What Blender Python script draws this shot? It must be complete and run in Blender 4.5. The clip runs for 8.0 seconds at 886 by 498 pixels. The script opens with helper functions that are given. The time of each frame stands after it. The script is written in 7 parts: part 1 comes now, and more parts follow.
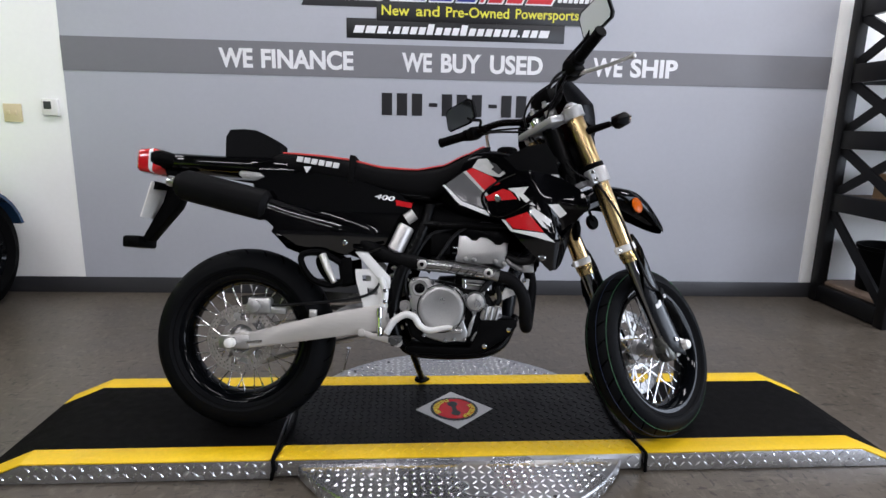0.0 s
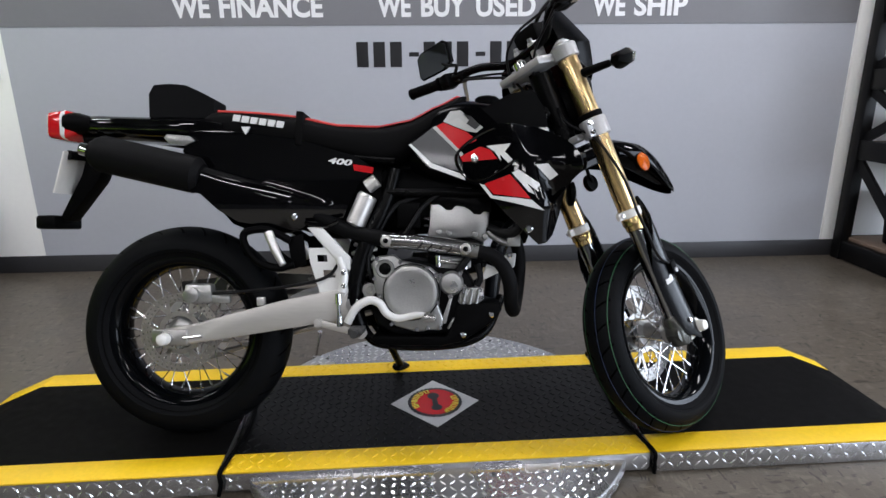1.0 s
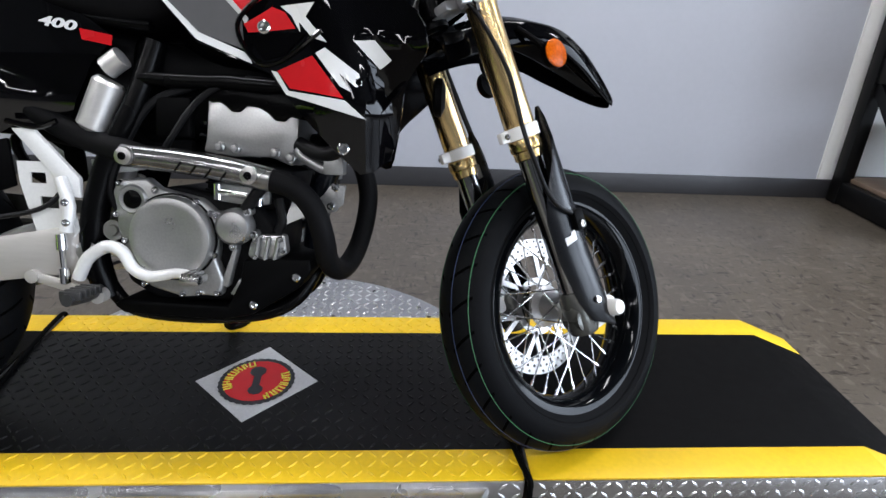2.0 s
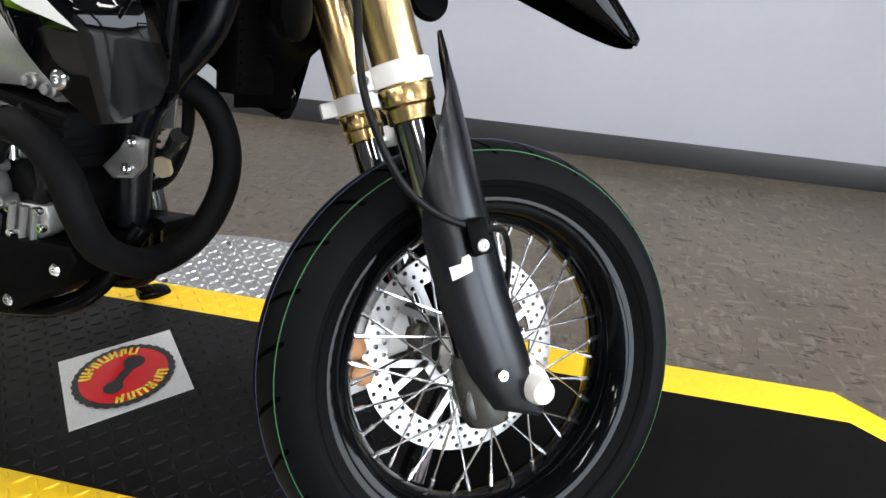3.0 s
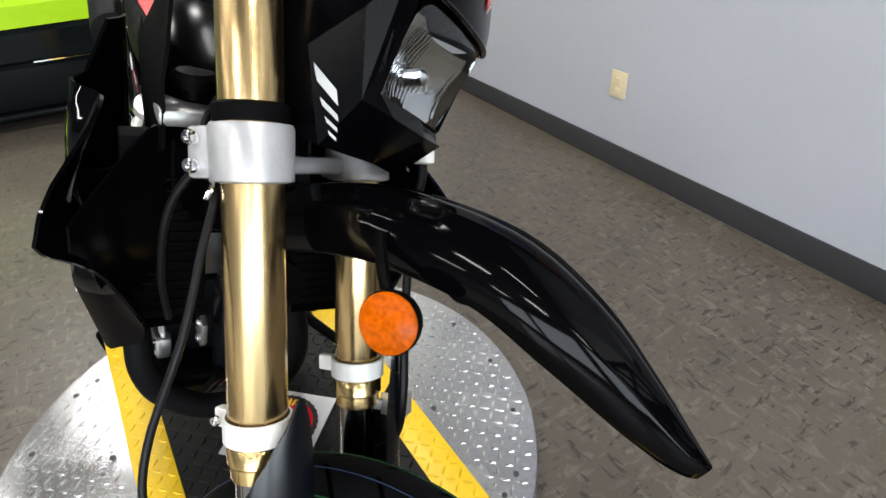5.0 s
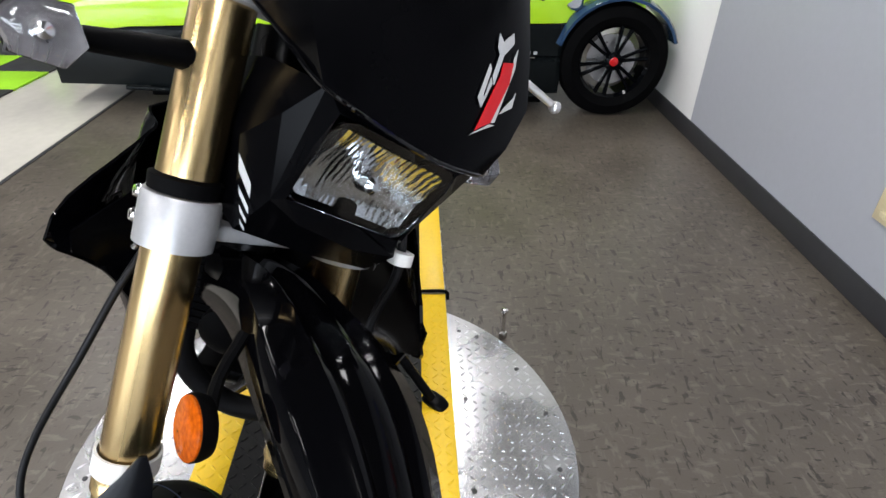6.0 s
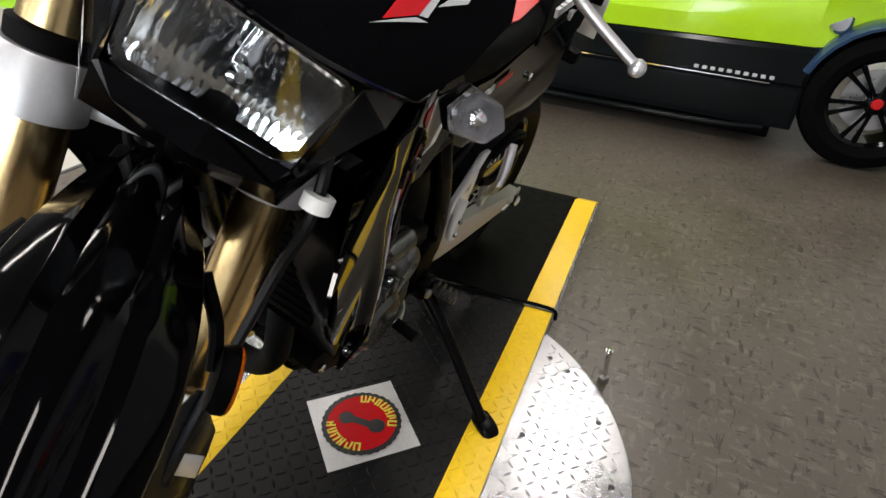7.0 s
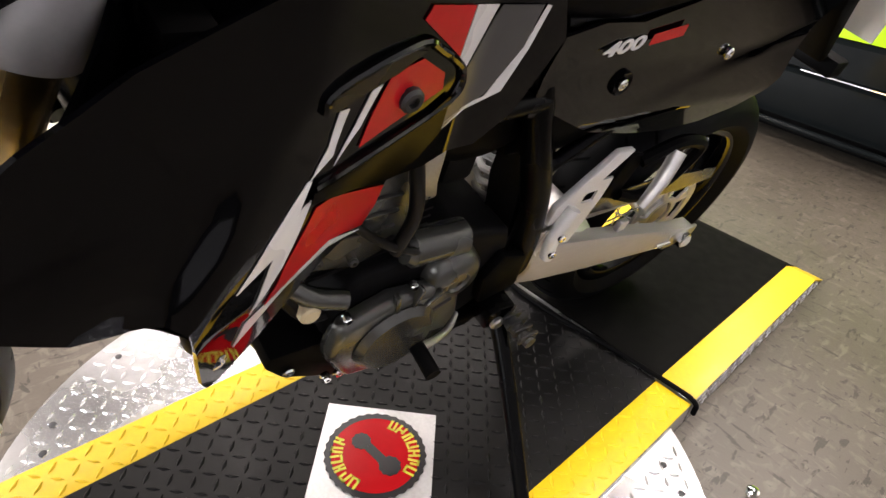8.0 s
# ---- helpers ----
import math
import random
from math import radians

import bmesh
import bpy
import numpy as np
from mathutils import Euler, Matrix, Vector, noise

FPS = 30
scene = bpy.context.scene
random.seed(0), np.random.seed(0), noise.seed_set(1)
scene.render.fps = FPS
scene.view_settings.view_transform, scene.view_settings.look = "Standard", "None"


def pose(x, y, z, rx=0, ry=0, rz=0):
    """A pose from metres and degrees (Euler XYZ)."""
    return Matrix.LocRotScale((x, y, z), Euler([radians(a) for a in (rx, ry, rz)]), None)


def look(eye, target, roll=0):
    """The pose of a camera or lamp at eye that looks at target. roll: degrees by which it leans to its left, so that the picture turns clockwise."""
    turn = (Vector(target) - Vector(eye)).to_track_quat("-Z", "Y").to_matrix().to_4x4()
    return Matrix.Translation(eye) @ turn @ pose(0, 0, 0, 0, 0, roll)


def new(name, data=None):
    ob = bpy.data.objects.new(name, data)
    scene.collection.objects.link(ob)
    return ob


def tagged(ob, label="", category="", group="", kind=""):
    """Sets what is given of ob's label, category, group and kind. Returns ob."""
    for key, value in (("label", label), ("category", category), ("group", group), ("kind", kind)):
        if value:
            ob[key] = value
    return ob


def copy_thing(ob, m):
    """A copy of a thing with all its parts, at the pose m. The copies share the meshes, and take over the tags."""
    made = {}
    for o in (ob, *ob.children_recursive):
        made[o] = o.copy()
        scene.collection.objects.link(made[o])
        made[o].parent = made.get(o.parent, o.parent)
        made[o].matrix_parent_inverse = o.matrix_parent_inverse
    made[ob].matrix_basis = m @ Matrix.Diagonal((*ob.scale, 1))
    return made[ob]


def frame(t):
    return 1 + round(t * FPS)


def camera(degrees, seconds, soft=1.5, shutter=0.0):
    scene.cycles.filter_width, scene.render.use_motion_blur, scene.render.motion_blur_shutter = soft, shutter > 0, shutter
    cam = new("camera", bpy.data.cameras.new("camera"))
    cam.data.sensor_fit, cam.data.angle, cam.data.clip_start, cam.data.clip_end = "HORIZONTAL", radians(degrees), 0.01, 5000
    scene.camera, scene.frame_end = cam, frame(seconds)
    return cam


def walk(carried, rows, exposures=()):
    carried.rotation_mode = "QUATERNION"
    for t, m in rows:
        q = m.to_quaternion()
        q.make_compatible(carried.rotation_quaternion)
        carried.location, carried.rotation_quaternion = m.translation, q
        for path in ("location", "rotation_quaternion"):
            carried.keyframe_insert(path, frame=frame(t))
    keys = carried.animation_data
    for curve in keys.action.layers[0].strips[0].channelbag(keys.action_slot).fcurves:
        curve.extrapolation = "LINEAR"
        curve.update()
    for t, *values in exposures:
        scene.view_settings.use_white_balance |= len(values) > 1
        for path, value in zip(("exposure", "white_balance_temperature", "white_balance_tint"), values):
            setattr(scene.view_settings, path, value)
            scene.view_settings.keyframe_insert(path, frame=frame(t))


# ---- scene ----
cam = camera(74.38, 8.0)
PATH = [
    (0, (-0.150, -1.979, 1.102), (-0.049, -0.025, 0.684), 1.24),
    (0.5, (-0.125, -1.890, 1.089), (-0.031, 0.048, 0.606), 0.54),
    (1, (-0.034, -1.676, 1.071), (0.048, 0.245, 0.519), -0.56),
    (1.1, (0.012, -1.624, 1.068), (0.084, 0.289, 0.489), -0.68),
    (1.5, (0.166, -1.414, 1.044), (0.253, 0.464, 0.361), 0.75),
    (2, (0.376, -1.141, 0.947), (0.469, 0.679, 0.124), 2.62),
    (2.2, (0.473, -1.010, 0.904), (0.503, 0.785, 0.023), 2.46),
    (3.3, (0.800, -0.607, 0.857), (0.326, 1.026, -0.195), 3.22),
    (3.5, (0.839, -0.551, 0.872), (0.260, 1.017, -0.226), 2.36),
    (4, (0.912, -0.412, 0.952), (0.032, 0.983, -0.178), 1.48),
    (4.5, (0.939, -0.237, 1.064), (-0.255, 0.898, -0.069), -0.39),
    (5, (0.982, -0.115, 1.163), (-0.446, 0.725, 0.044), -1.42),
    (5.2, (1.008, -0.059, 1.206), (-0.488, 0.660, 0.090), -0.70),
    (6.3, (0.948, 0.330, 1.225), (-0.746, 0.160, 0.176), 2.63),
    (6.5, (0.929, 0.387, 1.194), (-0.750, 0.096, 0.146), 3.24),
    (7, (0.780, 0.459, 1.099), (-0.802, -0.142, 0.033), 4.69),
    (7.5, (0.585, 0.470, 0.995), (-0.850, -0.407, -0.086), 7.10),
    (8, (0.423, 0.499, 0.937), (-0.772, -0.655, -0.159), 8.19),
]
walk(cam, [(t, look(eye, target, roll)) for t, eye, target, roll in PATH], [(0, -0.47, 6180, 16), (1.0, -0.43, 6200, 14), (2.0, -0.12, 6120, 13), (3.4, 0.22, 6600, 11), (4.5, 0.14, 6600, 10), (6.3, -0.10, 6280, 13), (7.0, -0.14, 6800, 13), (7.5, 0.02, 6900, 14), (8.0, 0.66, 7100, 19)])

# ---- world, lights and exposure ----
world = bpy.data.worlds.new("world")
scene.world = world
world.use_nodes = True
sky = world.node_tree.nodes.new("ShaderNodeTexSky")
sky.sky_type, sky.sun_disc, sky.sun_elevation, sky.sun_rotation = "NISHITA", False, radians(38), radians(200)
world.node_tree.links.new(sky.outputs[0], world.node_tree.nodes["Background"].inputs[0])
world.node_tree.nodes["Background"].inputs[1].default_value = 0.12
scene.view_settings.exposure = 0.0

WALL_Y, CEIL, WEST, EAST, SOUTH = 1.742, 3.3, -7.5, 6.0, -9.0
TUBES = [(x, y) for x in (-3.3, -0.9, 1.8, 4.6) for y in (-5.8, -2.6, 0.45)] + [(-4.2, -1.0)]


def area(name, m, sx, sy, watts, colour):
    lamp = bpy.data.lights.new(name, "AREA")
    lamp.shape, lamp.size, lamp.size_y, lamp.energy, lamp.color = "RECTANGLE", sx, sy, watts, colour
    ob = new(name, lamp)
    ob.matrix_world = m
    return ob


for tx, ty in TUBES:
    area("ceiling_lamp", pose(tx, ty, CEIL - 0.075), 1.16, 0.26, {-4.2: 40, -3.3: 42, -0.9: 42, 1.8: 52, 4.6: 56}[tx], (1.0, 0.985, 0.96))
for wy in (-7.2, -3.8, -0.4):
    area("window_daylight", pose(EAST - 0.04, wy, 1.55, 90, 0, 90), 2.9, 2.0, 200, (0.82, 0.91, 1.0))


# ---- materials ----
def material(name, colour, rough=0.5, metal=0.0, grain=0.0, scale=60.0, bump=0.0, spots=None, coat=0.0, stretch=(1, 1, 1), rough_var=0.08, spec=0.5):
    """Base colour with two scales of variation, uneven gloss and fine relief."""
    m = bpy.data.materials.new(name)
    m.use_nodes = True
    nt = m.node_tree
    n, link = nt.nodes, nt.links.new
    b = n["Principled BSDF"]
    b.inputs["Metallic"].default_value = metal
    b.inputs["Coat Weight"].default_value = coat
    b.inputs["Coat Roughness"].default_value = 0.06
    b.inputs["Specular IOR Level"].default_value = spec
    tc = n.new("ShaderNodeTexCoord")
    mp = n.new("ShaderNodeMapping")
    mp.inputs["Scale"].default_value = stretch
    link(tc.outputs["Object"], mp.inputs[0])
    fine = n.new("ShaderNodeTexNoise")
    fine.inputs["Scale"].default_value, fine.inputs["Detail"].default_value = scale, 4
    link(mp.outputs[0], fine.inputs["Vector"])
    broad = n.new("ShaderNodeTexNoise")
    broad.inputs["Scale"].default_value, broad.inputs["Detail"].default_value = scale / 14, 3
    link(mp.outputs[0], broad.inputs["Vector"])
    add = n.new("ShaderNodeMath")
    add.operation = "ADD"
    link(fine.outputs[0], add.inputs[0]), link(broad.outputs[0], add.inputs[1])
    ramp = n.new("ShaderNodeMapRange")
    ramp.inputs[1].default_value, ramp.inputs[2].default_value = 0.6, 1.4
    ramp.inputs[3].default_value, ramp.inputs[4].default_value = 1 - grain, 1 + grain
    link(add.outputs[0], ramp.inputs[0])
    mul = n.new("ShaderNodeVectorMath")
    mul.operation = "SCALE"
    mul.inputs[0].default_value = colour
    link(ramp.outputs[0], mul.inputs["Scale"])
    link(mul.outputs[0], b.inputs["Base Color"])
    rr = n.new("ShaderNodeMapRange")
    rr.inputs[1].default_value, rr.inputs[2].default_value = 0.3, 0.7
    rr.inputs[3].default_value, rr.inputs[4].default_value = max(0.02, rough - rough_var), min(1, rough + rough_var)
    link(broad.outputs[0], rr.inputs[0])
    link(rr.outputs[0], b.inputs["Roughness"])
    if bump:
        bp = n.new("ShaderNodeBump")
        bp.inputs["Strength"].default_value, bp.inputs["Distance"].default_value = bump, 0.002
        link(fine.outputs[0], bp.inputs["Height"])
        link(bp.outputs[0], b.inputs["Normal"])
    return m


BLACK = material("gloss_black_plastic", (0.0012, 0.0012, 0.0015), 0.05, grain=0.15, scale=30, rough_var=0.025, spec=0.34)
SHROUDGLOSS = material("gloss_shroud_plastic", (0.0010, 0.0010, 0.0014), 0.05, grain=0.15, scale=30, rough_var=0.02, spec=0.20)
DARKSTEEL = material("dark_cast_steel", (0.05, 0.05, 0.05), 0.45, metal=0.6, grain=0.2, scale=160, bump=0.1)
COWL = material("satin_black_plastic", (0.0010, 0.0010, 0.0013), 0.17, grain=0.15, scale=40, rough_var=0.06, spec=0.04)
GUARDGLOSS = material("gloss_mudguard_plastic", (0.0009, 0.0009, 0.0012), 0.06, grain=0.15, scale=30, rough_var=0.02, spec=0.10)
GUARDM = material("satin_guard_plastic", (0.0016, 0.0024, 0.0042), 0.27, grain=0.15, scale=40, rough_var=0.03, spec=0.34)
MATT = material("matt_black_plastic", (0.0014, 0.0014, 0.0016), 0.5, grain=0.2, scale=300, bump=0.15, spec=0.04)
FRAME = material("black_painted_steel", (0.0013, 0.0013, 0.0015), 0.26, grain=0.2, scale=80, spec=0.07)
PIPE = material("black_exhaust_coating", (0.0042, 0.0042, 0.0046), 0.6, grain=0.25, scale=200, bump=0.1, spec=0.06)
VINYL = material("seat_vinyl", (0.0026, 0.0025, 0.0028), 0.62, grain=0.2, scale=500, bump=0.3, spec=0.06)
SEATRED = material("red_seat_vinyl", (0.62, 0.045, 0.04), 0.5, grain=0.12, scale=400, bump=0.3)
CLOTH = material("black_cloth", (0.006, 0.006, 0.0065), 0.9, grain=0.3, scale=700, bump=0.4, spec=0.05)
CAST = material("cast_aluminium", (0.42, 0.42, 0.415), 0.34, metal=0.85, grain=0.12, scale=250, bump=0.12)
ALU = material("satin_aluminium", (0.66, 0.65, 0.64), 0.38, metal=0.8, grain=0.07, scale=160, bump=0.05, stretch=(0.15, 1, 1))
SILVER = material("silver_paint", (0.42, 0.42, 0.425), 0.4, metal=0.5, grain=0.08, scale=200)
CHROME = material("chrome", (0.78, 0.78, 0.79), 0.09, metal=1.0, grain=0.03, scale=60, rough_var=0.04)
STEEL = material("brushed_steel_disc", (0.46, 0.45, 0.44), 0.34, metal=1.0, grain=0.08, scale=200)
SPOKE = material("zinc_spoke", (0.72, 0.72, 0.73), 0.22, metal=1.0, grain=0.05)
GOLD = material("gold_anodised_tube", (0.56, 0.41, 0.20), 0.24, metal=1.0, grain=0.05, scale=300, stretch=(1, 1, 0.03), rough_var=0.05)
BRASS = material("gold_seal_collar", (0.60, 0.44, 0.20), 0.3, metal=1.0, grain=0.05)
COPPER = material("piston_copper", (0.50, 0.25, 0.12), 0.5, metal=0.5, grain=0.15)
RUBBER = material("rubber", (0.0016, 0.0016, 0.0018), 0.65, grain=0.2, scale=300, bump=0.1, spec=0.04)
HOSE = material("rubber_hose", (0.006, 0.006, 0.0066), 0.36, grain=0.15, scale=200, spec=0.14)
RIM = material("black_rim_paint", (0.0012, 0.0015, 0.002), 0.07, grain=0.1, scale=30, rough_var=0.03, spec=0.13)
WHITE = material("white_plastic", (0.74, 0.73, 0.70), 0.42, grain=0.04)
CREAM = material("cream_plastic", (0.66, 0.56, 0.36), 0.4, grain=0.05)
RED = material("red_decal", (0.52, 0.008, 0.012), 0.22, grain=0.06, coat=0.05, spec=0.3)
LIGHT = material("white_decal", (0.72, 0.72, 0.72), 0.25, grain=0.05, coat=0.2)
PALE = material("silver_decal", (0.46, 0.46, 0.45), 0.28, grain=0.06, coat=0.2)
DGREY = material("charcoal_decal", (0.055, 0.055, 0.058), 0.3, grain=0.08, coat=0.2)
TAILRED = material("red_lens", (0.50, 0.010, 0.012), 0.1, grain=0.15, scale=120, coat=0.5)
AMBER = material("amber_reflector", (0.40, 0.070, 0.0004), 0.10, grain=0.6, scale=180, bump=0.35, coat=0.0, spec=0.10)
GREENLINE = material("green_tyre_line", (0.008, 0.085, 0.022), 0.6, grain=0.2)
BLUELINE = material("blue_tyre_line", (0.004, 0.018, 0.065), 0.6, grain=0.2)
YELLOW = material("yellow_safety_paint", (0.80, 0.52, 0.008), 0.42, grain=0.10, scale=90, bump=0.12)
MAT = material("black_grip_mat", (0.0036, 0.0034, 0.0034), 0.66, grain=0.35, scale=420, bump=0.45, spec=0.05)
BLACKPLATE = material("black_painted_plate", (0.005, 0.005, 0.0052), 0.42, grain=0.3, scale=160, bump=0.12, spec=0.16)
# Tread plate metal made paler: the glint on the bars is painted in.
TREADBAR = material("bright_tread_bar", (0.82, 0.82, 0.83), 0.26, metal=0.9, grain=0.10, scale=70)
PLATE = material("tread_plate", (0.46, 0.46, 0.465), 0.26, metal=0.9, grain=0.14, scale=70, bump=0.06)
# Darker cast metal: the shade on the engine's left is put into its colour.
CASTDARK = material("dark_casting", (0.088, 0.089, 0.082), 0.24, metal=0.6, grain=0.15, scale=120, bump=0.06)
DARKCHROME = material("dark_chrome", (0.22, 0.22, 0.225), 0.12, metal=1.0, grain=0.05, rough_var=0.04)
MIRRORM = material("mirror_glass", (0.42, 0.43, 0.44), 0.03, metal=1.0, rough_var=0.01)
CASTMID = material("grey_casting", (0.32, 0.32, 0.315), 0.36, metal=0.8, grain=0.15, scale=220, bump=0.14)
HEATM = material("scuffed_heat_shield", (0.24, 0.24, 0.24), 0.26, metal=1.0, grain=0.22, scale=70, bump=0.08)
DISCR = material("used_brake_disc", (0.40, 0.375, 0.35), 0.38, metal=0.8, grain=0.15, scale=120)
SWING = material("matt_aluminium", (0.50, 0.48, 0.455), 0.5, metal=0.55, grain=0.07, scale=160, bump=0.06, stretch=(0.15, 1, 1))
PAPER = material("silver_badge", (0.60, 0.60, 0.60), 0.35, metal=0.5, grain=0.15, scale=160)
SHELF = material("black_shelf_steel", (0.005, 0.005, 0.0054), 0.42, grain=0.2, scale=60, spec=0.2)
BOARD = material("shelf_board", (0.20, 0.14, 0.10), 0.6, grain=0.2, scale=60, stretch=(0.1, 1, 1))
CARDBOARD = material("cardboard", (0.40, 0.26, 0.14), 0.8, grain=0.12, scale=120, bump=0.1)
LIME = material("lime_car_paint", (0.42, 0.72, 0.015), 0.18, grain=0.04, scale=20, coat=0.6)
CARBLACK = material("black_car_panel", (0.005, 0.0065, 0.007), 0.16, grain=0.15, scale=30, coat=0.0, spec=0.14)
BLUEBLACK = material("blue_black_paint", (0.02, 0.05, 0.11), 0.16, grain=0.1, coat=0.5)
WALLWHITE = material("white_wall_paint", (0.88, 0.88, 0.86), 0.6, grain=0.02, scale=40, bump=0.08)
WALLGREY = material("grey_wall_paint", (0.40, 0.412, 0.455), 0.55, grain=0.025, scale=40, bump=0.08)
BACKWALL = material("mid_grey_wall_paint", (0.18, 0.18, 0.185), 0.6, grain=0.03, scale=40, bump=0.08)
BAND = material("dark_grey_band_paint", (0.175, 0.175, 0.19), 0.5, grain=0.03, scale=40, bump=0.05)
BASE = material("charcoal_vinyl_base", (0.030, 0.030, 0.033), 0.45, grain=0.1, scale=30)
INK = material("black_vinyl_lettering", (0.008, 0.008, 0.010), 0.4, grain=0.08)
LETTER = material("white_vinyl_lettering", (0.80, 0.80, 0.82), 0.45, grain=0.03)
SIGNYELLOW = material("yellow_vinyl_lettering", (0.75, 0.70, 0.06), 0.45, grain=0.03)
SIGNBLUE = material("blue_vinyl", (0.03, 0.04, 0.30), 0.4, grain=0.05)
SIGNRED = material("red_vinyl", (0.55, 0.02, 0.03), 0.4, grain=0.05)
CEILM = material("ceiling_tile", (0.07, 0.07, 0.07), 0.85, grain=0.1, scale=120, bump=0.3)
PALEFLOOR = material("polished_pale_floor", (0.56, 0.53, 0.47), 0.16, grain=0.07, scale=18)
LIMEMAT = material("lime_floor_mat", (0.32, 0.66, 0.02), 0.5, grain=0.1)
DARKMAT = material("dark_floor_mat", (0.03, 0.03, 0.032), 0.5, grain=0.2)
SCREEN = material("dark_display", (0.05, 0.055, 0.05), 0.15, grain=0.1)


def glass(name, rough=0.02, tint=(1, 1, 1)):
    m = bpy.data.materials.new(name)
    m.use_nodes = True
    b = m.node_tree.nodes["Principled BSDF"]
    b.inputs["Base Color"].default_value = (*tint, 1)
    b.inputs["Transmission Weight"].default_value = 1.0
    b.inputs["Roughness"].default_value, b.inputs["IOR"].default_value = rough, 1.45
    return m


CLEAR = glass("clear_lens")
LAMPGLASS = glass("lamp_lens", 0.03, (0.86, 0.89, 0.89))
LIGHTPAINT = material("light_silver_paint", (0.74, 0.74, 0.73), 0.36, metal=0.15, grain=0.06, scale=200)
SMOKE = material("smoked_reflector", (0.10, 0.095, 0.10), 0.22, metal=0.5, grain=0.1)


def fluted_reflector():
    """Bright reflector with upright flutes."""
    m = material("fluted_reflector", (0.90, 0.90, 0.92), 0.10, metal=1.0)
    n, link = m.node_tree.nodes, m.node_tree.links.new
    tc = n.new("ShaderNodeTexCoord")
    wv = n.new("ShaderNodeTexWave")
    wv.bands_direction, wv.inputs["Scale"].default_value, wv.inputs["Distortion"].default_value = "Y", 42, 5.0
    link(tc.outputs["Object"], wv.inputs["Vector"])
    bp = n.new("ShaderNodeBump")
    bp.inputs["Strength"].default_value, bp.inputs["Distance"].default_value = 0.13, 0.003
    link(wv.outputs["Fac"], bp.inputs["Height"])
    link(bp.outputs[0], n["Principled BSDF"].inputs["Normal"])
    return m


FLUTED = fluted_reflector()


def floor_material():
    """Brown-grey vinyl tile with short darker and lighter flecks that turn from patch to patch."""
    m = bpy.data.materials.new("flecked_vinyl_floor")
    m.use_nodes = True
    nt = m.node_tree
    n, link = nt.nodes, nt.links.new
    b = n["Principled BSDF"]
    tc = n.new("ShaderNodeTexCoord")

    def noise_at(scale, sx, sy, turn, detail=3.0, rough=0.6):
        mp = n.new("ShaderNodeMapping")
        mp.inputs["Scale"].default_value, mp.inputs["Rotation"].default_value = (sx, sy, 1), (0, 0, radians(turn))
        link(tc.outputs["Object"], mp.inputs[0])
        t = n.new("ShaderNodeTexNoise")
        t.inputs["Scale"].default_value, t.inputs["Detail"].default_value, t.inputs["Roughness"].default_value = scale, detail, rough
        t.inputs["Distortion"].default_value = 0.6
        link(mp.outputs[0], t.inputs["Vector"])
        return t.outputs[0]

    def ramp(src, a, c, lo=0.0, hi=1.0):
        r = n.new("ShaderNodeMapRange")
        r.inputs[1].default_value, r.inputs[2].default_value, r.inputs[3].default_value, r.inputs[4].default_value = a, c, lo, hi
        link(src, r.inputs[0])
        return r.outputs[0]

    def mix(f, a, c):
        x = n.new("ShaderNodeMix")
        x.data_type = "RGBA"
        if isinstance(f, float):
            x.inputs[0].default_value = f
        else:
            link(f, x.inputs[0])
        for slot, v in ((6, a), (7, c)):
            if isinstance(v, tuple):
                x.inputs[slot].default_value = (*v, 1)
            else:
                link(v, x.inputs[slot])
        return x.outputs[2]

    def blend(f, a, c):
        x = n.new("ShaderNodeMix")
        link(f, x.inputs[0]), link(a, x.inputs[2]), link(c, x.inputs[3])
        return x.outputs[0]

    choose = ramp(noise_at(8.0, 1, 1, 0, 1.0), 0.47, 0.53)
    dark = blend(choose, ramp(noise_at(58, 1.0, 0.32, 24), 0.585, 0.625), ramp(noise_at(58, 0.32, 1.0, 18), 0.585, 0.625))
    pale = blend(choose, ramp(noise_at(42, 0.36, 1.0, 40), 0.53, 0.64), ramp(noise_at(42, 1.0, 0.36, 33), 0.53, 0.64))
    cloud = ramp(noise_at(2.2, 1, 1, 0, 4.0), 0.3, 0.7)
    fine = ramp(noise_at(160, 1, 1, 0, 2.0), 0.35, 0.65)
    c = mix(cloud, (0.073, 0.061, 0.047), (0.106, 0.089, 0.069))
    c = mix(ramp(pale, 0, 1, 0, 0.46), c, (0.178, 0.156, 0.126))
    c = mix(ramp(dark, 0, 1, 0, 0.78), c, (0.021, 0.017, 0.014))
    c = mix(ramp(fine, 0, 1, 0, 0.12), c, (0.066, 0.058, 0.047))
    link(c, b.inputs["Base Color"])
    link(ramp(cloud, 0, 1, 0.30, 0.42), b.inputs["Roughness"])
    bp = n.new("ShaderNodeBump")
    bp.inputs["Strength"].default_value, bp.inputs["Distance"].default_value = 0.15, 0.001
    link(fine, bp.inputs["Height"])
    link(bp.outputs[0], b.inputs["Normal"])
    return m


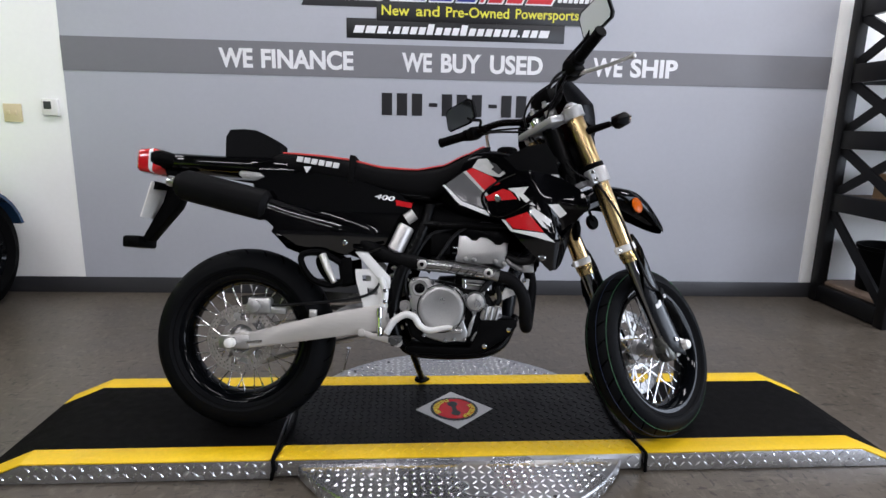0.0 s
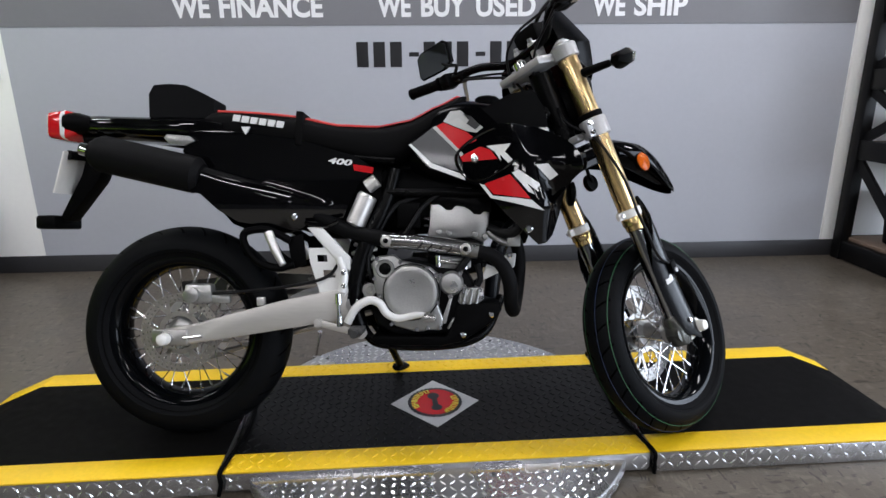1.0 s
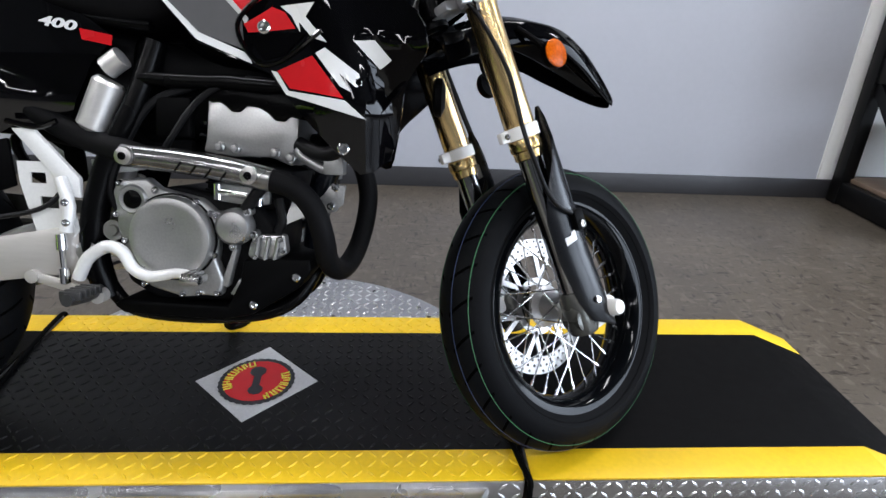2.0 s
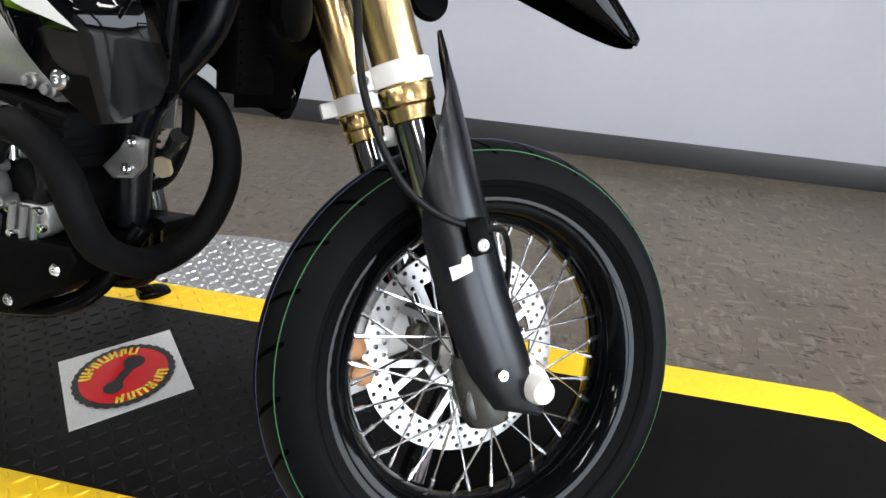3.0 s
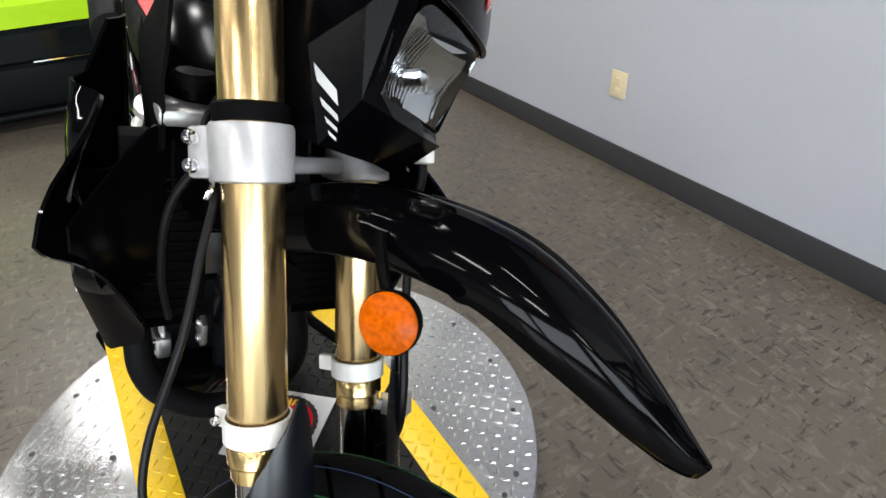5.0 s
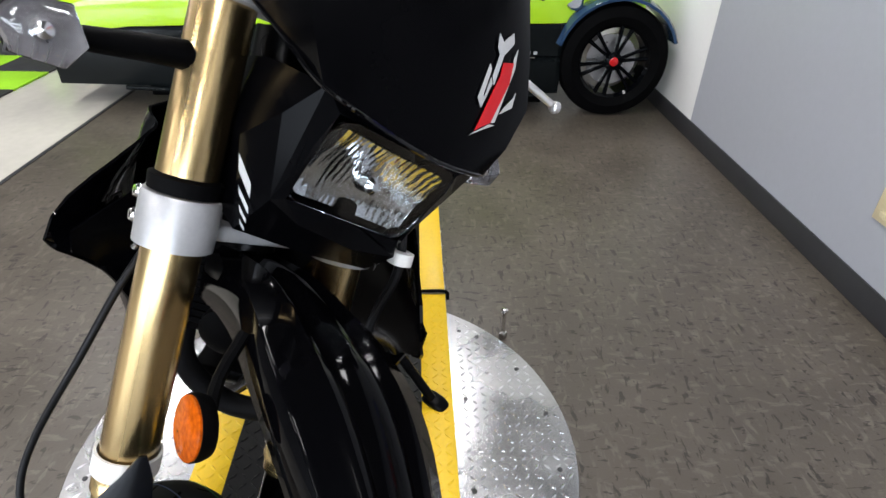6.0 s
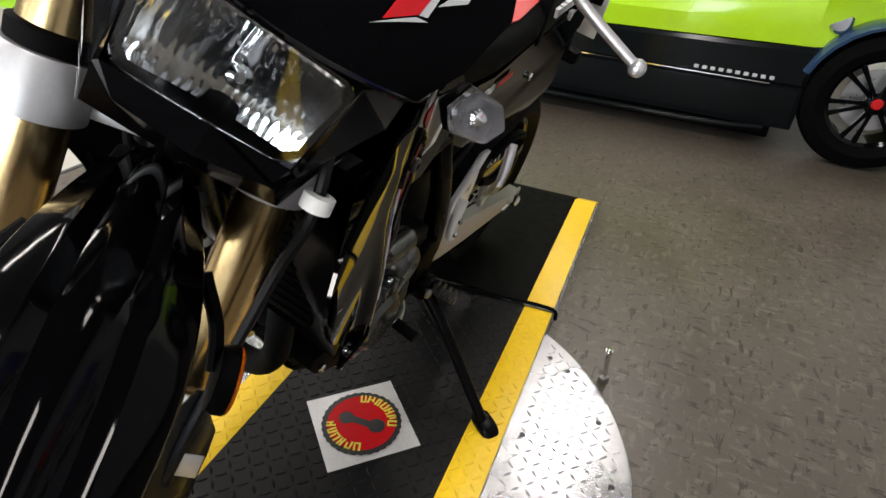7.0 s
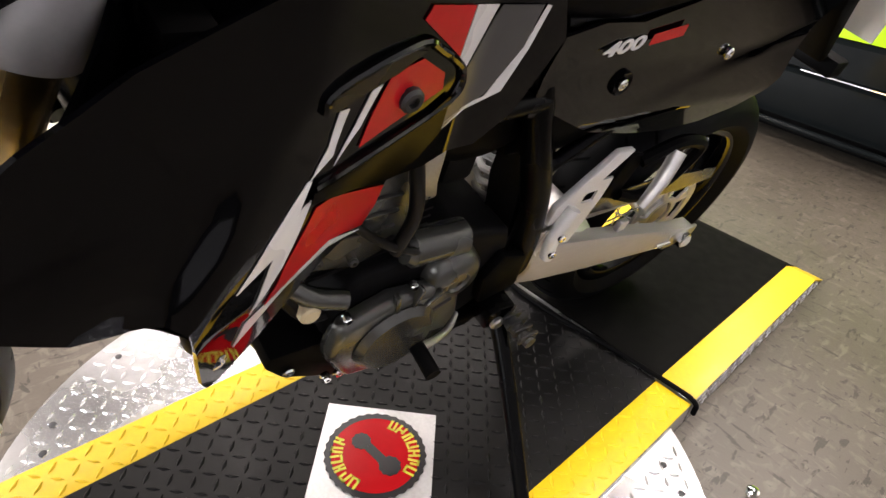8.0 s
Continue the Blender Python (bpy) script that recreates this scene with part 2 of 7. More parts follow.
def tyre_material():
    """Tyre rubber with slanted grooves across the tread, laid out round the wheel's axle (local y)."""
    m = bpy.data.materials.new("tyre_rubber")
    m.use_nodes = True
    nt = m.node_tree
    n, link = nt.nodes, nt.links.new
    b = n["Principled BSDF"]

    def math_node(op, a, c=0.0):
        x = n.new("ShaderNodeMath")
        x.operation = op
        for i, v in enumerate((a, c)):
            if isinstance(v, (int, float)):
                x.inputs[i].default_value = v
            else:
                link(v, x.inputs[i])
        return x.outputs[0]

    tc = n.new("ShaderNodeTexCoord")
    s = n.new("ShaderNodeSeparateXYZ")
    link(tc.outputs["Object"], s.inputs[0])
    ang = math_node("ARCTAN2", s.outputs[2], s.outputs[0])
    side = math_node("ABSOLUTE", s.outputs[1])
    rad = math_node("SQRT", math_node("ADD", math_node("MULTIPLY", s.outputs[0], s.outputs[0]), math_node("MULTIPLY", s.outputs[2], s.outputs[2])))
    shift = math_node("MULTIPLY", math_node("SIGN", s.outputs[1]), 0.5)
    turn = math_node("ADD", math_node("ADD", math_node("MULTIPLY", ang, 28 / 6.2832), math_node("MULTIPLY", side, 13.0)), shift)
    groove = math_node("LESS_THAN", math_node("FRACT", math_node("ADD", turn, 40.0)), 0.10)
    inside = math_node("MULTIPLY", math_node("GREATER_THAN", side, 0.010), math_node("LESS_THAN", side, 0.050))
    onroad = math_node("GREATER_THAN", rad, 0.262)
    groove = math_node("MULTIPLY", math_node("MULTIPLY", groove, inside), onroad)
    noi = n.new("ShaderNodeTexNoise")
    noi.inputs["Scale"].default_value = 90
    link(tc.outputs["Object"], noi.inputs["Vector"])
    mx = n.new("ShaderNodeMix")
    mx.data_type = "RGBA"
    link(noi.outputs[0], mx.inputs[0])
    mx.inputs[6].default_value, mx.inputs[7].default_value = (0.0024, 0.0026, 0.0031, 1), (0.0042, 0.0046, 0.0054, 1)
    gm = n.new("ShaderNodeMix")
    gm.data_type = "RGBA"
    link(groove, gm.inputs[0]), link(mx.outputs[2], gm.inputs[6])
    gm.inputs[7].default_value = (0.0008, 0.0008, 0.0008, 1)
    link(gm.outputs[2], b.inputs["Base Color"])
    b.inputs["Roughness"].default_value = 0.55
    link(math_node("SUBTRACT", 0.055, math_node("MULTIPLY", groove, 0.052)), b.inputs["Specular IOR Level"])
    bp = n.new("ShaderNodeBump")
    bp.inputs["Strength"].default_value, bp.inputs["Distance"].default_value, bp.invert = 1.0, 0.004, True
    link(groove, bp.inputs["Height"])
    link(bp.outputs[0], b.inputs["Normal"])
    return m


FLOOR = floor_material()
TYRE = tyre_material()

# ---- mesh tools ----


def mesh_object(name, bm, mat, sharp=38):
    bmesh.ops.recalc_face_normals(bm, faces=bm.faces)
    me = bpy.data.meshes.new(name)
    bm.to_mesh(me)
    bm.free()
    me.materials.append(mat)
    me.polygons.foreach_set("use_smooth", [True] * len(me.polygons))
    me.set_sharp_from_angle(angle=radians(sharp))
    return me


def part(name, bm, mat, parent, label="", m=None, sharp=38):
    ob = new(name, bm if isinstance(bm, bpy.types.Mesh) else mesh_object(name, bm, mat, sharp))
    ob.parent = parent
    if m is not None:
        ob.matrix_local = m
    return tagged(ob, label)


def thing(name, bm, mat, label, category, group="", kind="", m=None, sharp=38):
    ob = new(name, bm if isinstance(bm, bpy.types.Mesh) else mesh_object(name, bm, mat, sharp))
    if m is not None:
        ob.matrix_world = m
    return tagged(ob, label, category, group, kind)


def base(name, label, category, m=None, group="", kind=""):
    ob = new(name)
    ob.empty_display_size = 0.1
    if m is not None:
        ob.matrix_world = m
    return tagged(ob, label, category, group, kind)


def fresh(*others):
    """One bmesh out of several."""
    bm = bmesh.new()
    for o in others:
        me = bpy.data.meshes.new("join")
        o.to_mesh(me)
        o.free()
        bm.from_mesh(me)
        bpy.data.meshes.remove(me)
    return bm


def box(x0, x1, y0, y1, z0, z1, bevel=0.0, segs=2):
    bm = bmesh.new()
    bmesh.ops.create_cube(bm, size=1, matrix=Matrix.Translation(((x0 + x1) / 2, (y0 + y1) / 2, (z0 + z1) / 2)) @ Matrix.Diagonal((abs(x1 - x0), abs(y1 - y0), abs(z1 - z0), 1)))
    if bevel:
        bmesh.ops.bevel(bm, geom=bm.edges[:], offset=bevel, segments=segs, profile=0.5, affect="EDGES")
    return bm


def moved(bm, m):
    bmesh.ops.transform(bm, matrix=m, verts=bm.verts)
    return bm


def ring_loft(rings, closed=True, caps=True):
    """A skin over rings with the same number of points."""
    bm = bmesh.new()
    rows = [[bm.verts.new(p) for p in ring] for ring in rings]
    n = len(rows[0])
    for a, b in zip(rows, rows[1:]):
        for i in range(n if closed else n - 1):
            j = (i + 1) % n
            bm.faces.new((a[i], a[j], b[j], b[i]))
    if caps and closed:
        bm.faces.new(rows[0][::-1])
        bm.faces.new(rows[-1])
    return bm


def spline(points, steps=6):
    """A smooth line through points."""
    p = [Vector(q) for q in points]
    p = [p[0] * 2 - p[1]] + p + [p[-1] * 2 - p[-2]]
    out = []
    for a, b, c, d in zip(p, p[1:], p[2:], p[3:]):
        for k in range(steps):
            t = k / steps
            out.append(0.5 * (2 * b + (c - a) * t + (2 * a - 5 * b + 4 * c - d) * t * t + (3 * b - a - 3 * c + d) * t**3))
    out.append(p[-2])
    return out


def tube(points, r, segs=12, steps=6, smooth=True):
    """A round bar along a line; r is one radius or one for each given point."""
    line = spline(points, steps) if smooth and len(points) > 2 else [Vector(q) for q in points]
    radii = list(r) if isinstance(r, (list, tuple)) else [r] * len(points)
    rings = []
    prev = None
    for i, q in enumerate(line):
        d = (line[min(i + 1, len(line) - 1)] - line[max(i - 1, 0)]).normalized()
        side = prev - d * prev.dot(d) if prev is not None else d.orthogonal()
        side.normalize()
        prev = side
        up = d.cross(side)
        f = i / (len(line) - 1) * (len(radii) - 1)
        k = min(int(f), len(radii) - 2)
        rad = radii[k] + (radii[k + 1] - radii[k]) * (f - k)
        rings.append([q + (side * math.cos(a) + up * math.sin(a)) * rad for a in (2 * math.pi * j / segs for j in range(segs))])
    return ring_loft(rings)


def turned(profile, segs=48, axis="y", centre=(0, 0, 0), closed=False):
    """A solid of revolution: profile of (radius, place along the axis)."""
    rings = []
    for r, h in profile:
        ring = []
        for k in range(segs):
            a = 2 * math.pi * k / segs
            u, v = r * math.cos(a), r * math.sin(a)
            p = {"y": (u, h, v), "z": (u, v, h), "x": (h, u, v)}[axis]
            ring.append(Vector(p) + Vector(centre))
        rings.append(ring)
    if closed:
        rings.append(rings[0])
    bm = ring_loft(rings, caps=not closed)
    if closed:
        bmesh.ops.remove_doubles(bm, verts=bm.verts, dist=1e-6)
    return bm


def extrude_xz(poly, y0, y1, bevel=0.0, segs=2):
    """A flat shape in x and z, as thick as from y0 to y1."""
    bm = bmesh.new()
    a = [bm.verts.new((x, y0, z)) for x, z in poly]
    b = [bm.verts.new((x, y1, z)) for x, z in poly]
    bm.faces.new(a), bm.faces.new(b[::-1])
    for i in range(len(poly)):
        j = (i + 1) % len(poly)
        bm.faces.new((a[i], b[i], b[j], a[j]))
    bmesh.ops.recalc_face_normals(bm, faces=bm.faces)
    if bevel:
        bmesh.ops.bevel(bm, geom=bm.edges[:], offset=bevel, segments=segs, profile=0.5, affect="EDGES", clamp_overlap=True)
    return bm


def panel(poly, place, thick, step=0.03, smooth=False):
    """A bent sheet: the outline poly in (u, v), cut on a grid and laid on the surface place(u, v), thick along its normal."""
    bm = bmesh.new()
    pts = [(p.x, p.y) for p in spline([(x, y, 0) for x, y in poly + poly[:1]], 3)[:-1]] if smooth else poly
    bm.faces.new([bm.verts.new((x, y, 0)) for x, y in pts])
    for axis in (0, 1):
        lo, hi = min(p[axis] for p in pts), max(p[axis] for p in pts)
        k = lo + step
        while k < hi - step * 0.2:
            co, no = [0, 0, 0], [0, 0, 0]
            co[axis], no[axis] = k, 1
            bmesh.ops.bisect_plane(bm, geom=bm.verts[:] + bm.edges[:] + bm.faces[:], plane_co=co, plane_no=no)
            k += step
    e = 1e-3
    under = {}
    for v in bm.verts[:]:
        u, w = v.co.x, v.co.y
        p = Vector(place(u, w))
        nrm = (Vector(place(u + e, w)) - p).cross(Vector(place(u, w + e)) - p).normalized()
        v.co = p
        under[v] = p + nrm * thick
    faces = bm.faces[:]
    twin = {v: bm.verts.new(q) for v, q in under.items()}
    edges = [ed for ed in bm.edges if len(ed.link_faces) == 1]
    for f in faces:
        bm.faces.new([twin[v] for v in reversed(f.verts)])
    for ed in edges:
        a, b = ed.verts
        bm.faces.new((a, b, twin[b], twin[a]))
    return bm


def smooth(t):
    t = min(1.0, max(0.0, t))
    return t * t * (3 - 2 * t)


def oval(x, zc, hw, hh, p=2.6, n=20, yc=0.0):
    """A rounded section across x."""
    ring = []
    for k in range(n):
        a = 2 * math.pi * k / n
        c, s = math.cos(a), math.sin(a)
        ring.append(Vector((x, yc + hw * math.copysign(abs(c) ** (2 / p), c), zc + hh * math.copysign(abs(s) ** (2 / p), s))))
    return ring


def hull_x(stations, p=2.6, n=20, yc=0.0, smooth=True):
    """A body through stations of (x, bottom, top, half width)."""
    if smooth:
        line = spline([(x, b, t) for x, b, t, w in stations], 3)
        wide = spline([(x, w, 0) for x, b, t, w in stations], 3)
        stations = [(q.x, q.y, q.z, w.y) for q, w in zip(line, wide)]
    return ring_loft([oval(x, (b + t) / 2, w, (t - b) / 2, p, n, yc) for x, b, t, w in stations])


def bolt(x, y, z, r=0.008, h=0.006, axis="y", sign=-1):
    return turned([(r * 0.9, 0), (r, 0.001 * sign), (r, h * 0.7 * sign), (r * 0.75, h * sign), (r * 0.45, h * sign), (r * 0.40, h * 0.5 * sign), (0.0005, h * 0.5 * sign)], 12, axis, (x, y, z))


def prisms(items):
    """Tread bars: each item is (place, along, across, up, half length, half width, height); one joined mesh."""
    verts, faces = [], []
    for q, a, c, u, l, w, h in items:
        i = len(verts)
        verts += [q - a * l, q - c * w, q + a * l, q + c * w, q - a * l * 0.55 + u * h, q + a * l * 0.55 + u * h]
        faces += [(i, i + 1, i + 4), (i + 1, i + 2, i + 5), (i + 1, i + 5, i + 4), (i + 2, i + 3, i + 5), (i + 3, i, i + 4), (i + 3, i + 4, i + 5)]
    me = bpy.data.meshes.new("tread")
    me.from_pydata([tuple(v) for v in verts], [], faces)
    return me


def treads(origin, ux, uy, un, x0, x1, y0, y1, keep, pitch=0.026):
    """Rows of raised bars that lie crosswise by turns over a flat stretch."""
    o, ux, uy, un = Vector(origin), Vector(ux), Vector(uy), Vector(un)
    items = []
    for i in range(int(x0 / pitch) - 1, int(x1 / pitch) + 2):
        for j in range(int(y0 / pitch) - 1, int(y1 / pitch) + 2):
            x, y = i * pitch, j * pitch
            if x0 + 0.008 < x < x1 - 0.008 and y0 + 0.008 < y < y1 - 0.008 and keep(x, y):
                s = 1 if (i + j) % 2 else -1
                a = (ux + uy * s).normalized()
                items.append((o + ux * x + uy * y, a, un.cross(a), un, 0.0125, 0.0038, 0.0024))
    return items


# ---- the room ----
def wall_object(name, bm, mat, label):
    return thing(name, bm, mat, label, "wall", kind="structure")


FLOOR_EDGE = -1.72
thing("floor", box(WEST, EAST, FLOOR_EDGE, WALL_Y, -0.12, 0), FLOOR, "brown-grey flecked vinyl showroom floor", "floor", kind="structure")
thing("floor_pale", box(WEST, EAST, SOUTH, FLOOR_EDGE - 0.022, -0.12, 0.0), PALEFLOOR, "pale polished floor beside the vinyl", "floor", kind="structure")
thing("trim", box(WEST, EAST, FLOOR_EDGE - 0.022, FLOOR_EDGE, -0.12, 0.003), BASE, "dark joint strip between the two floors", "trim", kind="structure")
wall_north = wall_object("wall_north", box(WEST - 0.15, EAST + 0.15, WALL_Y, WALL_Y + 0.15, -0.12, CEIL), WALLWHITE, "white painted showroom wall")
GREY_L, GREY_R = -2.24, 2.463
part("grey_paint_field", box(GREY_L, GREY_R, WALL_Y - 0.003, WALL_Y - 0.0002, 0.10, CEIL - 0.02), WALLGREY, wall_north, "light blue-grey painted field")
part("dark_band", box(GREY_L, GREY_R, WALL_Y - 0.006, WALL_Y - 0.0032, 1.369, 1.565), BAND, wall_north, "dark grey painted band")
thing("baseboard", box(WEST, EAST, WALL_Y - 0.012, WALL_Y - 0.0035, 0, 0.102, 0.003), BASE, "charcoal vinyl baseboard along the wall", "baseboard", kind="structure")
thing("trim_corner", box(2.470, 2.522, WALL_Y - 0.012, WALL_Y, 0.102, CEIL - 0.02, 0.003), WALLWHITE, "white vertical trim beside the grey field", "trim", kind="structure")
wall_object("wall_west", box(WEST - 0.15, WEST, SOUTH, WALL_Y, -0.12, CEIL), BACKWALL, "plain grey showroom wall")
wall_object("wall_south", box(WEST - 0.15, EAST + 0.15, SOUTH - 0.15, SOUTH, -0.12, CEIL), BACKWALL, "plain grey showroom wall")
east = [box(EAST, EAST + 0.15, SOUTH, WALL_Y, -0.12, 0.45), box(EAST, EAST + 0.15, SOUTH, WALL_Y, 2.65, CEIL)]
ends = [SOUTH, -8.75, -5.65, -5.35, -2.25, -1.95, 1.15, WALL_Y]
east += [box(EAST, EAST + 0.15, ends[i], ends[i + 1], 0.45, 2.65) for i in (0, 2, 4, 6)]
wall_object("wall_east", fresh(*east), BACKWALL, "grey wall with three wide shop windows")


def shop_window(number, width, m):
    """A glazed opening: width along local y, from 0.45 to 2.65 m high."""
    w = base(f"window_{number}", "wide shop window in a dark frame", "window", m, kind="structure")
    a, c = -width / 2, width / 2
    for y0, y1, z0, z1 in ((a, c, 0.45, 0.51), (a, c, 2.59, 2.65), (a, a + 0.06, 0.51, 2.59), (c - 0.06, c, 0.51, 2.59)):
        part("frame", box(0.05, 0.11, y0, y1, z0, z1, 0.004), BASE, w)
    pane = part("pane", box(0.079, 0.085, a + 0.06, c - 0.06, 0.51, 2.59), CLEAR, w, "clear glass pane")
    pane.visible_shadow = False


for k, y in enumerate((-7.2, -3.8, -0.4)):
    shop_window(k + 1, 3.1, pose(EAST, y, 0))
thing("ground", box(-60, 60, -80, 60, -0.30, -0.13), DARKMAT, "dark asphalt outside the building", "ground", kind="structure")
thing("ceiling", box(WEST - 0.15, EAST + 0.15, SOUTH - 0.15, WALL_Y + 0.15, CEIL, CEIL + 0.12), CEILM, "dark grey open ceiling", "ceiling", kind="structure")
for tx, ty in TUBES:
    c = base("ceiling_light", "white ceiling light with a long diffuser", "ceiling light", pose(tx, ty, CEIL), group="ceiling lights")
    part("housing", box(-0.62, 0.62, -0.17, 0.17, -0.06, 0, 0.006), WHITE, c)
    part("diffuser", box(-0.60, 0.60, -0.15, 0.15, -0.072, -0.0605, 0.003), WHITE, c)

# ---- wall lettering and fittings ----


def text_mesh(body, wide, tall, thick, lean=0.0, bold=0.034):
    """Built-in font as a mesh in x and y, fitted to a width and a height; lean slants it."""
    cu = bpy.data.curves.new("text", "FONT")
    cu.body, cu.offset, cu.extrude, cu.resolution_u = body, bold, 0.01, 4
    ob = new("text", cu)
    me = bpy.data.meshes.new_from_object(ob.evaluated_get(bpy.context.evaluated_depsgraph_get()))
    bpy.data.objects.remove(ob)
    xs, ys = [v.co.x for v in me.vertices], [v.co.y for v in me.vertices]
    sx, sy = wide / (max(xs) - min(xs)), tall / (max(ys) - min(ys))
    for v in me.vertices:
        y = (v.co.y - min(ys)) * sy
        v.co = ((v.co.x - min(xs)) * sx + lean * y, y, v.co.z / 0.01 * thick / 2)
    me.materials.clear()
    return me


def lettering(body, x0, x1, z0, z1, mat, parent, y=WALL_Y - 0.0085, bold=0.034, name="lettering", label=""):
    """A word fitted into a rectangle on the wall, each letter a part."""
    me = text_mesh(body, x1 - x0, z1 - z0, 0.002, bold=bold)
    bm = bmesh.new()
    bm.from_mesh(me)
    left = set(bm.verts)
    while left:
        island, todo = set(), [left.pop()]
        while todo:
            v = todo.pop()
            island.add(v)
            for e in v.link_edges:
                o = e.other_vert(v)
                if o in left:
                    left.remove(o)
                    todo.append(o)
        index = {v: k for k, v in enumerate(island)}
        one = bpy.data.meshes.new(name)
        one.from_pydata([tuple(v.co) for v in island], [], [[index[v] for v in f.verts] for f in bm.faces if f.verts[0] in index])
        one.materials.append(mat)
        part(name, one, mat, parent, label, Matrix.Translation((x0, y, z0)) @ pose(0, 0, 0, 90))
    bm.free()
    bpy.data.meshes.remove(me)


slogans = base("wall_lettering", "white capital letters on the dark grey wall band", "lettering")
for word, a, b in (("WE", -1.325, -1.125), ("FINANCE", -1.075, -0.525), ("WE", -0.232, -0.050), ("BUY", 0.005, 0.250), ("USED", 0.305, 0.632), ("WE", 0.945, 1.130), ("SHIP", 1.180, 1.478)):
    lettering(word, a, b, 1.409, 1.521, LETTER, slogans, name="letter")
numbers = base("wall_number_row", "row of black vinyl characters on the grey wall", "lettering")
for k in range(12):
    x = -0.355 + k * 0.0925
    if k in (3, 7):
        part("bar", box(x + 0.012, x + 0.066, WALL_Y - 0.0055, WALL_Y - 0.0032, 1.205, 1.228), INK, numbers)
    else:
        part("bar", box(x, x + 0.064, WALL_Y - 0.0055, WALL_Y - 0.0032, 1.150, 1.283), INK, numbers)
sign = base("dealer_sign", "black, blue and red vinyl sign with yellow and white lettering", "sign")


def slanted(x0, x1, z0, z1, lean, y0, y1):
    return extrude_xz([(x0, z0), (x1, z0), (x1 + lean, z1), (x0 + lean, z1)], y0, y1)


Y1 = WALL_Y - 0.0032
part("address_plate", box(-0.565, 0.755, Y1 - 0.002, Y1, 1.598, 1.712, 0.0008), INK, sign, "black plate with a row of white marks")
x = -0.525
for k, tall in enumerate("111.111121112111111.111"):
    wide = 0.058 if k < 3 or k == 22 else 0.012 if tall == "." else 0.038
    part("bar", slanted(x, x + wide, 1.628, {".": 1.640, "1": 1.670, "2": 1.688}[tall], 0.0 if tall == "." else 0.013, Y1 - 0.004, Y1 - 0.0022), LETTER, sign)
    x += wide + 0.0125
part("slogan_plate", box(-0.385, 0.865, Y1 - 0.005, Y1 - 0.003, 1.702, 1.806, 0.0008), INK, sign)
for word, a, b in (("New", -0.355, -0.190), ("and", -0.150, -0.010), ("Pre-Owned", 0.030, 0.410), ("Powersports", 0.450, 0.835)):
    lettering(word, a, b, 1.716 if "p" in word else 1.731, 1.790, SIGNYELLOW, sign, y=Y1 - 0.0052, bold=0.012, name="letter", label="yellow letter")
part("emblem_plate", slanted(-0.83, 0.90, 1.775, 2.20, 0.22, Y1 - 0.0025, Y1 - 0.0002), INK, sign, "black slanted backing")
for a, b, mat in ((-0.76, -0.36, SIGNBLUE), (-0.30, -0.10, SIGNBLUE), (-0.07, 0.06, SIGNBLUE), (0.09, 0.20, SIGNBLUE), (0.23, 0.25, SIGNRED), (0.28, 0.36, SIGNRED), (0.39, 0.48, SIGNRED), (0.51, 0.66, SIGNRED)):
    part("letter_shape", slanted(a - 0.008, b + 0.008, 1.812, 2.16, 0.17, Y1 - 0.0042, Y1 - 0.0027), LETTER, sign)
    part("letter_shape", slanted(a, b, 1.820, 2.15, 0.165, Y1 - 0.0056, Y1 - 0.0044), mat, sign)
for k in range(10):
    part("bar", slanted(0.70 + k * 0.033, 0.724 + k * 0.033, 1.832, 1.875, 0.01, Y1 - 0.0042, Y1 - 0.0027), LETTER, sign)


def wall_plate(name, label, x0, x1, z0, z1, mat, category):
    ob = thing(name, box(x0, x1, WALL_Y - 0.010, WALL_Y - 0.0030, z0, z1, 0.003), mat, label, category)
    return ob


sw = wall_plate("light_switch", "cream double light switch plate on the white wall", -2.612, -2.505, 1.062, 1.168, CREAM, "light switch")
for k in (-2.588, -2.548):
    part("toggle", box(k, k + 0.016, WALL_Y - 0.020, WALL_Y - 0.0102, 1.103, 1.127, 0.002), CREAM, sw)
th = thing("thermostat", box(-2.375, -2.283, WALL_Y - 0.030, WALL_Y, 1.103, 1.200, 0.006), WHITE, "small white wall thermostat with a dark display", "thermostat")
part("display", box(-2.362, -2.318, WALL_Y - 0.0325, WALL_Y - 0.0302, 1.140, 1.186, 0.001), SCREEN, th, "dark display")
outlet = wall_plate("wall_outlet", "cream outlet plate low on the grey wall", -0.735, -0.650, 0.302, 0.412, CREAM, "outlet")
for z in (0.330, 0.372):
    part("socket", box(-0.708, -0.677, WALL_Y - 0.0125, WALL_Y - 0.0102, z - 0.012, z + 0.012, 0.002), CREAM, outlet)

# ---- turntable and ramps ----
TOP, DISC = 0.070, 0.050
TURN = pose(0.007, 0.001, 0, 0, 0, 1.32)
HALF, INNER, SEAM, FOLD, END = 0.305, 0.222, 0.588, 1.345, 1.505
table = base("turntable", "motorcycle turntable with a bright tread plate disc and black deck", "turntable", TURN)
disc = part("disc", turned([(0.58, 0.004), (0.600, 0.008), (0.601, 0.044), (0.598, 0.0495), (0.592, DISC), (0.02, DISC)], 128, "z"), PLATE, table, "bright aluminium tread plate disc", sharp=30)
part("deck", box(-SEAM, SEAM, -HALF, HALF, 0.012, 0.0655, 0.002), PLATE, table, "tread plate deck")
part("deck_surface", box(-SEAM + 0.002, SEAM - 0.002, -INNER, INNER, 0.0657, TOP), BLACKPLATE, table, "black painted tread plate")
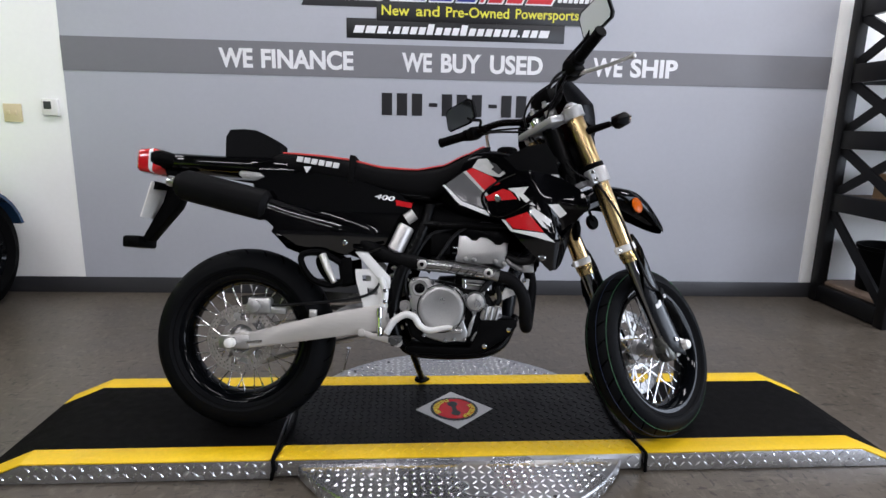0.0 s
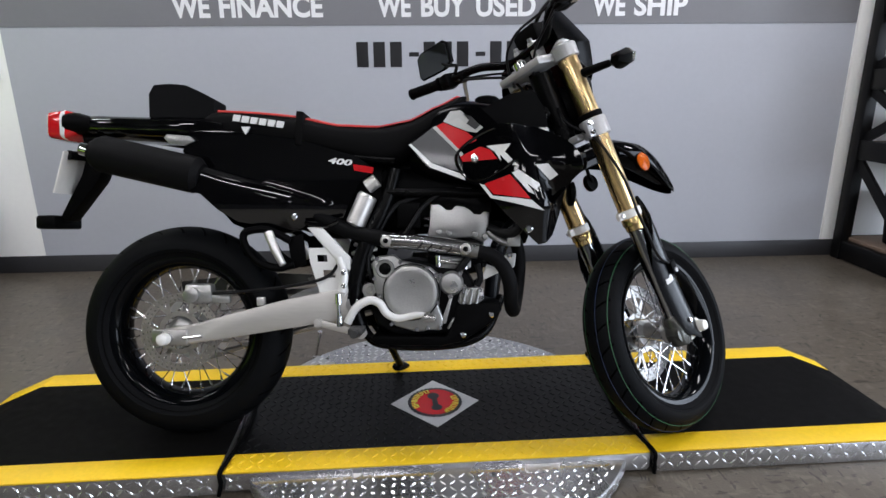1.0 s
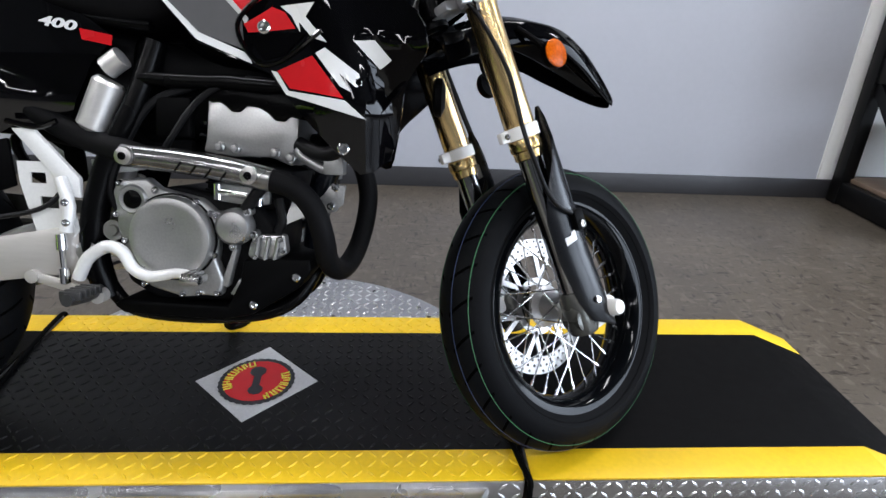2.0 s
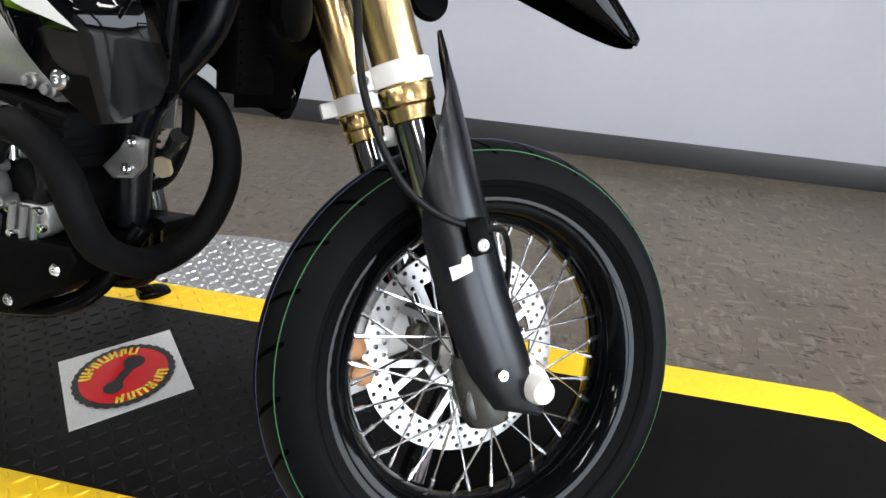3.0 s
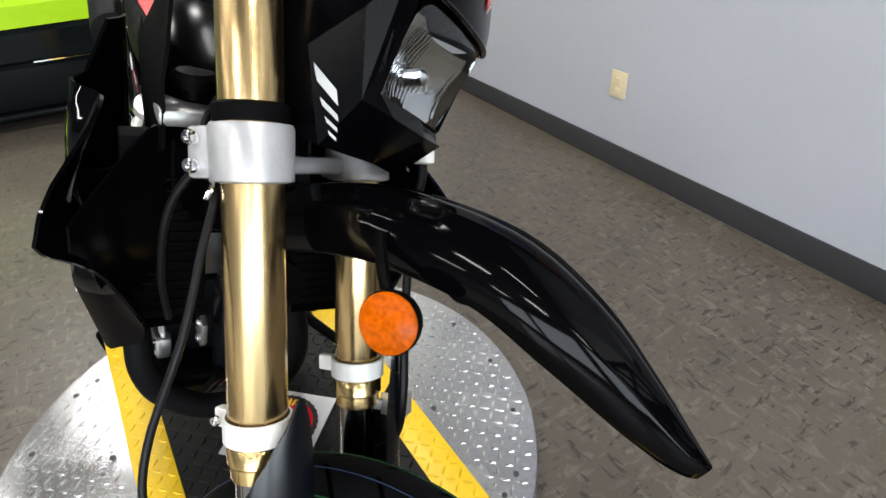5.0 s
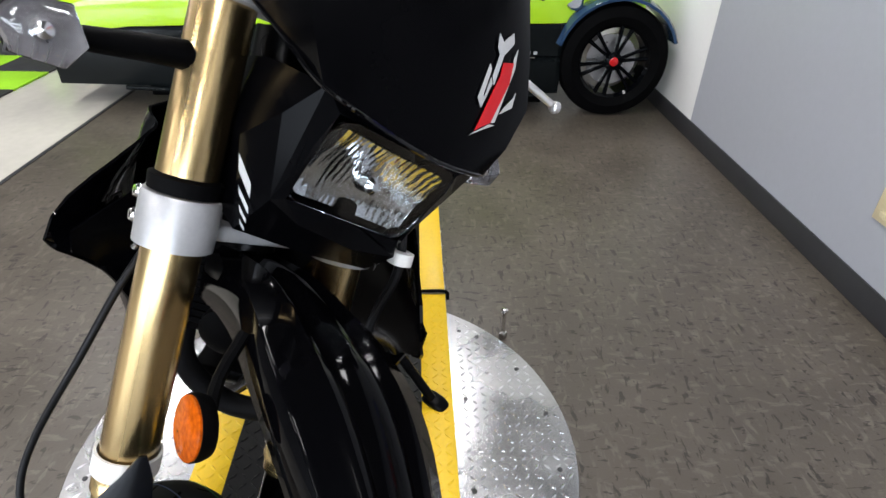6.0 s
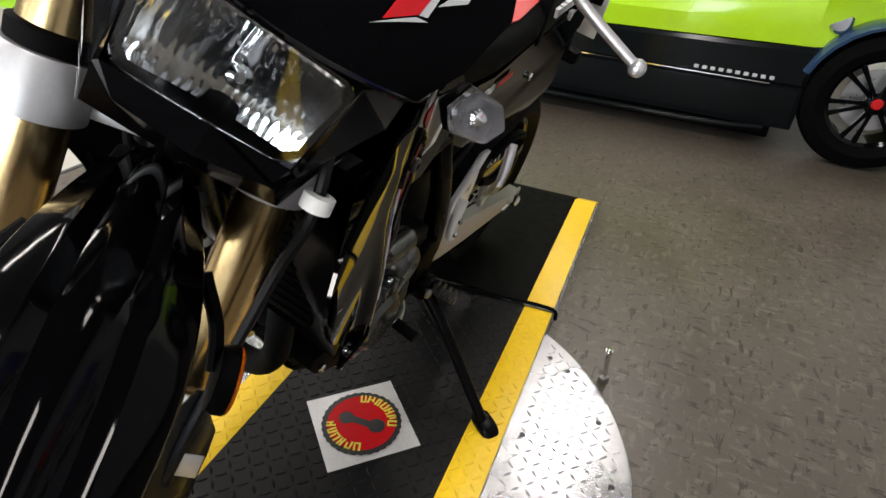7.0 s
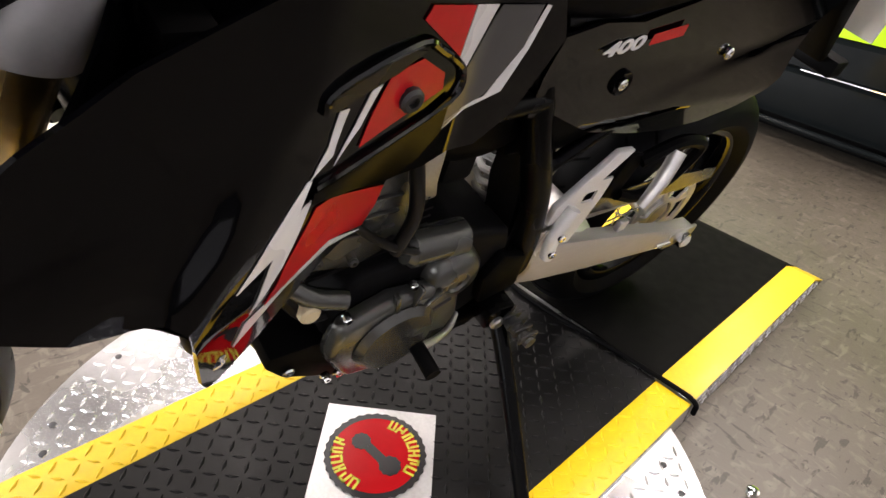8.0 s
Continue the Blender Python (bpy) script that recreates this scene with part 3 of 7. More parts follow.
for s in (-1, 1):
    a, b = sorted((s * INNER, s * (HALF - 0.001)))
    part("edge_stripe", box(-SEAM + 0.002, SEAM - 0.002, a + 0.0004, b, 0.0657, TOP + 0.0002, 0.001), YELLOW, table, "yellow painted edge")


def stuff_part(name, items, mat, parent, label=""):
    me = prisms(items)
    me.materials.append(mat)
    ob = part(name, me, mat, parent, label)
    ob["kind"] = "stuff"
    return ob


EX, EY, EZ = (1, 0, 0), (0, 1, 0), (0, 0, 1)
stuff_part("disc_tread", treads((0, 0, DISC), EX, EY, EZ, -0.6, 0.6, -0.6, 0.6, lambda x, y: x * x + y * y < 0.583**2 and abs(y) > HALF + 0.012), TREADBAR, table, "raised tread bars")
stuff_part("deck_tread", treads((0, 0, TOP), EX, EY, EZ, -SEAM, SEAM, -INNER, INNER, lambda x, y: abs(x) + abs(y) > 0.152), BLACKPLATE, table, "raised tread bars, painted black")
for s in (-1, 1):
    stuff_part("stripe_tread", treads((0, 0, TOP + 0.0002), EX, EY, EZ, -SEAM, SEAM, min(s * INNER, s * HALF), max(s * INNER, s * HALF), lambda x, y: True), YELLOW, table, "raised tread bars, painted yellow")
stuff_part("skirt_tread", treads((0, -HALF, 0), EX, EZ, (0, -1, 0), -SEAM, SEAM, 0.012, 0.0655, lambda x, y: abs(x) > 0.52), TREADBAR, table)
rim_items = []
for k in range(140):
    a = 2 * math.pi * k / 140
    out, along = Vector((math.cos(a), math.sin(a), 0)), Vector((-math.sin(a), math.cos(a), 0))
    for z, s in ((0.017, 1), (0.035, -1)):
        d = (along + Vector((0, 0, 1)) * (s if k % 2 else -s)).normalized()
        rim_items.append((out * 0.6005 + Vector((0, 0, z)), d, out.cross(d), out, 0.011, 0.0035, 0.0016))
stuff_part("rim_tread", rim_items, PLATE, table)

for k in range(20):
    a = radians(9 + k * 18)
    x, y = 0.555 * math.cos(a), 0.555 * math.sin(a)
    if abs(y) > HALF + 0.02:
        part("disc_bolt", turned([(0.006, DISC), (0.0065, DISC + 0.002), (0.004, DISC + 0.0032), (0.0005, DISC + 0.0034)], 10, "z", (x, y, 0)), BASE, table, "small dark bolt")
for x in (-0.42, -0.14, 0.14, 0.42):
    for y in (-HALF - 0.035, HALF + 0.035):
        part("disc_bolt", turned([(0.006, DISC), (0.0065, DISC + 0.002), (0.004, DISC + 0.0032), (0.0005, DISC + 0.0034)], 10, "z", (x, y, 0)), BASE, table, "small dark bolt")

# the badge in the middle of the deck
BADGE = 0.1425
badge = part("badge", extrude_xz([(-BADGE, 0), (0, -BADGE), (BADGE, 0), (0, BADGE)], 0, 0.0014), PAPER, table, "silver diamond badge with a red round emblem", m=pose(0, 0.006, TOP + 0.0016, 90, 0, 0) @ Matrix.Diagonal((1, -1, 1, 1)))


def flat_disc(r, z0, z1, n=40, jag=0.0):
    return ring_loft([[Vector((r * (1 + jag * (k % 2)) * math.cos(2 * math.pi * k / n), r * (1 + jag * (k % 2)) * math.sin(2 * math.pi * k / n), z)) for k in range(n)] for z in (z0, z1)])


BT = TOP + 0.003
part("emblem_ring", moved(flat_disc(0.086, BT, BT + 0.0008, 64, 0.035), pose(0, 0.006, 0)), INK, table, "black toothed ring")
part("emblem_face", moved(flat_disc(0.076, BT + 0.0008, BT + 0.0012), pose(0, 0.006, 0)), RED, table, "red round field")
for k in range(13):
    a = radians(205 - k * 15.5) if k < 7 else radians(300 + (k - 7) * 16)
    wide = 0.0068 + 0.0012 * math.sin(k * 2.3)
    bar = fresh(box(-wide, -wide + 0.0046, -0.0105, 0.0105, BT + 0.0012, BT + 0.0018), box(wide - 0.0042, wide, -0.0105 + 0.005 * (k % 2), 0.0105, BT + 0.0012, BT + 0.0018), box(-wide, wide, -0.002 + 0.0085 * (k % 3 - 1), 0.002 + 0.0085 * (k % 3 - 1), BT + 0.0012, BT + 0.0018))
    part("bar", moved(bar, pose(0, 0.006, 0) @ pose(0.067 * math.cos(a), 0.067 * math.sin(a), 0, 0, 0, math.degrees(a) - 90)), SIGNYELLOW, table, "yellow mark")
part("emblem_figure", moved(fresh(moved(flat_disc(0.018, BT + 0.0012, BT + 0.002, 20, 0.12), pose(-0.004, 0.034, 0)), moved(flat_disc(0.016, BT + 0.0012, BT + 0.002, 20, 0.12), pose(0.004, -0.036, 0)), moved(box(-0.0085, 0.0085, -0.033, 0.030, BT + 0.0012, BT + 0.0019), pose(0, 0, 0, 0, 0, 4))), pose(0, 0.006, 0)), INK, table, "dark figure")


def ramp():
    """One end ramp, reaching towards +x from the deck."""
    r = base("ramp", "black turntable ramp with yellow edges and tread plate sides", "ramp", group="turntable ramps")
    x0 = SEAM + 0.012
    core = [(x0, 0.004), (END - 0.01, 0.002), (FOLD, 0.0653), (x0, 0.0653)]
    part("body", extrude_xz(core, -HALF, HALF, 0.0015), PLATE, r, "tread plate body")
    skin = [(x0 + 0.002, 0.0656), (FOLD, 0.0656), (END, 0.0005), (END + 0.003, 0.003), (FOLD + 0.004, TOP), (x0 + 0.002, TOP)]
    part("grip_mat", extrude_xz(skin, -INNER, INNER), MAT, r, "black grip mat")
    for s in (-1, 1):
        a, b = sorted((s * INNER, s * (HALF - 0.001)))
        part("edge_stripe", extrude_xz([(x, z + 0.0003) for x, z in skin], a + 0.0004, b, 0.0006), YELLOW, r, "yellow painted edge")
        stuff_part("side_tread", treads((0, s * HALF, 0), EX, EZ, (0, s, 0), x0, END - 0.02, 0.002, 0.066, lambda x, z: z < 0.060 if x < FOLD else z < 0.060 * (END - 0.03 - x) / (END - FOLD)), TREADBAR, r)
    return r


ramp_a = ramp()
ramp_a.matrix_world = TURN
copy_thing(ramp_a, TURN @ pose(0, 0, 0, 0, 0, 180))
for s in (-1, 1):
    x = s * (SEAM + 0.006)
    line = [(x + 0.006 * s, -0.312, 0.006), (x + 0.004, -0.314, 0.045), (x + 0.002, -0.309, 0.073), (x - 0.012 * s, -0.25, 0.0775), (x - 0.03 * s, -0.1, 0.0765), (x - 0.01 * s, 0.1, 0.0765), (x, 0.25, 0.0775), (x, 0.307, 0.074), (x, 0.314, 0.045)]
    thing("black_cord", tube(line, 0.0058, 8, 5), RUBBER, "black rubber cord lying across the deck joint", "cord", group="deck cords", m=TURN)
pin = base("lock_pin", "small steel turntable lock pin standing beside the disc", "pin", pose(-0.455, 0.475, 0, 0, 0, -35))
part("bracket", box(-0.013, 0.013, -0.009, 0.009, 0, 0.018, 0.003), STEEL, pin)
part("rod", tube([(0, 0, 0.02), (0.012, 0.004, 0.075), (0.022, 0.008, 0.118)], [0.006, 0.006, 0.0065], 10, 2), CHROME, pin)
part("head", turned([(0.004, 0.0), (0.0105, 0.002), (0.0105, 0.010), (0.004, 0.012)], 12, "z", (0.0235, 0.0085, 0.118)), CHROME, pin)

# ---- shelving unit ----
shelf = base("shelving_unit", "black steel shelving with lattice sides and wooden boards", "shelving", pose(2.548, 1.075, 0))
SD, SW, SH = 0.63, 1.75, 1.90


def flat_bar(y0, z0, y1, z1, w, x=0.0, t=0.022):
    a, b = Vector((x, y0, z0)), Vector((x, y1, z1))
    d = (b - a).normalized()
    c = Vector((0, -d.z, d.y)) * w / 2
    return ring_loft([[p + c - Vector((t / 2, 0, 0)), p - c - Vector((t / 2, 0, 0)), p - c + Vector((t / 2, 0, 0)), p + c + Vector((t / 2, 0, 0))] for p in (a, b)])


for x in (0.0, SW):
    for y in (0.03, SD - 0.03):
        part("post", box(x - 0.02, x + 0.045, y - 0.035, y + 0.035, 0, SH, 0.004), SHELF, shelf)
    for z0, z1 in ((0.12, 0.61), (0.72, 1.01), (1.11, 1.41), (1.51, 1.80)):
        part("brace", flat_bar(0.05, z0, SD - 0.05, z1, 0.055, x + 0.010), SHELF, shelf)
        if z0 > 0.5:
            part("brace", flat_bar(SD - 0.05, z0, 0.05, z1, 0.055, x + 0.014, 0.018), SHELF, shelf)
    for z in (0.060, 0.665, 1.06, 1.46, 1.845):
        part("cross_rail", box(x - 0.012, x + 0.035, 0.06, SD - 0.06, z - 0.055, z + 0.055, 0.004), SHELF, shelf)
for z in (0.115, 0.690, 1.085, 1.485):
    part("shelf_board", box(0.03, SW - 0.03, 0.03, SD - 0.03, z, z + 0.022, 0.003), BOARD, shelf, "brown shelf board")
    for y in (0.0, SD - 0.03):
        part("beam", box(0.02, SW - 0.02, y, y + 0.03, z - 0.085, z + 0.018, 0.003), SHELF, shelf)
bucket = thing("bucket", turned([(0.15, 0.0), (0.165, 0.004), (0.185, 0.26), (0.195, 0.265), (0.195, 0.285), (0.186, 0.285), (0.165, 0.03), (0.01, 0.03)], 40, "z"), MATT, "round black plastic bucket on the lower shelf", "bucket", m=pose(2.82, 1.42, 0.138))
crate = base("cardboard_box", "open brown cardboard box on the middle shelf", "box", pose(2.86, 1.40, 0.713, 0, 0, 8))
for x0, x1, y0, y1 in ((-0.16, 0.16, -0.12, -0.116), (-0.16, 0.16, 0.116, 0.12), (-0.16, -0.156, -0.116, 0.116), (0.156, 0.16, -0.116, 0.116)):
    part("side", box(x0, x1, y0, y1, 0, 0.15), CARDBOARD, crate)
part("bottom", box(-0.155, 0.155, -0.115, 0.115, 0.0005, 0.004), CARDBOARD, crate)
part("flap", moved(box(-0.155, 0.155, -0.10, 0, -0.002, 0.002), pose(0, -0.12, 0.15, 35, 0, 0)), CARDBOARD, crate)
roll = thing("paint_marker", tube([(0, 0, 0), (0, 0, 0.17)], [0.016, 0.016], 14), LIGHT, "white tube leaning against the cardboard box", "tube", m=pose(2.72, 1.235, 0.720, 8, -24, 0))
part("cap", tube([(0, 0, -0.002), (0, 0, 0.035)], [0.018, 0.018], 14), MATT, roll, "black cap")
for k, (x, y) in enumerate(((2.72, 1.40), (2.84, 1.44), (2.96, 1.40), (3.10, 1.42))):
    can = thing("white_jar", turned([(0.036, 0), (0.040, 0.004), (0.040, 0.085), (0.034, 0.095), (0.01, 0.095)], 24, "z"), WHITE, "small white jar on the upper shelf", "jar", group="jars on the shelf", m=pose(x, y, 1.1085))
    part("lid", turned([(0.036, 0.0955), (0.037, 0.097), (0.037, 0.112), (0.02, 0.114)], 24, "z"), STEEL, can, "metal lid")

# ---- three-wheeler by the wall ----
car = base("three_wheeler", "lime green open three-wheeler with black lower panels", "three-wheeler", pose(-2.62, 0, 0))


def along_y(sections, mat, name, label=""):
    """Body skin: sections of (y, [(x, z), ...])."""
    return part(name, ring_loft([[Vector((x, y, z)) for x, z in pts] for y, pts in sections]), mat, car, label, sharp=25)


def sill(s, top):
    return [(0.02 * s, 0.13), (0.045 * s, 0.20), (0.05 * s, 0.33), (0.02 * s, 0.345), (0.035 * s, 0.36), (0.045 * s, top - 0.02), (0.03 * s, top), (-1.25, top), (-1.28, 0.3), (-1.25, 0.13)]


def upper(lo, hi, bulge, dip=0.0):
    """Upper skin; dip sinks the middle into an open cockpit."""
    top = hi + 0.03 - dip
    return [(0.035 * bulge, lo), (0.055 * bulge, lo + 0.10), (0.02, hi - 0.06), (-0.06, hi), (-0.15, hi + 0.010), (-0.20, top), (-0.60, top), (-1.02, top), (-1.07, hi + 0.010), (-1.14, hi), (-1.26, lo + 0.1), (-1.24, lo)]


along_y([(-2.0, sill(0.2, 0.40)), (-1.5, sill(0.7, 0.47)), (-0.8, sill(1, 0.50)), (0.0, sill(1, 0.515)), (0.7, sill(1, 0.53)), (1.00, sill(0.8, 0.54)), (1.03, sill(0.4, 0.53))], CARBLACK, "lower_panel", "black lower body panel")
along_y([(-2.0, upper(0.41, 0.60, 0.2)), (-1.5, upper(0.475, 0.72, 0.8)), (-1.02, upper(0.495, 0.78, 0.9)), (-0.96, upper(0.500, 0.79, 0.95, 0.28)), (-0.5, upper(0.510, 0.80, 1, 0.34)), (0.0, upper(0.520, 0.80, 1, 0.34)), (0.36, upper(0.528, 0.80, 1, 0.30)), (0.42, upper(0.530, 0.80, 1)), (0.98, upper(0.545, 0.83, 0.8)), (1.25, upper(0.56, 0.84, -1.5)), (1.55, upper(0.55, 0.80, -4.0))], LIME, "upper_body", "lime green upper body")
part("side_strip", box(0.048, 0.053, -0.35, 0.86, 0.350, 0.356), CHROME, car, "thin bright strip")
part("floor_edge", tube([(0.03, -1.6, 0.12), (0.06, -0.8, 0.11), (0.06, 0.5, 0.11), (0.05, 0.9, 0.13)], 0.014, 8, 4), CARBLACK, car)
for k in range(10):
    part("bar", box(0.0525, 0.0545, 0.49 + k * 0.040, 0.512 + k * 0.040, 0.372, 0.389), PAPER, car, "small silver mark")
part("cockpit_trim", tube([(-0.03, -0.9, 0.82), (-0.04, -0.2, 0.83), (-0.04, 0.5, 0.83), (-0.10, 0.75, 0.86)], 0.03, 10, 4), MATT, car, "black cockpit edge")
# Black box added under the body to stand in for its floor shadow.
part("shadow_box", box(-1.22, -0.06, -1.5, 0.95, 0.045, 0.135, 0.01), MATT, car, "black box standing in for the shade under the car")
for x in (-0.40, -0.84):
    part("car_seat", fresh(box(x - 0.19, x + 0.19, -0.62, -0.12, 0.475, 0.585, 0.04, 3), moved(box(-0.19, 0.19, -0.06, 0.06, 0.0, 0.46, 0.04, 3), pose(x, -0.66, 0.52, 14, 0, 0))), VINYL, car, "black car seat")
part("steering_wheel", moved(fresh(turned([(0.155, -0.012), (0.170, 0.0), (0.155, 0.012), (0.145, 0.0)], 32, "y", closed=True), box(-0.15, 0.15, -0.008, 0.008, -0.014, 0.014, 0.004)), pose(-0.40, 0.16, 0.74, -24, 0, 0)), MATT, car, "black steering wheel")
part("windscreen", panel([(-1.06, 0.0), (-0.14, 0.0), (-0.22, 0.20), (-0.98, 0.20)], lambda u, v: (u, 0.46 - 0.6 * v, 0.835 + v), 0.006, 0.3), CLEAR, car, "low clear windscreen").visible_shadow = False


def car_wheel(y):
    w = part("wheel", turned([(0.215, 0.055), (0.222, 0.035), (0.205, 0.02), (0.205, -0.10), (0.222, -0.115), (0.215, -0.12), (0.197, -0.10), (0.197, 0.04)], 48, "x", closed=True), RIM, car, "black alloy wheel", m=pose(-0.02, y, 0.332))
    part("tyre", turned([(0.216, -0.12), (0.262, -0.135), (0.318, -0.118), (0.331, -0.08), (0.332, -0.03), (0.331, 0.03), (0.318, 0.062), (0.262, 0.078), (0.216, 0.058)], 64, "x", closed=True), RUBBER, w)
    part("brake_disc", turned([(0.15, -0.03), (0.15, -0.02), (0.02, -0.02)], 36, "x"), STEEL, w, "grey brake disc")
    for k in range(12):
        a = k * 30 + (6 if k % 2 else -6)
        sp = ring_loft([[Vector((x, s * hw, r)) for x, s in ((0.040, -1), (0.048, -0.4), (0.048, 0.4), (0.040, 1), (0.018, 0.8), (0.018, -0.8))] for r, hw in ((0.035, 0.011), (0.12, 0.009), (0.208, 0.013))])
        part("spoke", sp, RIM, w, m=pose(0, 0, 0, a, 0, 0))
    part("hub", turned([(0.055, 0.01), (0.055, 0.04), (0.045, 0.046), (0.002, 0.046)], 24, "x"), RIM, w)
    part("centre_cap", turned([(0.026, 0.046), (0.027, 0.05), (0.022, 0.055), (0.002, 0.056)], 20, "x"), TAILRED, w, "red centre cap")
    return w


car_wheel(1.345)
arch = []
for k in range(13):
    a = radians(20 + k * 12)
    r0, r1 = 0.350, 0.372
    c, s = math.cos(a), math.sin(a)
    arch.append([Vector((x, 1.345 + r * c, 0.332 + r * s)) for x, r in ((0.07, r0), (0.075, r1 - 0.006), (0.05, r1 + 0.006), (-0.03, r1 + 0.016), (-0.11, r1 + 0.006), (-0.13, r0))])
part("mudguard", ring_loft(arch), BLUEBLACK, car, "dark blue mudguard")
part("headlamp", hull_x([(-0.10, 0.62, 0.70, 0.02), (-0.06, 0.60, 0.74, 0.05), (0.00, 0.61, 0.74, 0.06), (0.03, 0.63, 0.72, 0.04)], yc=1.06), CHROME, car, "bright lamp pod")

# ---- far side of the showroom ----
for i in range(9):
    for j in range(7):
        x, y = -6.2 + i * 0.42, -5.4 + j * 0.42
        thing("floor_tile", box(x, x + 0.414, y, y + 0.414, 0.0005, 0.014, 0.003), LIMEMAT if (i + j) % 2 else DARKMAT, "lime green plastic floor tile" if (i + j) % 2 else "black plastic floor tile", "floor tile", group="checkered display floor")
far = base("parked_motorcycle", "black motorcycle with green parts on the checkered floor", "motorcycle", pose(-5.45, -3.72, 0.0145, 0, 0, 62))
for wx in (-0.68, 0.68):
    w = part("wheel", turned([(0.215, 0.02), (0.222, 0), (0.215, -0.02), (0.19, -0.015), (0.19, 0.015)], 36, "y", closed=True), PIPE, far, m=pose(wx, 0, 0.30))
    part("tyre", turned([(0.215, -0.05), (0.26, -0.06), (0.295, -0.03), (0.30, 0), (0.295, 0.03), (0.26, 0.06), (0.215, 0.05)], 48, "y", closed=True), RUBBER, w)
    part("rim_stripe", turned([(0.216, 0.053), (0.222, 0.056), (0.216, 0.059), (0.212, 0.055)], 48, "y", closed=True), LIGHT, w, "pale rim line")
    for k in range(5):
        part("spoke", moved(box(-0.015, 0.015, -0.012, 0.012, 0.03, 0.20, 0.004), pose(0, 0, 0, 0, k * 72, 0)), RIM, w)
part("body", hull_x([(-0.75, 0.72, 0.80, 0.05), (-0.4, 0.55, 0.80, 0.11), (0.0, 0.35, 0.86, 0.16), (0.35, 0.40, 0.98, 0.20), (0.65, 0.62, 0.92, 0.12), (0.75, 0.72, 0.80, 0.04)]), BLACK, far, "black fairing")
part("side_panel", panel([(-0.1, 0.45), (0.4, 0.5), (0.45, 0.85), (0.1, 0.8)], lambda u, v: (u, -0.21, v), 0.012), LIMEMAT, far, "green side panel")
part("swingarm", box(-0.70, -0.2, -0.10, 0.10, 0.28, 0.33, 0.01), FRAME, far)
for s in (-1, 1):
    part("fork_leg", tube([(0.68, 0.09 * s, 0.30), (0.48, 0.09 * s, 0.85)], [0.025, 0.025], 10), GOLD, far)

# ---- the motorcycle: x ahead, y to its left, z up from the ground under the wheels; it leans on its side stand ----
bike = base("motorcycle", "black supermoto motorcycle with red and white decals leaning on its stand", "motorcycle", pose(-0.0046, -0.1608, TOP + 0.005, 0, 0, -4.29) @ pose(0, 0, 0, -14.8))
RAKE, STEER = radians(22.05), radians(38.8)
AXIS = Vector((-math.sin(RAKE), 0, math.cos(RAKE)))
AHEAD = Vector((math.cos(RAKE), 0, math.sin(RAKE)))
LEFT = Vector((0, 1, 0))
F_DIR, L_DIR = AHEAD * math.cos(STEER) + LEFT * math.sin(STEER), LEFT * math.cos(STEER) - AHEAD * math.sin(STEER)
HEAD = Vector((0.6157, 0.0071, 0.2660))
FORK = Matrix.Translation(HEAD) @ Matrix((F_DIR, L_DIR, AXIS)).transposed().to_4x4()


def b_part(name, bm, mat, label="", parent=None, sharp=38):
    return part(name, bm, mat, parent or bike, label, sharp=sharp)


def f_part(name, bm, mat, label="", sharp=38):
    """A part that turns with the fork: x ahead, y left, z up along the steering axis."""
    return part(name, bm, mat, bike, label, FORK, sharp)


def both(fn):
    for s in (-1, 1):
        fn(s)


# -- wheels
def drilled_disc(r0, r1, y0, y1, count, rows):
    """A brake ring with real holes in slanting rows."""
    bm = bmesh.new()
    dr, da = (r1 - r0) / rows, 2 * math.pi / count
    skew = da * 0.36
    for i in range(rows):
        for k in range(count):
            a0, rc = k * da + i * skew, r0 + (i + 0.5) * dr
            rings = []
            for y in (y0, y1):
                outer, inner = [], []
                for q in range(8):
                    c, s = math.cos(math.pi / 4 * q), math.sin(math.pi / 4 * q)
                    m = max(abs(c), abs(s))
                    for ring, rr, aa in ((outer, rc + c / m * dr / 2, a0 + s / m * da / 2 + skew / 2 * c / m), (inner, rc + c * 0.0034, a0 + s * 0.0034 / rc)):
                        ring.append(bm.verts.new((rr * math.cos(aa), y, rr * math.sin(aa))))
                rings.append((outer, inner))
            (o0, i0), (o1, i1) = rings
            for q in range(8):
                w = (q + 1) % 8
                bm.faces.new((o0[w], o0[q], i0[q], i0[w])), bm.faces.new((o1[q], o1[w], i1[w], i1[q])), bm.faces.new((i0[q], i1[q], i1[w], i0[w]))
            for edge, cs in ((7, i == rows - 1), (0, i == rows - 1), (3, i == 0), (4, i == 0)):
                if cs:
                    w = (edge + 1) % 8
                    bm.faces.new((o0[edge], o0[w], o1[w], o1[edge]))
    bmesh.ops.remove_doubles(bm, verts=bm.verts, dist=1e-5)
    return bm


def star(owner, r0, r1, arms, y0, y1, mat, name, w=0.011):
    """The carrier that joins a ring to its hub: an inner ring and leaning arms."""
    part(name, turned([(r0, y0), (r0, y1), (r0 - 0.014, y1), (r0 - 0.014, y0)], 36, "y", closed=True), mat, owner)
    for lean in (-22, 22):
        me = mesh_object("arm", moved(box(r0 - 0.008, r1, y0, y1, -w / 2, w / 2), pose(r0, 0, 0, 0, lean, 0) @ pose(-r0, 0, 0)), mat)
        for k in range(arms):
            part(name + "_arm", me, mat, owner, m=pose(0, 0, 0, 0, 360 / arms * k, 0))


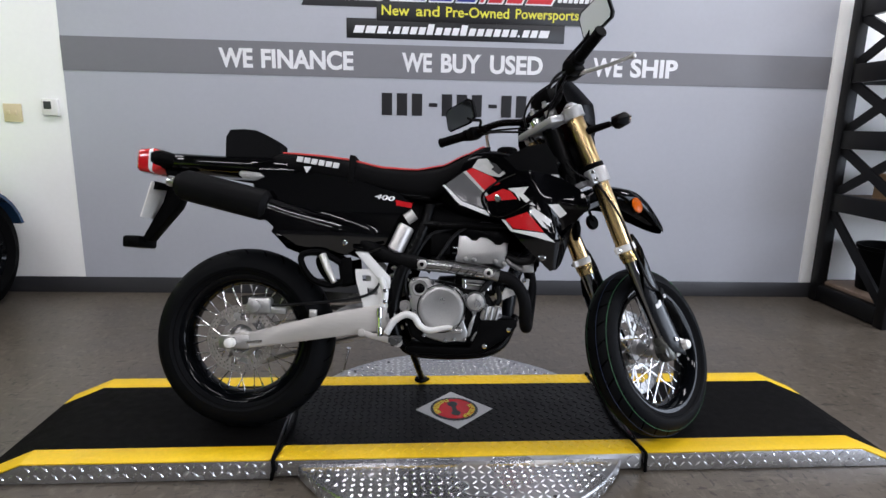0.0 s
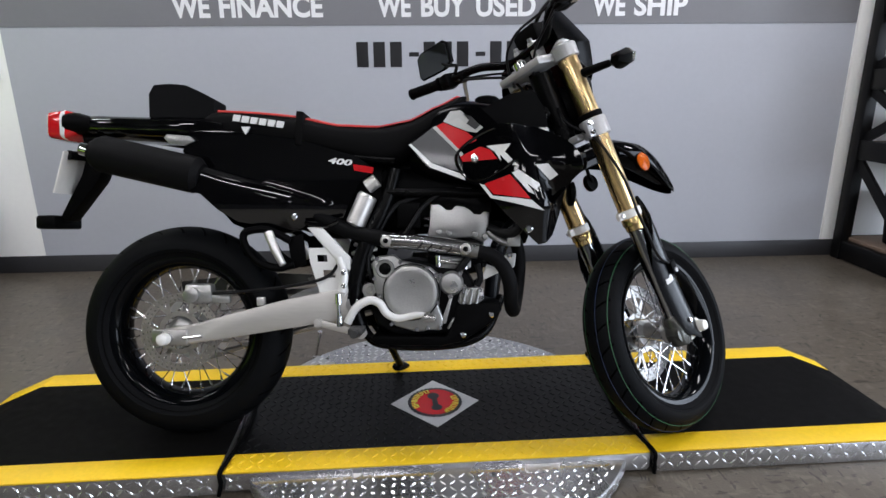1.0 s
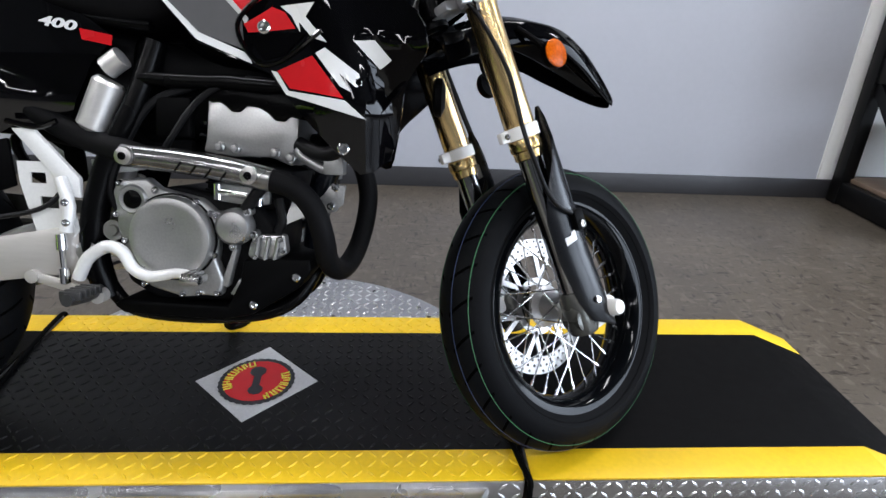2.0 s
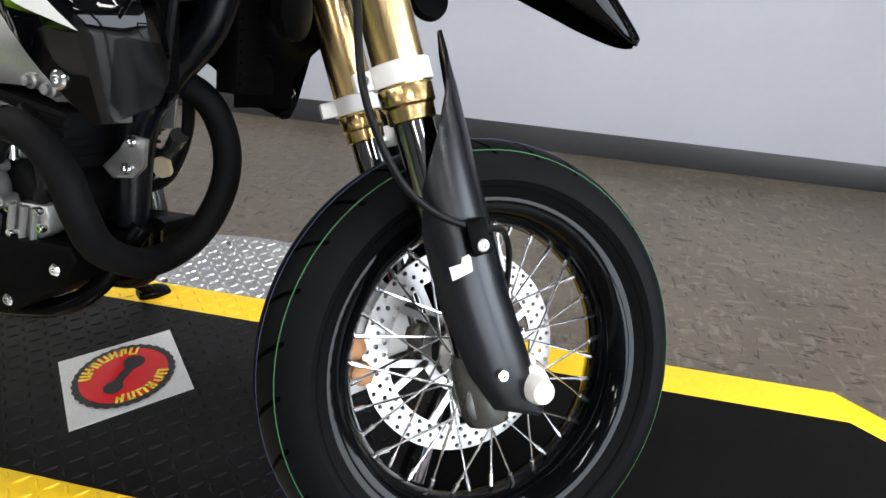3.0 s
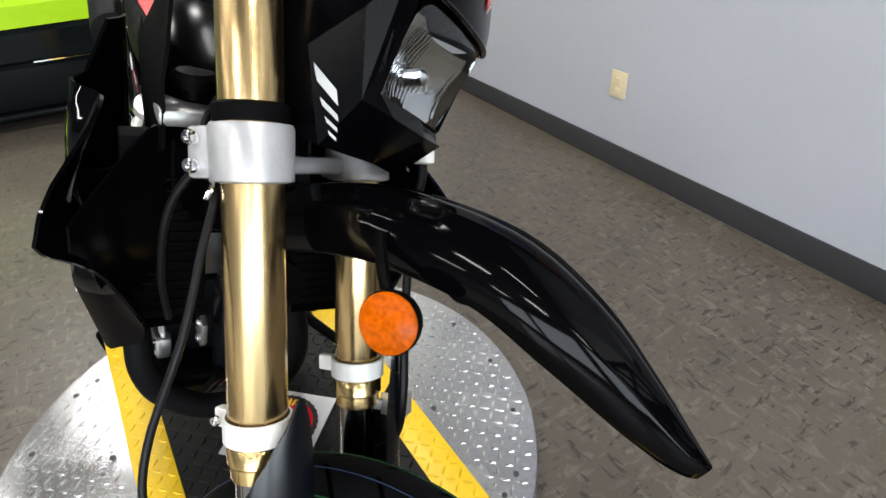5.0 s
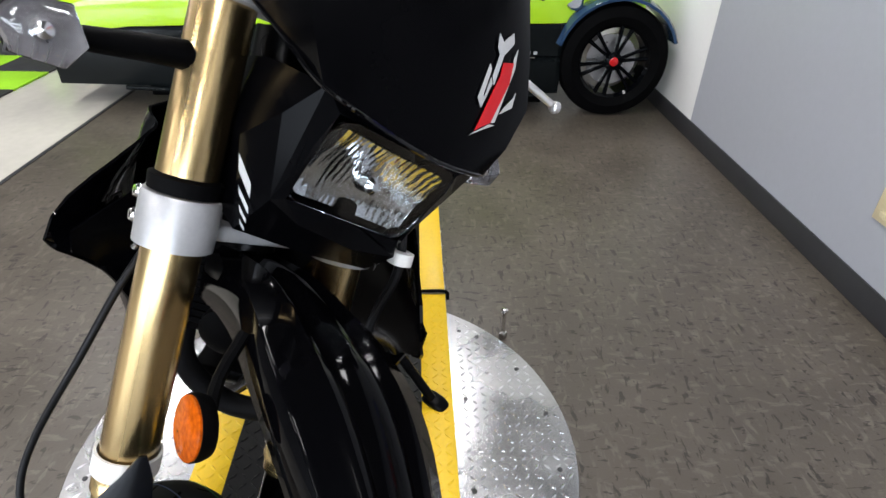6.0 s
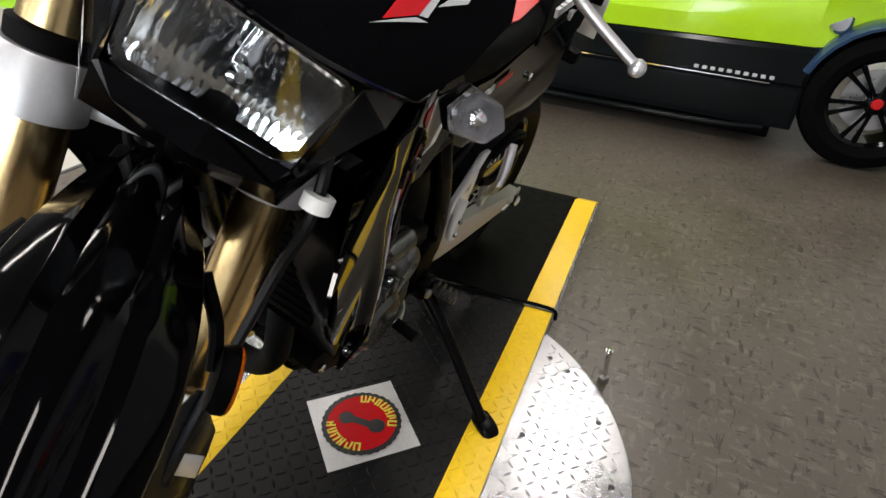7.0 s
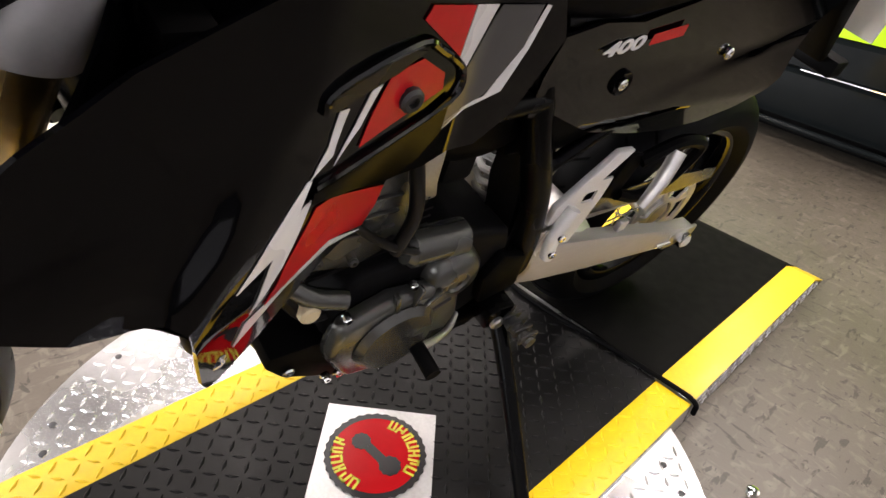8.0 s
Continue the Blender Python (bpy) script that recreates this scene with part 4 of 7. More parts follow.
def wheel(name, m, radius, half, disc_side, disc_r, ring, disc_mat, label):
    w = part(name, turned([(0.206, half * 0.72), (0.219, half * 0.74), (0.220, half * 0.64), (0.205, half * 0.52), (0.192, half * 0.2), (0.190, 0), (0.192, -half * 0.2), (0.205, -half * 0.52), (0.220, -half * 0.64), (0.219, -half * 0.74), (0.206, -half * 0.72), (0.194, -half * 0.60), (0.183, -half * 0.25), (0.181, 0), (0.183, half * 0.25), (0.194, half * 0.60)], 72, "y", closed=True), RIM, bike, label, m)
    prof = []
    for k in range(21):
        a = radians(-100 + k * 10)
        prof.append((radius - half * 0.92 + half * 0.92 * max(math.cos(a), -0.02) if abs(a) < radians(91) else radius - half * 0.95, half * math.sin(a)))
    prof = [(0.214, -half * 0.70), (0.226, -half * 0.86)] + prof[1:-1] + [(0.226, half * 0.86), (0.214, half * 0.70)]
    part("tyre", turned(prof, 96, "y", closed=True), TYRE, w, "new black road tyre")
    part("bead_line", turned([(0.2285, -half * 0.895), (0.2315, -half * 0.915), (0.2315, -half * 0.93), (0.2285, -half * 0.91)], 72, "y", closed=True), RUBBER, w)
    part("hub", turned([(0.018, 0.062), (0.030, 0.060), (0.044, 0.046), (0.046, 0.038), (0.030, 0.030), (0.026, 0), (0.030, -0.030), (0.046, -0.038), (0.044, -0.046), (0.030, -0.060), (0.018, -0.062)], 36, "y"), CAST, w, "silver wheel hub")
    for side in (-1, 1):
        for lean in (-1, 1):
            a = Vector((0.040 * math.cos(radians(58 * lean)), 0.041 * side, 0.040 * math.sin(radians(58 * lean))))
            b = Vector((0.186, 0.004 * side, 0))
            d = (b - a).normalized()
            me = mesh_object("spoke", fresh(tube([a, b], [0.0017, 0.0017], 6), tube([b - d * 0.020, b - d * 0.002], [0.0034, 0.0034], 6)), SPOKE)
            for k in range(9):
                part("spoke", me, SPOKE, w, m=pose(0, 0, 0, 0, k * 40 + (0 if lean > 0 else 10) + (20 if side > 0 else 0), 0))
    ds = 0.066 * disc_side
    part("brake_disc", drilled_disc(disc_r - ring, disc_r, ds - 0.0025, ds + 0.0025, 44, 2 if ring < 0.03 else 3), disc_mat, w, "drilled steel brake disc", sharp=60)
    star(w, 0.062, disc_r - ring + 0.006, 6, ds - 0.002, ds + 0.002, disc_mat, "disc_carrier")
    return w


rear = wheel("rear_wheel", pose(-0.725, 0, 0.3015), 0.3062, 0.0707, -1, 0.113, 0.024, DISCR, "black spoked rear wheel")
part("sprocket", turned([(0.105, 0.058), (0.105, 0.064), (0.085, 0.064), (0.085, 0.058)], 44, "y", closed=True), ALU, rear, "rear chain sprocket")
star(rear, 0.05, 0.09, 5, 0.058, 0.064, ALU, "sprocket_carrier")
front = wheel("front_wheel", FORK @ pose(0.086, 0, 0), 0.2935, 0.0606, 1, 0.148, 0.036, STEEL, "black spoked front wheel")
for off, mat, nm in ((-0.045, GREENLINE, "green_line"), (-0.016, BLUELINE, "blue_line"), (0.024, GREENLINE, "green_line")):
    rr = 0.2935 - 0.0606 * 0.92 * (1 - math.sqrt(1 - (off / 0.0606) ** 2)) + 0.0002
    part(nm, turned([(rr - 0.001, off - 0.0006), (rr + 0.0004, off - 0.0004), (rr + 0.0004, off + 0.0004), (rr - 0.001, off + 0.0006)], 96, "y", closed=True), mat, front, "thin coloured line round the tread")

# -- fork, clamps, guards
FX, FY, AX = 0.038, 0.097, 0.086


def fork_leg(s):
    c = (FX, FY * s, 0)
    leg = f_part("fork_leg", turned([(0.0265, 0.352), (0.0285, 0.356), (0.0285, 0.60), (0.0292, 0.66), (0.0292, 0.868), (0.027, 0.872)], 32, "z", c), GOLD, "gold anodised fork tube")
    part("seal_collar", turned([(0.0235, 0.318), (0.0265, 0.320), (0.0270, 0.334), (0.0300, 0.337), (0.0300, 0.354), (0.0280, 0.357)], 32, "z", c), BRASS, leg, "gold seal collar")
    part("slider", turned([(0.0225, 0.0), (0.0225, 0.33)], 28, "z", c), DARKCHROME, leg, "dark chrome fork slider")
    part("axle_lug", fresh(turned([(0.027, -0.03), (0.031, -0.02), (0.030, 0.045), (0.025, 0.055)], 24, "z", c), turned([(0.026, -0.022), (0.030, -0.020), (0.030, 0.020), (0.026, 0.022)], 24, "y", c)), CASTDARK, leg, "dark cast axle lug")
    part("top_cap", turned([(0.022, 0.878), (0.024, 0.886), (0.018, 0.890), (0.012, 0.896), (0.002, 0.896)], 20, "z", c), ALU, leg)
    strap = fresh(turned([(0.0302, 0.3575), (0.0330, 0.3580), (0.0330, 0.3800), (0.0302, 0.3805)], 32, "z", c, closed=True), box(FX - 0.052, FX - 0.026, FY * s - 0.004 * s - 0.006, FY * s - 0.004 * s + 0.006, 0.359, 0.379, 0.002))
    st = f_part("guard_strap", strap, WHITE, "white plastic clamp round the fork tube")
    part("bolt", bolt(FX - 0.044, FY * s + 0.006 * s, 0.369, 0.0055, 0.006, "y", s), CHROME, st)
    # guard blade round the outer front of the slider
    rows = []
    for z, c, r, a0, a1 in ((-0.034, 0.062, 0.046, 40, 62), (-0.006, 0.060, 0.047, 8, 125), (0.040, 0.054, 0.048, -16, 140), (0.12, 0.048, 0.048, -22, 150), (0.20, 0.047, 0.048, -24, 148), (0.25, 0.046, 0.048, -24, 128), (0.30, 0.046, 0.048, -22, 92), (0.345, 0.046, 0.048, -18, 58), (0.382, 0.046, 0.047, -10, 28), (0.405, 0.046, 0.047, 2, 12)):
        ring = []
        for rad, flip in ((1.0, 1), (0.93, -1)):
            for k in range(19):
                a = radians(a0 + (a1 - a0) * (k if flip > 0 else 18 - k) / 18)
                ring.append(Vector((c + r * math.cos(a) * rad, FY * s + r * 0.95 * math.sin(a) * rad * s, z)))
        rows.append(ring)
    g = f_part("fork_guard", ring_loft(rows), GUARDM, "black plastic fork guard", sharp=50)
    part("bolt", bolt(FX + 0.010, FY * s + 0.045 * s, 0.032, 0.007, 0.006, "y", s), CHROME, g)
    part("bolt", bolt(FX + 0.058, FY * s + 0.012 * s, 0.058, 0.006, 0.006, "x", 1), CHROME, g)


both(fork_leg)
ax = f_part("front_axle", turned([(0.010, -0.128), (0.0105, -0.12), (0.0105, 0.128), (0.010, 0.130)], 20, "y", (AX, 0, 0)), STEEL)
part("axle_cap", turned([(0.004, -0.158), (0.013, -0.157), (0.0155, -0.150), (0.0165, -0.132), (0.023, -0.131), (0.024, -0.124), (0.010, -0.1235)], 24, "y", (AX, 0, 0)), WHITE, ax, "white plastic axle cap")
part("pinch_bracket", fresh(box(0.050, 0.092, -0.124, -0.100, -0.030, -0.004, 0.006), box(0.088, 0.106, -0.118, -0.084, -0.016, 0.030, 0.005)), WHITE, ax, "white plastic axle guard")
for s in (-1, 1):
    part("axle_boss", fresh(turned([(0.022, -0.016), (0.026, -0.014), (0.026, 0.014), (0.022, 0.016)], 24, "y", (AX, FY * s, 0)), box(FX, AX, FY * s - 0.014, FY * s + 0.014, -0.020, 0.030, 0.006)), CASTDARK, ax)
f_part("lower_clamp", fresh(*[turned([(0.0294, 0.603), (0.0375, 0.605), (0.0385, 0.652), (0.0365, 0.656), (0.0294, 0.657)], 36, "z", (FX, FY * s, 0), closed=True) for s in (-1, 1)], *[box(FX - 0.058, FX - 0.030, FY * s + 0.012 * s - 0.008, FY * s + 0.012 * s + 0.008, 0.606, 0.654, 0.004) for s in (-1, 1)], box(-0.018, 0.040, -0.072, 0.072, 0.611, 0.630, 0.006)), SILVER, "silver lower fork clamp")
for s in (-1, 1):
    for z in (0.618, 0.643):
        f_part("clamp_bolt", turned([(0.0055, 0), (0.0075, 0.001), (0.0075, 0.006), (0.004, 0.010), (0.001, 0.010)], 10, "y", (FX - 0.048, FY * s + 0.020 * s, z)) if s > 0 else bolt(FX - 0.048, FY * s - 0.020, z, 0.0075, 0.010), CHROME)
    f_part("rubber_ring", turned([(0.0295, 0.6575), (0.034, 0.658), (0.035, 0.672), (0.0295, 0.675)], 28, "z", (FX, FY * s, 0), closed=True), RUBBER, "black rubber ring")
f_part("upper_clamp", fresh(*[turned([(0.0294, 0.838), (0.036, 0.840), (0.037, 0.874), (0.034, 0.878), (0.022, 0.879)], 32, "z", (FX, FY * s, 0)) for s in (-1, 1)], extrude_xz([(-0.065, 0.846), (0.05, 0.846), (0.05, 0.872), (-0.065, 0.868)], -0.082, 0.082, 0.005)), SILVER, "silver upper fork clamp")
f_part("steering_stem", turned([(0.028, 0.60), (0.028, 0.64), (0.018, 0.66), (0.018, 0.85), (0.022, 0.872), (0.020, 0.885), (0.002, 0.886)], 24, "z"), FRAME)

# front brake caliper and hoses
cal = f_part("front_caliper", fresh(box(-0.098, -0.022, 0.072, 0.100, -0.010, 0.108, 0.010), box(-0.028, 0.034, 0.080, 0.100, 0.020, 0.090, 0.008), extrude_xz([(-0.06, 0.095), (-0.085, 0.125), (-0.05, 0.150), (0.0, 0.135), (0.03, 0.09)], 0.082, 0.090, 0.003), tube([(-0.03, 0.09, 0.07), (0.0, 0.095, 0.105), (0.03, 0.097, 0.09)], 0.008, 8, 3)), LIGHTPAINT, "silver two-piston brake caliper")
for z in (0.022, 0.060):
    part("piston", turned([(0.013, 0.050), (0.0155, 0.051), (0.0155, 0.0715), (0.013, 0.072)], 20, "y", (-0.064, 0, z)), COPPER, cal, "copper-coloured brake piston")
for z in (0.004, 0.030, 0.056, 0.080):
    part("fin", box(-0.106, -0.088, 0.052, 0.080, z - 0.004, z + 0.004, 0.0015), LIGHTPAINT, cal)
f_part("brake_hose", tube([(-0.03, 0.10, 0.07), (-0.030, 0.108, 0.13), (0.010, 0.112, 0.20), (0.062, 0.112, 0.262), (0.090, 0.106, 0.285), (0.099, 0.105, 0.335), (0.097, 0.111, 0.42), (0.097, 0.117, 0.49), (0.099, 0.123, 0.56), (0.110, 0.128, 0.634), (0.080, 0.105, 0.76), (0.055, 0.06, 0.90), (0.06, -0.05, 1.00), (-0.02, -0.20, 0.985)], 0.0058, 8), HOSE, "black front brake hose")
f_part("hose_guide", turned([(0.0085, 0.625), (0.0145, 0.627), (0.0145, 0.641), (0.0085, 0.643)], 20, "z", (0.110, 0.128, 0), closed=True), WHITE, "white hose guide ring")
f_part("speedometer_cable", tube([(0.0, -0.03, 0.74), (-0.035, -0.070, 0.67), (-0.015, -0.104, 0.622), (0.006, -0.110, 0.596), (0.006, -0.130, 0.540), (0.0, -0.150, 0.464), (-0.026, -0.168, 0.370), (-0.028, -0.174, 0.310), (-0.012, -0.164, 0.258), (0.018, -0.152, 0.222), (0.056, -0.148, 0.197), (0.088, -0.130, 0.186), (0.112, -0.100, 0.172), (0.122, -0.078, 0.14), (0.112, -0.060, 0.085), (0.095, -0.055, 0.03)], 0.0040, 10), HOSE, "black cable looping past the fork guard")
cl = f_part("cable_clip", box(0.044, 0.068, -0.156, -0.138, 0.168, 0.206, 0.003), MATT, "black cable clip on the guard")
part("bolt", bolt(0.056, -0.156, 0.178, 0.007, 0.004), STEEL, cl)
part("sticker", panel([(0.022, 0.148), (0.044, 0.153), (0.046, 0.172), (0.036, 0.170), (0.034, 0.164), (0.022, 0.163)], lambda u, v: (u, -FY - 0.0470 * math.sqrt(max(0.05, 1 - ((u - 0.048) / 0.048) ** 2)), v), 0.0006, 0.008), LIGHT, cl, "small white sticker")

# front mudguard
rows = []
GUARD = ((-0.03, 0.584, 0.036, 0.054), (0.04, 0.594, 0.042, 0.058), (0.12, 0.594, 0.052, 0.058), (0.20, 0.576, 0.064, 0.054), (0.275, 0.545, 0.067, 0.052), (0.340, 0.492, 0.057, 0.050), (0.394, 0.429, 0.037, 0.038), (0.424, 0.391, 0.022, 0.027), (0.438, 0.374, 0.013, 0.019), (0.446, 0.366, 0.005, 0.012))
spine = spline([g[:3] for g in GUARD], 4)
sides = [q.y for q in spline([(g[0], g[3], 0) for g in GUARD], 4)]
for i, (q, deep) in enumerate(zip(spine, sides)):
    d = spine[min(i + 1, len(spine) - 1)] - spine[max(i - 1, 0)]
    nx, nz = -d.y, d.x
    ln = math.hypot(nx, nz)
    nx, nz = nx / ln, nz / ln
    w = max(q.z, 0.005)
    k0 = min(1, w / 0.05)
    ring = []
    for lay in (0, 1):
        half = [(1.0, -deep), (1.0, -deep * 0.55), (0.97, -deep * 0.26), (0.93, -deep * 0.17), (0.56, 0.004 * k0), (0.50, 0.0075 * k0), (0.44, 0.0065 * k0), (0.30, 0.002 * k0), (0.14, 0.008 * k0)]
        pts = [(-u, h) for u, h in half] + [(0, 0.009 * k0)] + half[::-1]
        for u, h in (pts if lay == 0 else pts[::-1]):
            k = 1 if lay == 0 else 0.95
            hh = h - (0 if lay == 0 else 0.003)
            ring.append(Vector((q.x + nx * hh, u * w * k, q.y + nz * hh)))
    rows.append(ring)
f_part("front_mudguard", ring_loft(rows), GUARDGLOSS, "glossy black beak mudguard", sharp=50)
f_part("mudguard_mount", box(-0.02, 0.060, -0.040, 0.040, 0.560, 0.584, 0.006), FRAME)


def side_reflector(s):
    r = f_part("side_reflector", turned([(0.024, 0), (0.0275, 0.002 * s), (0.0275, 0.008 * s), (0.0255, 0.0095 * s), (0.002, 0.0105 * s)], 32, "y", (0.182, 0.100 * s, 0.490)), AMBER, "round amber reflector")
    part("backing", turned([(0.010, -0.010 * s), (0.026, -0.008 * s), (0.0285, -0.0005 * s), (0.0285, 0.006 * s)], 32, "y", (0.182, 0.100 * s, 0.490)), MATT, r)
    part("bracket", tube([(0.150, 0.060 * s, 0.560), (0.165, 0.082 * s, 0.525), (0.180, 0.090 * s, 0.494)], 0.006, 8, 3), MATT, r)


both(side_reflector)
clip = f_part("hose_bracket", fresh(box(0.066, 0.100, 0.107, 0.109, 0.304, 0.334, 0.001), box(0.098, 0.100, 0.107, 0.130, 0.304, 0.334, 0.001), box(0.040, 0.070, 0.100, 0.108, 0.312, 0.326, 0.002)), ALU, "bright plated hose bracket")
for z in (0.311, 0.327):
    part("bolt", bolt(0.080, 0.110, z, 0.0045, 0.005, "y", 1), CHROME, clip)

# headlight and cowl, set a little to the left of the steering axis
YH = 0.036
MASK = FORK @ pose(0, YH, 0.722) @ pose(0, 0, 0, -10) @ pose(0, -YH, -0.740)


def h_part(name, bm, mat, label="", sharp=38):
    """A part of the headlight mask, which sits a little askew on the fork."""
    return part(name, bm, mat, bike, label, MASK, sharp)


def HL(u, v):
    return (0.166 + 0.54 * (v - 0.73) - 1.2 * u * u, YH + u, v)


def bowl(u, v):
    return (HL(u, v)[0] - 0.040 + 5.2 * u * u + 9.0 * (v - 0.732) ** 2 - 0.6 * max(0, -0.055 - u), YH + u, v)


h_part("headlight_bowl", panel([(-0.068, 0.768), (-0.076, 0.756), (-0.073, 0.706), (-0.064, 0.698), (0.054, 0.698), (0.063, 0.706), (0.066, 0.756), (0.058, 0.768)], bowl, -0.003, 0.010), FLUTED, "bright headlight reflector")
h_part("headlight_lens", panel([(-0.066, 0.774), (-0.076, 0.770), (-0.081, 0.760), (-0.078, 0.702), (-0.073, 0.693), (-0.063, 0.689), (0.052, 0.689), (0.062, 0.693), (0.067, 0.702), (0.070, 0.758), (0.066, 0.769), (0.056, 0.774)], HL, -0.004, 0.012), LAMPGLASS, "clear headlight lens").visible_shadow = False
h_part("headlight_bulb", turned([(0.009, -0.014), (0.009, 0.006), (0.004, 0.011), (0.001, 0.011)], 14, "x", (0.142, YH, 0.732)), CHROME)


def cowl(u, v):
    """The front mask: v is height, u runs round it from side to side (-1 to 1): a flat face, then two flanks that sweep back."""
    wf = 0.106 + 0.62 * max(0, min(v, 0.86) - 0.79) - 0.32 * max(0, v - 0.86)
    f0 = 0.200 - 0.04 * (v - 0.78) - 0.9 * max(0, v - 0.87) ** 2
    a = abs(u)
    face = min(a, 0.5) / 0.5
    back = max(0, a - 0.5) / 0.5
    return (f0 - 0.022 * face**2 - 0.11 * back - 0.02 * back**2, YH - 0.17 * max(0, v - 0.80) + math.copysign(wf * face + 0.016 * back - 0.012 * back**2, u), v)


h_part("front_cowl", panel([(-0.95, 0.850), (-0.52, 0.790), (-0.25, 0.779), (0, 0.775), (0.25, 0.779), (0.52, 0.790), (0.95, 0.850), (1.0, 0.90), (0.92, 0.96), (0.60, 1.005), (0.40, 1.024), (0, 1.030), (-0.40, 1.024), (-0.60, 1.005), (-0.92, 0.96), (-1.0, 0.90)], cowl, -0.004, 0.05), COWL, "black number-plate style front cowl", sharp=22)
h_part("cowl_edge", tube([cowl(u, z) for u, z in ((-0.95, 0.850), (-0.7, 0.815), (-0.52, 0.790), (-0.25, 0.779), (0, 0.775), (0.25, 0.779), (0.52, 0.790), (0.7, 0.815), (0.95, 0.850))], 0.0025, 8, 3), BLACK)


def facets(groups, s):
    """Flat facets through corner points given for one side; s mirrors them."""
    bm = bmesh.new()
    for g in groups:
        bm.faces.new([bm.verts.new((x, YH + y * s, z)) for x, y, z in (g if s > 0 else g[::-1])])
    bmesh.ops.remove_doubles(bm, verts=bm.verts, dist=1e-4)
    bmesh.ops.solidify(bm, geom=bm.faces[:], thickness=0.003)
    return bm


K, LT, LB, RG, BT_, CB = (0.174, 0.100, 0.792), (0.180, 0.068, 0.774), (0.144, 0.065, 0.693), (0.128, 0.076, 0.683), (0.086, 0.084, 0.641), (0.158, 0.0, 0.667)
AB, AU, QU = (0.085, 0.112, 0.726), (0.088, 0.116, 0.800), (0.140, 0.110, 0.757)
for s in (-1, 1):
    LT, LB, RG = (0.180 - 0.003 * (s < 0), 0.069 if s > 0 else 0.081, 0.775), (0.144, 0.067 if s > 0 else 0.078, 0.690), (0.128, 0.076 if s > 0 else 0.083, 0.683)
    sur = h_part("headlight_surround", facets([[K, LT, LB, RG, QU], [LT, K, (0.176, 0, 0.790), (0.182, 0, 0.776)], [LB, (0.146, 0, 0.690), CB, (0.150, 0.060, 0.672), RG], [RG, (0.150, 0.060, 0.672), CB, (0.10, 0.0, 0.640), BT_]], s), COWL, "black headlight surround", sharp=12)
    side = part("cheek", facets([[K, QU, AU], [QU, RG, AB], [QU, AB, AU], [RG, BT_, AB], [AB, BT_, (0.04, 0.095, 0.66), (0.03, 0.105, 0.74)], [AB, (0.03, 0.105, 0.74), (0.03, 0.11, 0.80), AU]], s), COWL, sur, "faceted black cheek", sharp=12)
    n0 = (Vector(BT_) - Vector(RG)).cross(Vector(AB) - Vector(RG)).normalized()
    n0 = n0 if n0.y > 0 else -n0
    for k, (a0, b0, wd) in enumerate((((0.10, 0.12), (0.52, 0.16), 0.16), ((0.16, 0.42), (0.50, 0.42), 0.07), ((0.22, 0.58), (0.46, 0.57), 0.05), ((0.26, 0.70), (0.42, 0.69), 0.04))):
        # ticks lie on the lower cheek: shares from the ridge-corner edge
        def at(p, q):
            v = Vector(AB) + (Vector(RG) - Vector(AB)) * p + (Vector(BT_) - Vector(AB)) * q
            v += n0 * 0.0036
            return Vector((v.x, YH + v.y * s, v.z))
        quad = [at(a0[0], a0[1]), at(b0[0], b0[1]), at(b0[0], b0[1] + wd), at(a0[0] + 0.03, a0[1] + wd)]
        bm = bmesh.new()
        bm.faces.new([bm.verts.new(v) for v in quad])
        bmesh.ops.solidify(bm, geom=bm.faces[:], thickness=0.0006)
        part("white_tick", bm, LIGHT, sur, "white tick mark")
h_part("headlight_shell", ring_loft([[Vector((x, YH + w * c, z0 + h * s)) for c, s in ((math.cos(a), math.sin(a)) for a in (2 * math.pi * k / 20 for k in range(20)))] for x, w, h, z0 in ((0.03, 0.05, 0.05, 0.74), (0.06, 0.085, 0.080, 0.74), (0.10, 0.090, 0.080, 0.735), (0.120, 0.075, 0.046, 0.728))]), MATT)


def cowl_lift(u, v):
    p = Vector(cowl(u, v))
    return tuple(p + Vector((0.0024, 0.0010 if u > 0 else -0.0010, 0)))


for poly, mat, nm in (([(0.235, 0.820), (0.300, 0.836), (0.345, 0.900), (0.272, 0.892)], RED, "red_slash"), ([(0.215, 0.813), (0.330, 0.836), (0.300, 0.834), (0.235, 0.818)], PALE, "silver_slash"), ([(0.303, 0.836), (0.322, 0.838), (0.372, 0.915), (0.349, 0.905)], PALE, "silver_edge"), ([(0.178, 0.848), (0.212, 0.842), (0.225, 0.868), (0.214, 0.872), (0.206, 0.852), (0.196, 0.854), (0.208, 0.878), (0.196, 0.882)], PALE, "silver_mark"), ([(0.222, 0.874), (0.236, 0.868), (0.268, 0.897), (0.262, 0.908), (0.226, 0.912), (0.226, 0.900), (0.244, 0.896)], PALE, "silver_mark"), ([(0.322, 0.848), (0.372, 0.862), (0.388, 0.878), (0.378, 0.872), (0.330, 0.858)], PALE, "silver_mark"), ([(0.246, 0.902), (0.262, 0.896), (0.335, 0.916), (0.325, 0.924), (0.270, 0.912)], PALE, "silver_mark")):
    h_part(nm, panel([(u - 0.025, v) for u, v in poly], cowl_lift, -0.0009, 0.06), mat, "cowl decal")
f_part("meter", box(0.02, 0.13, -0.045, 0.045, 0.925, 0.985, 0.010), MATT, "small black instrument")

# indicators
HEX = ((-1, -0.15), (-0.6, -1), (0.55, -0.9), (1, 0.0), (0.6, 0.85), (-0.55, 1))


